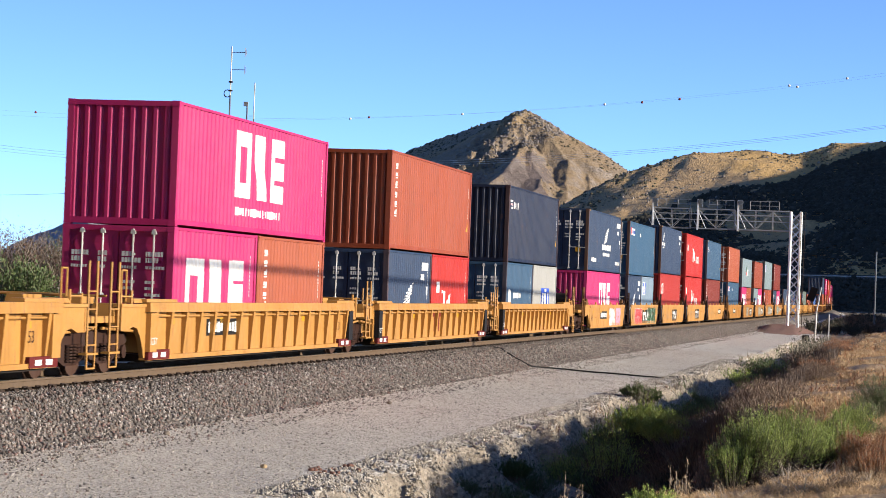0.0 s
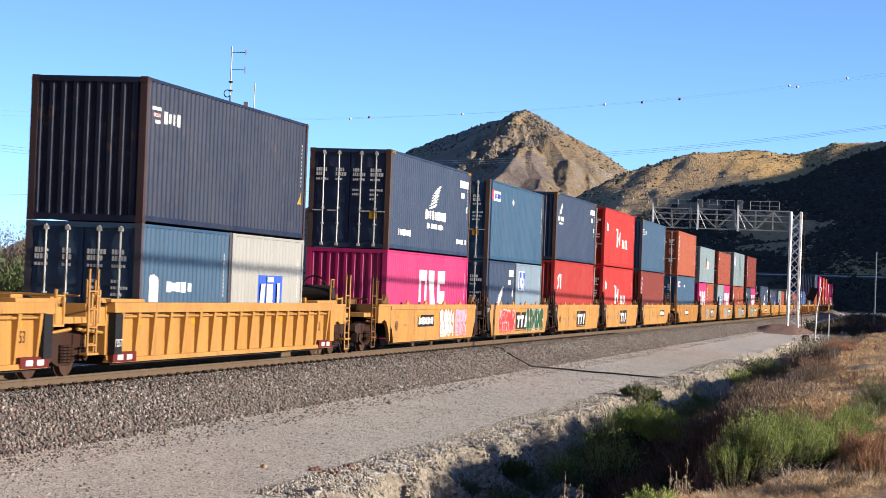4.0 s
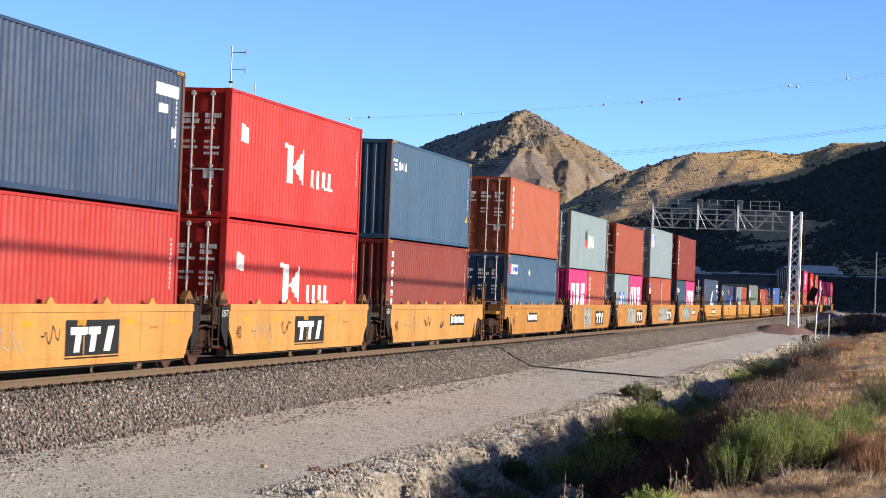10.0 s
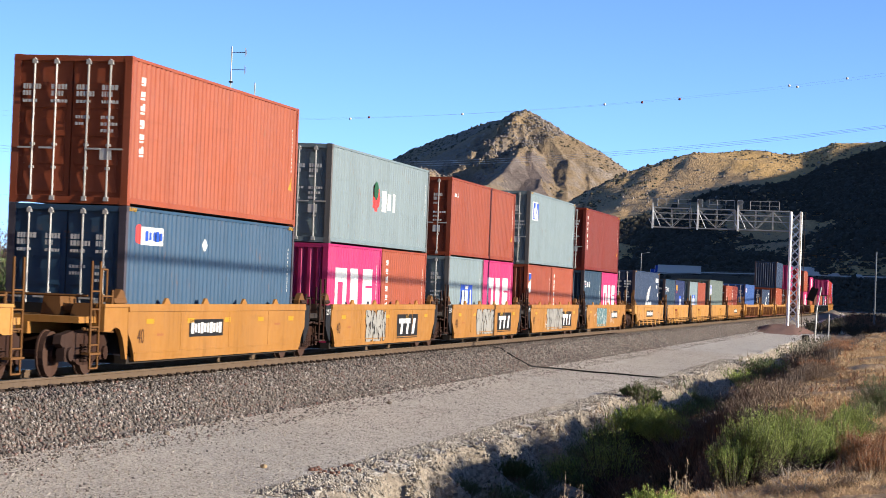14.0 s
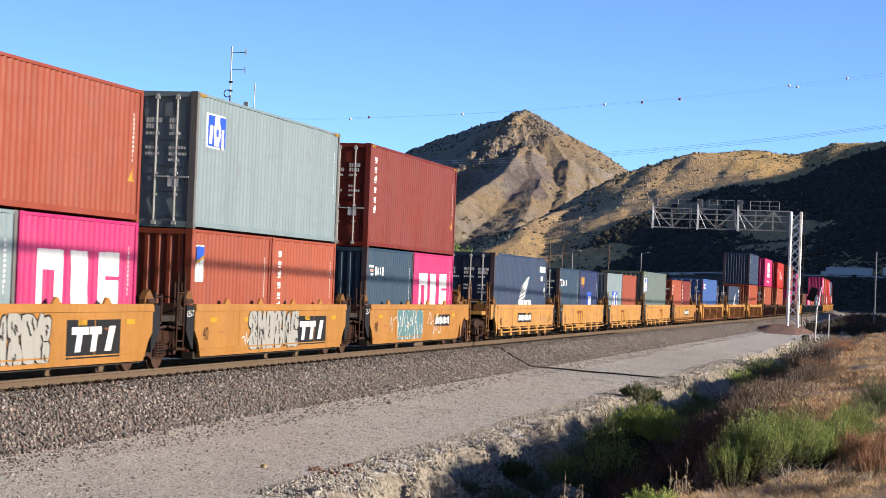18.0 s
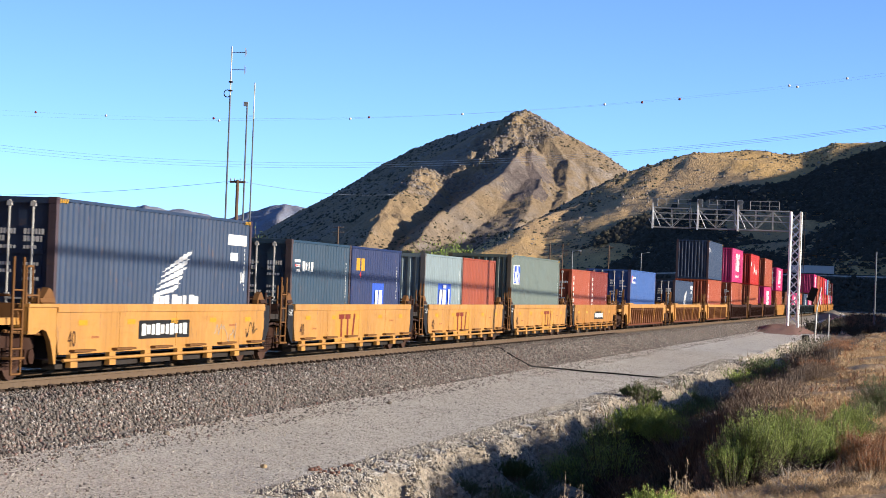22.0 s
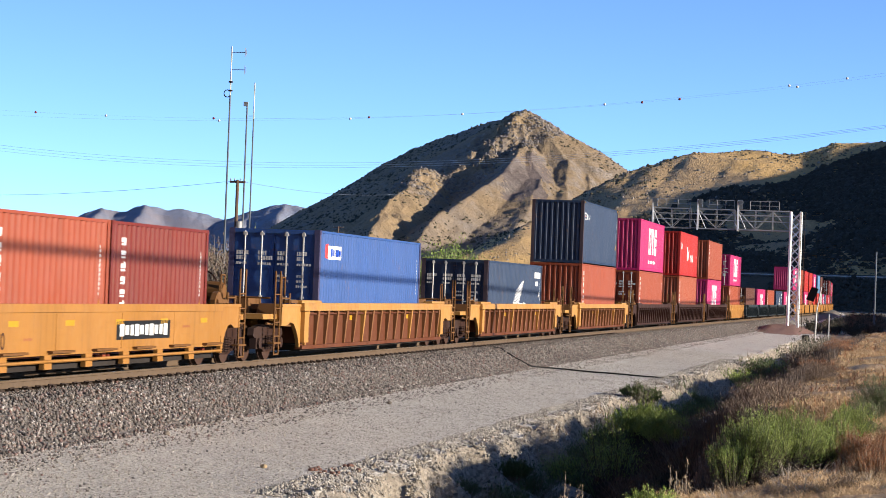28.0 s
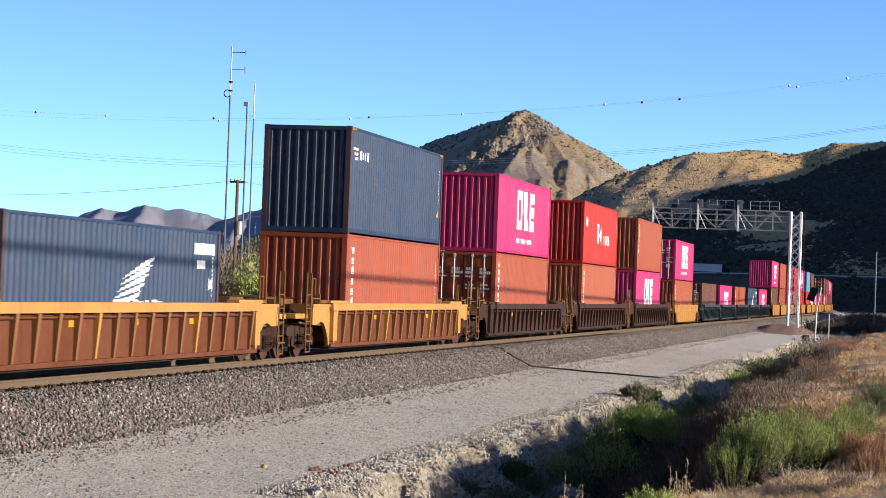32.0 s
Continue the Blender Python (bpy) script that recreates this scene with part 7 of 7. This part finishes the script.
# ---- signal bridge over the track ----
def signal_bridge():
    o = tagged(new("signal_bridge"), "silver lattice cantilever signal bridge over the track", "signal bridge")
    y0, y1 = 199.4, 200.6
    for x in (5.52, 6.38):
        for y in (y0, y1):
            part("leg", Shape().rod((x, y, -1.2), (x, y, 9.65), 0.105, 10).mesh("leg"), silver, o, "silver upright leg")
    n = 13
    for y in (y0, y1):
        for i in range(n):
            za, zb = 0.0 + 9.5 * i / n, 0.0 + 9.5 * (i + 1) / n
            for p, q in (((5.6, za), (6.3, zb)), ((6.3, za), (5.6, zb))):
                part("lacing_bar", Shape().rod((p[0], y, p[1]), (q[0], y, q[1]), 0.034, 5).mesh("lacing_bar"), silver, o)
    for y in (y0, y1):
        for x0, x1 in ((-6.5, -3.25), (-2.55, 0.65), (0.95, 5.45)):
            for z in (7.92, 9.66):
                part("chord", Shape().box(x0, x1, y - 0.035, y + 0.035, z - 0.028, z + 0.028).mesh("chord"), dull_silver, o)
            k = 2 if x1 - x0 < 4 else 3
            step = (x1 - x0) / k
            for i in range(k + 1):
                x = x0 + step * i
                part("upright", Shape().box(x - 0.024, x + 0.024, y - 0.024, y + 0.024, 7.95, 9.62).mesh("upright"), dull_silver, o)
                if i < k:
                    a, b = ((7.97, 9.6) if i % 2 else (9.6, 7.97))
                    part("brace", Shape().rod((x, y, a), (x + step, y, b), 0.02, 5).mesh("brace"), dull_silver, o)
        part("dark_chord", Shape().box(-6.5, 5.5, y - 0.03, y + 0.03, 8.7, 8.74).box(-6.5, 5.5, y - 0.03, y + 0.03, 9.2, 9.24).mesh("dark_chord"), dull_silver, o)
    part("walkway", Shape().box(-6.6, 5.5, y0 + 0.06, y1 - 0.06, 7.96, 8.0).mesh("walkway"), dull_silver, o, "grated walkway")
    for x0, x1 in ((-6.45, -3.2), (-1.6, 0.6), (2.0, 4.5)):
        rail = part("handrail", Shape().rod((x0, y0, 10.45), (x1, y0, 10.45), 0.02, 5).rod((x0, y0, 10.05), (x1, y0, 10.05), 0.016, 5).mesh("handrail"), dull_silver, o)
        for i in range(4):
            x = x0 + (x1 - x0) * i / 3
            part("post", Shape().rod((x, y0, 9.7), (x, y0, 10.45), 0.02, 5).mesh("post"), dull_silver, rail)
    for x in (-6.5, -2.55, 0.95):
        mast = part("signal_mast", Shape().box(x - 0.07, x + 0.07, y0 - 0.12, y0 + 0.06, 7.8, 10.5).mesh("signal_mast"), silver, o, "white signal mast")
        part("signal_head", Shape().rod((x + 0.2, y0 - 0.3, 10.3), (x + 0.2, y0 + 0.15, 10.3), 0.22, 14).box(x + 0.02, x + 0.4, y0 - 0.1, y0 + 0.3, 9.75, 10.12, 0.04).rod((x + 0.2, y0 + 0.1, 10.3), (x + 0.2, y0 + 0.45, 10.34), 0.18, 12, 0.2).mesh("signal_head"), mast_grey, mast, "grey round signal head seen from behind")
        part("strut", Shape().rod((x, y0, 8.0), (x - 0.35, y0, 8.7), 0.03, 5).rod((x + 0.1, y0, 9.3), (x + 0.7, y0, 8.0), 0.03, 5).mesh("strut"), silver, mast)
    ladder = part("ladder", Shape().rod((6.75, y0, -0.9), (6.75, y0, 9.6), 0.025, 5).rod((6.45, y0 - 0.2, -0.9), (6.45, y0 - 0.2, 9.6), 0.025, 5).mesh("ladder"), clip_iron, o, "dark climbing ladder")
    for i in range(24):
        part("rung", Shape().rod((6.75, y0, -0.5 + 0.42 * i), (6.45, y0 - 0.2, -0.5 + 0.42 * i), 0.012, 4).mesh("rung"), clip_iron, ladder)


signal_bridge()


def plain_pole(name, x, y, base, top, r, mat, label, arms=(), category="pole"):
    o = tagged(new(name), label, category)
    o.location = (x, y, 0)
    part("shaft", Shape().rod((0, 0, base), (0, 0, top), r, 8, r * 0.8).mesh("shaft"), mat, o)
    for z, w in arms:
        arm = part("crossarm", Shape().box(-w / 2, w / 2, -0.06, 0.06, z - 0.07, z + 0.07).mesh("crossarm"), mat, o)
        for k in (-0.45, -0.2, 0.2, 0.45):
            part("insulator", Shape().rod((k * w, 0, z + 0.07), (k * w, 0, z + 0.24), 0.045, 6).mesh("insulator"), dull_silver, arm)
    return o


# three slim radio masts and the service pole behind the line
m1 = plain_pole("radio_mast", -30.35, 150, -1.0, 14.6, 0.075, mast_grey, "tall slim grey radio mast with two side antennas", category="mast")
part("antenna", Shape().rod((0, 0, 14.6), (0, 0, 17.95), 0.05, 6).mesh("antenna"), mark_white, m1, "white whip antenna")
for z in (17.55, 16.35):
    arm = part("antenna_arm", Shape().rod((0, 0, z), (1.0, 0, z), 0.025, 5).mesh("antenna_arm"), clip_iron, m1)
    part("dipole", Shape().rod((0.97, 0, z - 0.3), (0.97, 0, z + 0.32), 0.022, 5).rod((1.05, 0, z - 0.18), (1.05, 0, z + 0.2), 0.02, 5).mesh("dipole"), dull_silver, arm)
for z in (15.5, 14.9):
    part("clamp", Shape().box(-0.12, 0.12, -0.12, 0.12, z - 0.05, z + 0.05).mesh("clamp"), clip_iron, m1)
loop = [(-0.2 + 0.25 * math.cos(a / 6 * math.pi), 0, 14.7 + 0.25 * math.sin(a / 6 * math.pi)) for a in range(13)]
part("cable_loop", Shape().tube(loop, 0.03, 5).mesh("cable_loop"), cable_black, m1)
m2 = plain_pole("radio_mast", -29.1, 150, -1.0, 14.1, 0.07, mast_grey, "slim grey radio mast", category="mast")
part("small_antenna", Shape().box(-0.25, 0.06, -0.06, 0.06, 13.85, 14.15).mesh("small_antenna"), dull_silver, m2)
m3 = plain_pole("radio_mast", -28.7, 150.3, -1.0, 13.0, 0.06, mast_grey, "slim grey radio mast with a white whip", category="mast")
part("whip", Shape().rod((0, 0, 13.0), (0, 0, 15.5), 0.045, 6).mesh("whip"), mark_white, m3)
part("side_arm", Shape().rod((0, 0, 13.2), (-0.35, 0, 13.2), 0.02, 5).mesh("side_arm"), dull_silver, m3)
svc = plain_pole("utility_pole", -29.45, 149.6, -1.0, 8.75, 0.14, pole_wood, "dark wooden utility pole with a short crossarm", ((8.6, 1.1),))
part("transformer", Shape().rod((0.25, -0.1, 5.0), (0.25, -0.1, 5.9), 0.22, 10).mesh("transformer"), dull_silver, svc)
plain_pole("utility_pole", 12.45, 230, -1.2, 7.1, 0.1, mast_grey, "grey bare pole beside the line")
plain_pole("utility_pole", -137.6, 600, -1, 17.6, 0.22, pole_wood, "distant wooden power pole with crossarms", ((17.2, 3.0), (15.8, 3.0)))
for x in (-95.0, -91.0, -76.5):
    plain_pole("utility_pole", x, 700, -1, 16.9, 0.2, pole_wood, "distant wooden power pole with crossarms", ((16.3, 3.6), (14.9, 3.6), (13.6, 3.0)))
for x, y in ((-54.6, 600), (-73.0, 600)):
    lamp = plain_pole("street_lamp", x, y, -1, 13.0, 0.09, dull_silver, "distant grey street lamp", category="street lamp")
    part("lamp_arm", Shape().rod((0, 0, 12.9), (1.7, 0, 13.2), 0.06, 5).box(1.5, 2.3, -0.15, 0.15, 13.1, 13.3, 0.03).mesh("lamp_arm"), dull_silver, lamp)

# solar panel and cabinet by the signal bridge
panel = tagged(new("solar_panel"), "dark solar panel on a leaning silver post", "solar panel")
part("panel", Shape().add([(8.4, 170.3, 2.05), (8.95, 170.2, 1.9), (9.3, 170.0, 2.85), (8.8, 170.1, 3.0), (8.4, 170.36, 2.03), (8.95, 170.26, 1.88), (9.3, 170.06, 2.83), (8.8, 170.16, 2.98)], [(0, 1, 2, 3), (7, 6, 5, 4), (0, 4, 5, 1), (1, 5, 6, 2), (2, 6, 7, 3), (3, 7, 4, 0)]).mesh("panel"), black_paint, panel)
part("post", Shape().rod((9.15, 170.2, -1.0), (9.2, 170.2, 1.2), 0.06, 6).rod((9.2, 170.2, 1.2), (9.5, 170.2, 3.0), 0.05, 6).mesh("post"), galv, panel)
cab = tagged(new("equipment_box"), "small dark equipment box on the ground", "box")
part("body", Shape().box(8.2, 8.75, 169.6, 170.2, -1.05, -0.6, 0.02).mesh("body"), black_paint, cab)
part("lid", Shape().box(8.15, 8.8, 169.55, 170.25, -0.6, -0.54, 0.01).mesh("lid"), galv, cab)
plain_pole("marker_post", 10.1, 171, -1.2, 1.0, 0.05, galv, "short thin grey marker post")

# ---- cables ----
ball_red = paint("dull_red_ball_paint", (0.16, 0.022, 0.02), 0.5, 0.2, 0.2, 0.0)


def sweep(pts, r, n=5):
    """One unbroken round wire along pts."""
    s = Shape()
    verts = []
    for i, p in enumerate(pts):
        d = (Vector(pts[min(i + 1, len(pts) - 1)]) - Vector(pts[max(i - 1, 0)])).normalized()
        side = d.cross(Vector((0, 0, 1))).normalized()
        up = side.cross(d)
        verts += [Vector(p) + r * (math.cos(6.2832 * k / n) * side + math.sin(6.2832 * k / n) * up) for k in range(n)]
    s.add(verts, [(i * n + k, i * n + (k + 1) % n, (i + 1) * n + (k + 1) % n, (i + 1) * n + k) for i in range(len(pts) - 1) for k in range(n)])
    return s.mesh("wire")


def cable(name, a, b, sag, r, label, n=28, balls=(), mat=None):
    """A hanging cable from a to b; balls: share along it, red or white."""
    a, b = Vector(a), Vector(b)
    pts = [a.lerp(b, i / n) - Vector((0, 0, 4 * sag * (i / n) * (1 - i / n))) for i in range(n + 1)]
    o = tagged(new(name), label, "cable")
    part("wire", sweep(pts, r), mat or dull_silver, o)
    for k, red in balls:
        p = a.lerp(b, k) - Vector((0, 0, 4 * sag * k * (1 - k)))
        bm = bmesh.new()
        bmesh.ops.create_icosphere(bm, subdivisions=2, radius=0.3, matrix=Matrix.Translation(p))
        me = bpy.data.meshes.new("marker_ball")
        bm.to_mesh(me)
        bm.free()
        me.materials.append(None)
        me.shade_smooth()
        part("marker_ball", me, ball_red if red else mark_white, o, "red marker ball" if red else "white marker ball")
    return o


for i in range(3):
    cable("power_line", (-250, 605 + 2 * i, 38.6 - 0.8 * i), (30, 440 + 2 * i, 39.05 - 0.05 * i), 8.0, 0.024, "thin grey power line across the valley", mat=silver)
B1 = [(-194.1, 1), (-176.0, 0), (-148.9, 1), (-110.7, 1), (-46.3, 1), (-37.7, 1), (-11.1, 0)]
B2 = [(-141.2, 0), (-110.2, 0), (-84.3, 0), (-52.2, 0), (-11.8, 0), (0.6, 0)]
cable("marker_line", (-300, 520, 49.2), (60, 520, 62.5), 14.9, 0.011, "thin power line strung with red and white marker balls", 40, [((x + 300) / 360, r) for x, r in B1])
cable("marker_line", (-300, 500, 46.4), (60, 500, 61.3), 14.9, 0.011, "thin power line strung with white marker balls", 40, [((x + 300) / 360, r) for x, r in B2])
cable("service_wire", (-70, 185, 8.4), (-29.5, 149.6, 8.7), 0.5, 0.012, "thin service wire to the pole", mat=mast_grey)
cable("service_wire", (-29.5, 149.6, 8.7), (-36, 230, 11.5), 0.5, 0.012, "thin service wire to the pole", mat=mast_grey)

# the lineside pole and wires whose shade falls over the train
line_pole = plain_pole("utility_pole", 24.0, 77.8, 0, 12.4, 0.17, pole_wood, "tall wooden lineside pole with a crossarm", ((11.8, 1.6),))
for y0, z0, y1, z1, sag in ((-60, 9.6, 77.8, 7.9, 0.2), (77.8, 7.9, 220, 7.9, 0.45)):
    cable("lineside_cable", (24.0, y0, z0), (24.0, y1, z1), sag, 0.07, "thick black lineside cable bundle")

# ---- black cable laid over the ballast and the road ----
def laid_cable(pts):
    """A cable that lies on the ground along the given line."""
    line = []
    for (x0, y0), (x1, y1) in zip(pts, pts[1:]):
        line += [(x0 + (x1 - x0) * k / 6, y0 + (y1 - y0) * k / 6) for k in range(6)]
    line.append(pts[-1])
    o = tagged(new("ground_cable"), "black cable laid over the ballast and gravel", "cable")
    part("sheath", sweep([Vector((x, y, float(ground_z(x, y)) + 0.03)) for x, y in line], 0.03, 6), cable_black, o)


laid_cable([(0.95, 82.2), (1.79, 79.3), (2.15, 79.1), (2.51, 78.9), (2.99, 78.85), (4.09, 80.2), (5.3, 80.2), (6.5, 80.2), (7.62, 80.3)])
laid_cable([(7.54, 83.0), (7.8, 82.7), (8.3, 80.5), (8.5, 79.0)])

# ---- small things on the service road ----
def pebble(x, y, r, mat, label):
    bm = bmesh.new()
    bmesh.ops.create_icosphere(bm, subdivisions=2, radius=r)
    for v in bm.verts:
        v.co *= 1 + 0.18 * noise.noise(v.co * (2.5 / r) + Vector((x, y, 0)))
        v.co.z *= 0.75
    me = bpy.data.meshes.new("stone")
    bm.to_mesh(me)
    bm.free()
    me.materials.append(mat)
    o = new("stone", me)
    o.location = (x, y, float(ground_z(x, y)) + r * 0.45)
    return tagged(o, label, "stone")


tan_stone = earth("tan_stone", (0.26, 0.19, 0.1), (0.2, 0.145, 0.08), (0.33, 0.25, 0.15), 8, 0.3, 0.005)
pebble(6.47, 33.65, 0.055, tan_stone, "round tan stone on the gravel road")
for i in range(26):
    a, r = random.random() * 6.28, random.random() ** 0.5
    pebble(7.4 + 0.35 * r * math.cos(a), 34.5 + 0.9 * r * math.sin(a), 0.02 + 0.03 * random.random(), red_soil, "broken dull red stone on the gravel road")
for x, y in ((3.6, 37.5), (4.2, 52.0), (3.3, 61.0), (7.6, 80.0)):
    pebble(x, y, 0.06, concrete, "pale stone on the gravel road")

# ---- highway traffic ----
def lorry(words, cab_mat, turn):
    o = tagged(new("lorry"), words, "lorry", "lorries on the highway")
    k = 1 if turn > 0 else -1
    part("trailer", Shape().box(-8.0, 8.0, -1.25, 1.25, 1.15, 4.0, 0.03).mesh("trailer"), mark_white, o, "white box trailer")
    cab = part("cab", Shape().box(k * 8.6 - 0.6, k * 8.6 + 0.6, -1.2, 1.2, 1.0, 3.7, 0.12).box(k * 10.0 - 1.0, k * 10.0 + 1.0, -1.1, 1.1, 0.9, 2.3, 0.15).mesh("cab"), cab_mat, o)
    part("windscreen", Shape().box(k * 9.24 - 0.03, k * 9.24 + 0.03, -1.0, 1.0, 2.4, 3.3).mesh("windscreen"), black_paint, cab)
    for x in (-7.0 * k, -5.8 * k, 6.6 * k, 7.8 * k, 10.2 * k):
        part("wheel", Shape().rod((x, -1.25, 0.5), (x, 1.25, 0.5), 0.5, 12).mesh("wheel"), under_dark, o)
    return o


def car_small(words, mat):
    o = tagged(new("car"), words, "car", "cars on the highway")
    part("body", Shape().slab([(-2.2, 0.35), (-2.2, 0.9), (-1.2, 1.0), (-0.6, 1.45), (1.2, 1.45), (1.9, 0.95), (2.2, 0.85), (2.2, 0.35)], -0.9, 0.9).mesh("body"), mat, o)
    for yy in (-1.35, 1.35):
        part("wheel", Shape().rod((-0.92, yy, 0.33), (0.92, yy, 0.33), 0.33, 10).mesh("wheel"), under_dark, o)
    return o


TRUCK_ROWS = []
for words, mat, x0, t0, v in (("white trailer lorry driving on the highway", mark_white, -47.9, 8, 13.8), ("white trailer lorry driving on the highway", mark_blue, 0.4, 8, -11.8), ("white trailer lorry driving on the highway", mark_white, -2.7, 16.5, 10.5),
                              ("white box lorry driving on the highway", mark_white, -6.8, 18, -12.5), ("white box lorry driving on the highway", mark_red, -3.5, 21, -17.4), ("white trailer lorry with a dark cab on the highway", mark_black, -61.8, 32, 13.5), ("white trailer lorry driving on the highway", mark_white, -47.0, 12, -11.8)):
    lane_y = 851.0 if v > 0 else 859.0
    L = lorry(words, mat, v)
    TRUCK_ROWS.append((L, [(t, pose(x0 + v * (t - t0), lane_y, road_z(x0 + v * (t - t0)) + 0.02)) for t in (0, 8, 16, 24, 32)]))
for words, mat, x0, t0, v in (("white car driving on the highway", mark_white, -60, 10, 14.0), ("silver car driving on the highway", galv, -45, 10.3, 14.5), ("white car driving on the highway", mark_white, -20, 14, -13.0), ("silver car driving on the highway", galv, -6, 13.5, -13.5)):
    lane_y = 853.0 if v > 0 else 857.0
    c = car_small(words, mat)
    TRUCK_ROWS.append((c, [(t, pose(x0 + v * (t - t0), lane_y, road_z(x0 + v * (t - t0)) + 0.02, 0, 0, -90)) for t in (0, 8, 16, 24, 32)]))


# ---- what moves ----
def gone(t):
    """How far the train has run by t seconds."""
    return 10.235 * t + 0.014 * t * t


def motions():
    for thing, u, z in RIDERS:
        step = 4.0 if u < BEND else 2.0
        rows = [(step * i, on_track(u - gone(step * i), z)) for i in range(int(32 / step) + 1)]
        walk(thing, rows)
    for thing, rows in TRUCK_ROWS:
        walk(thing, rows)


motions()
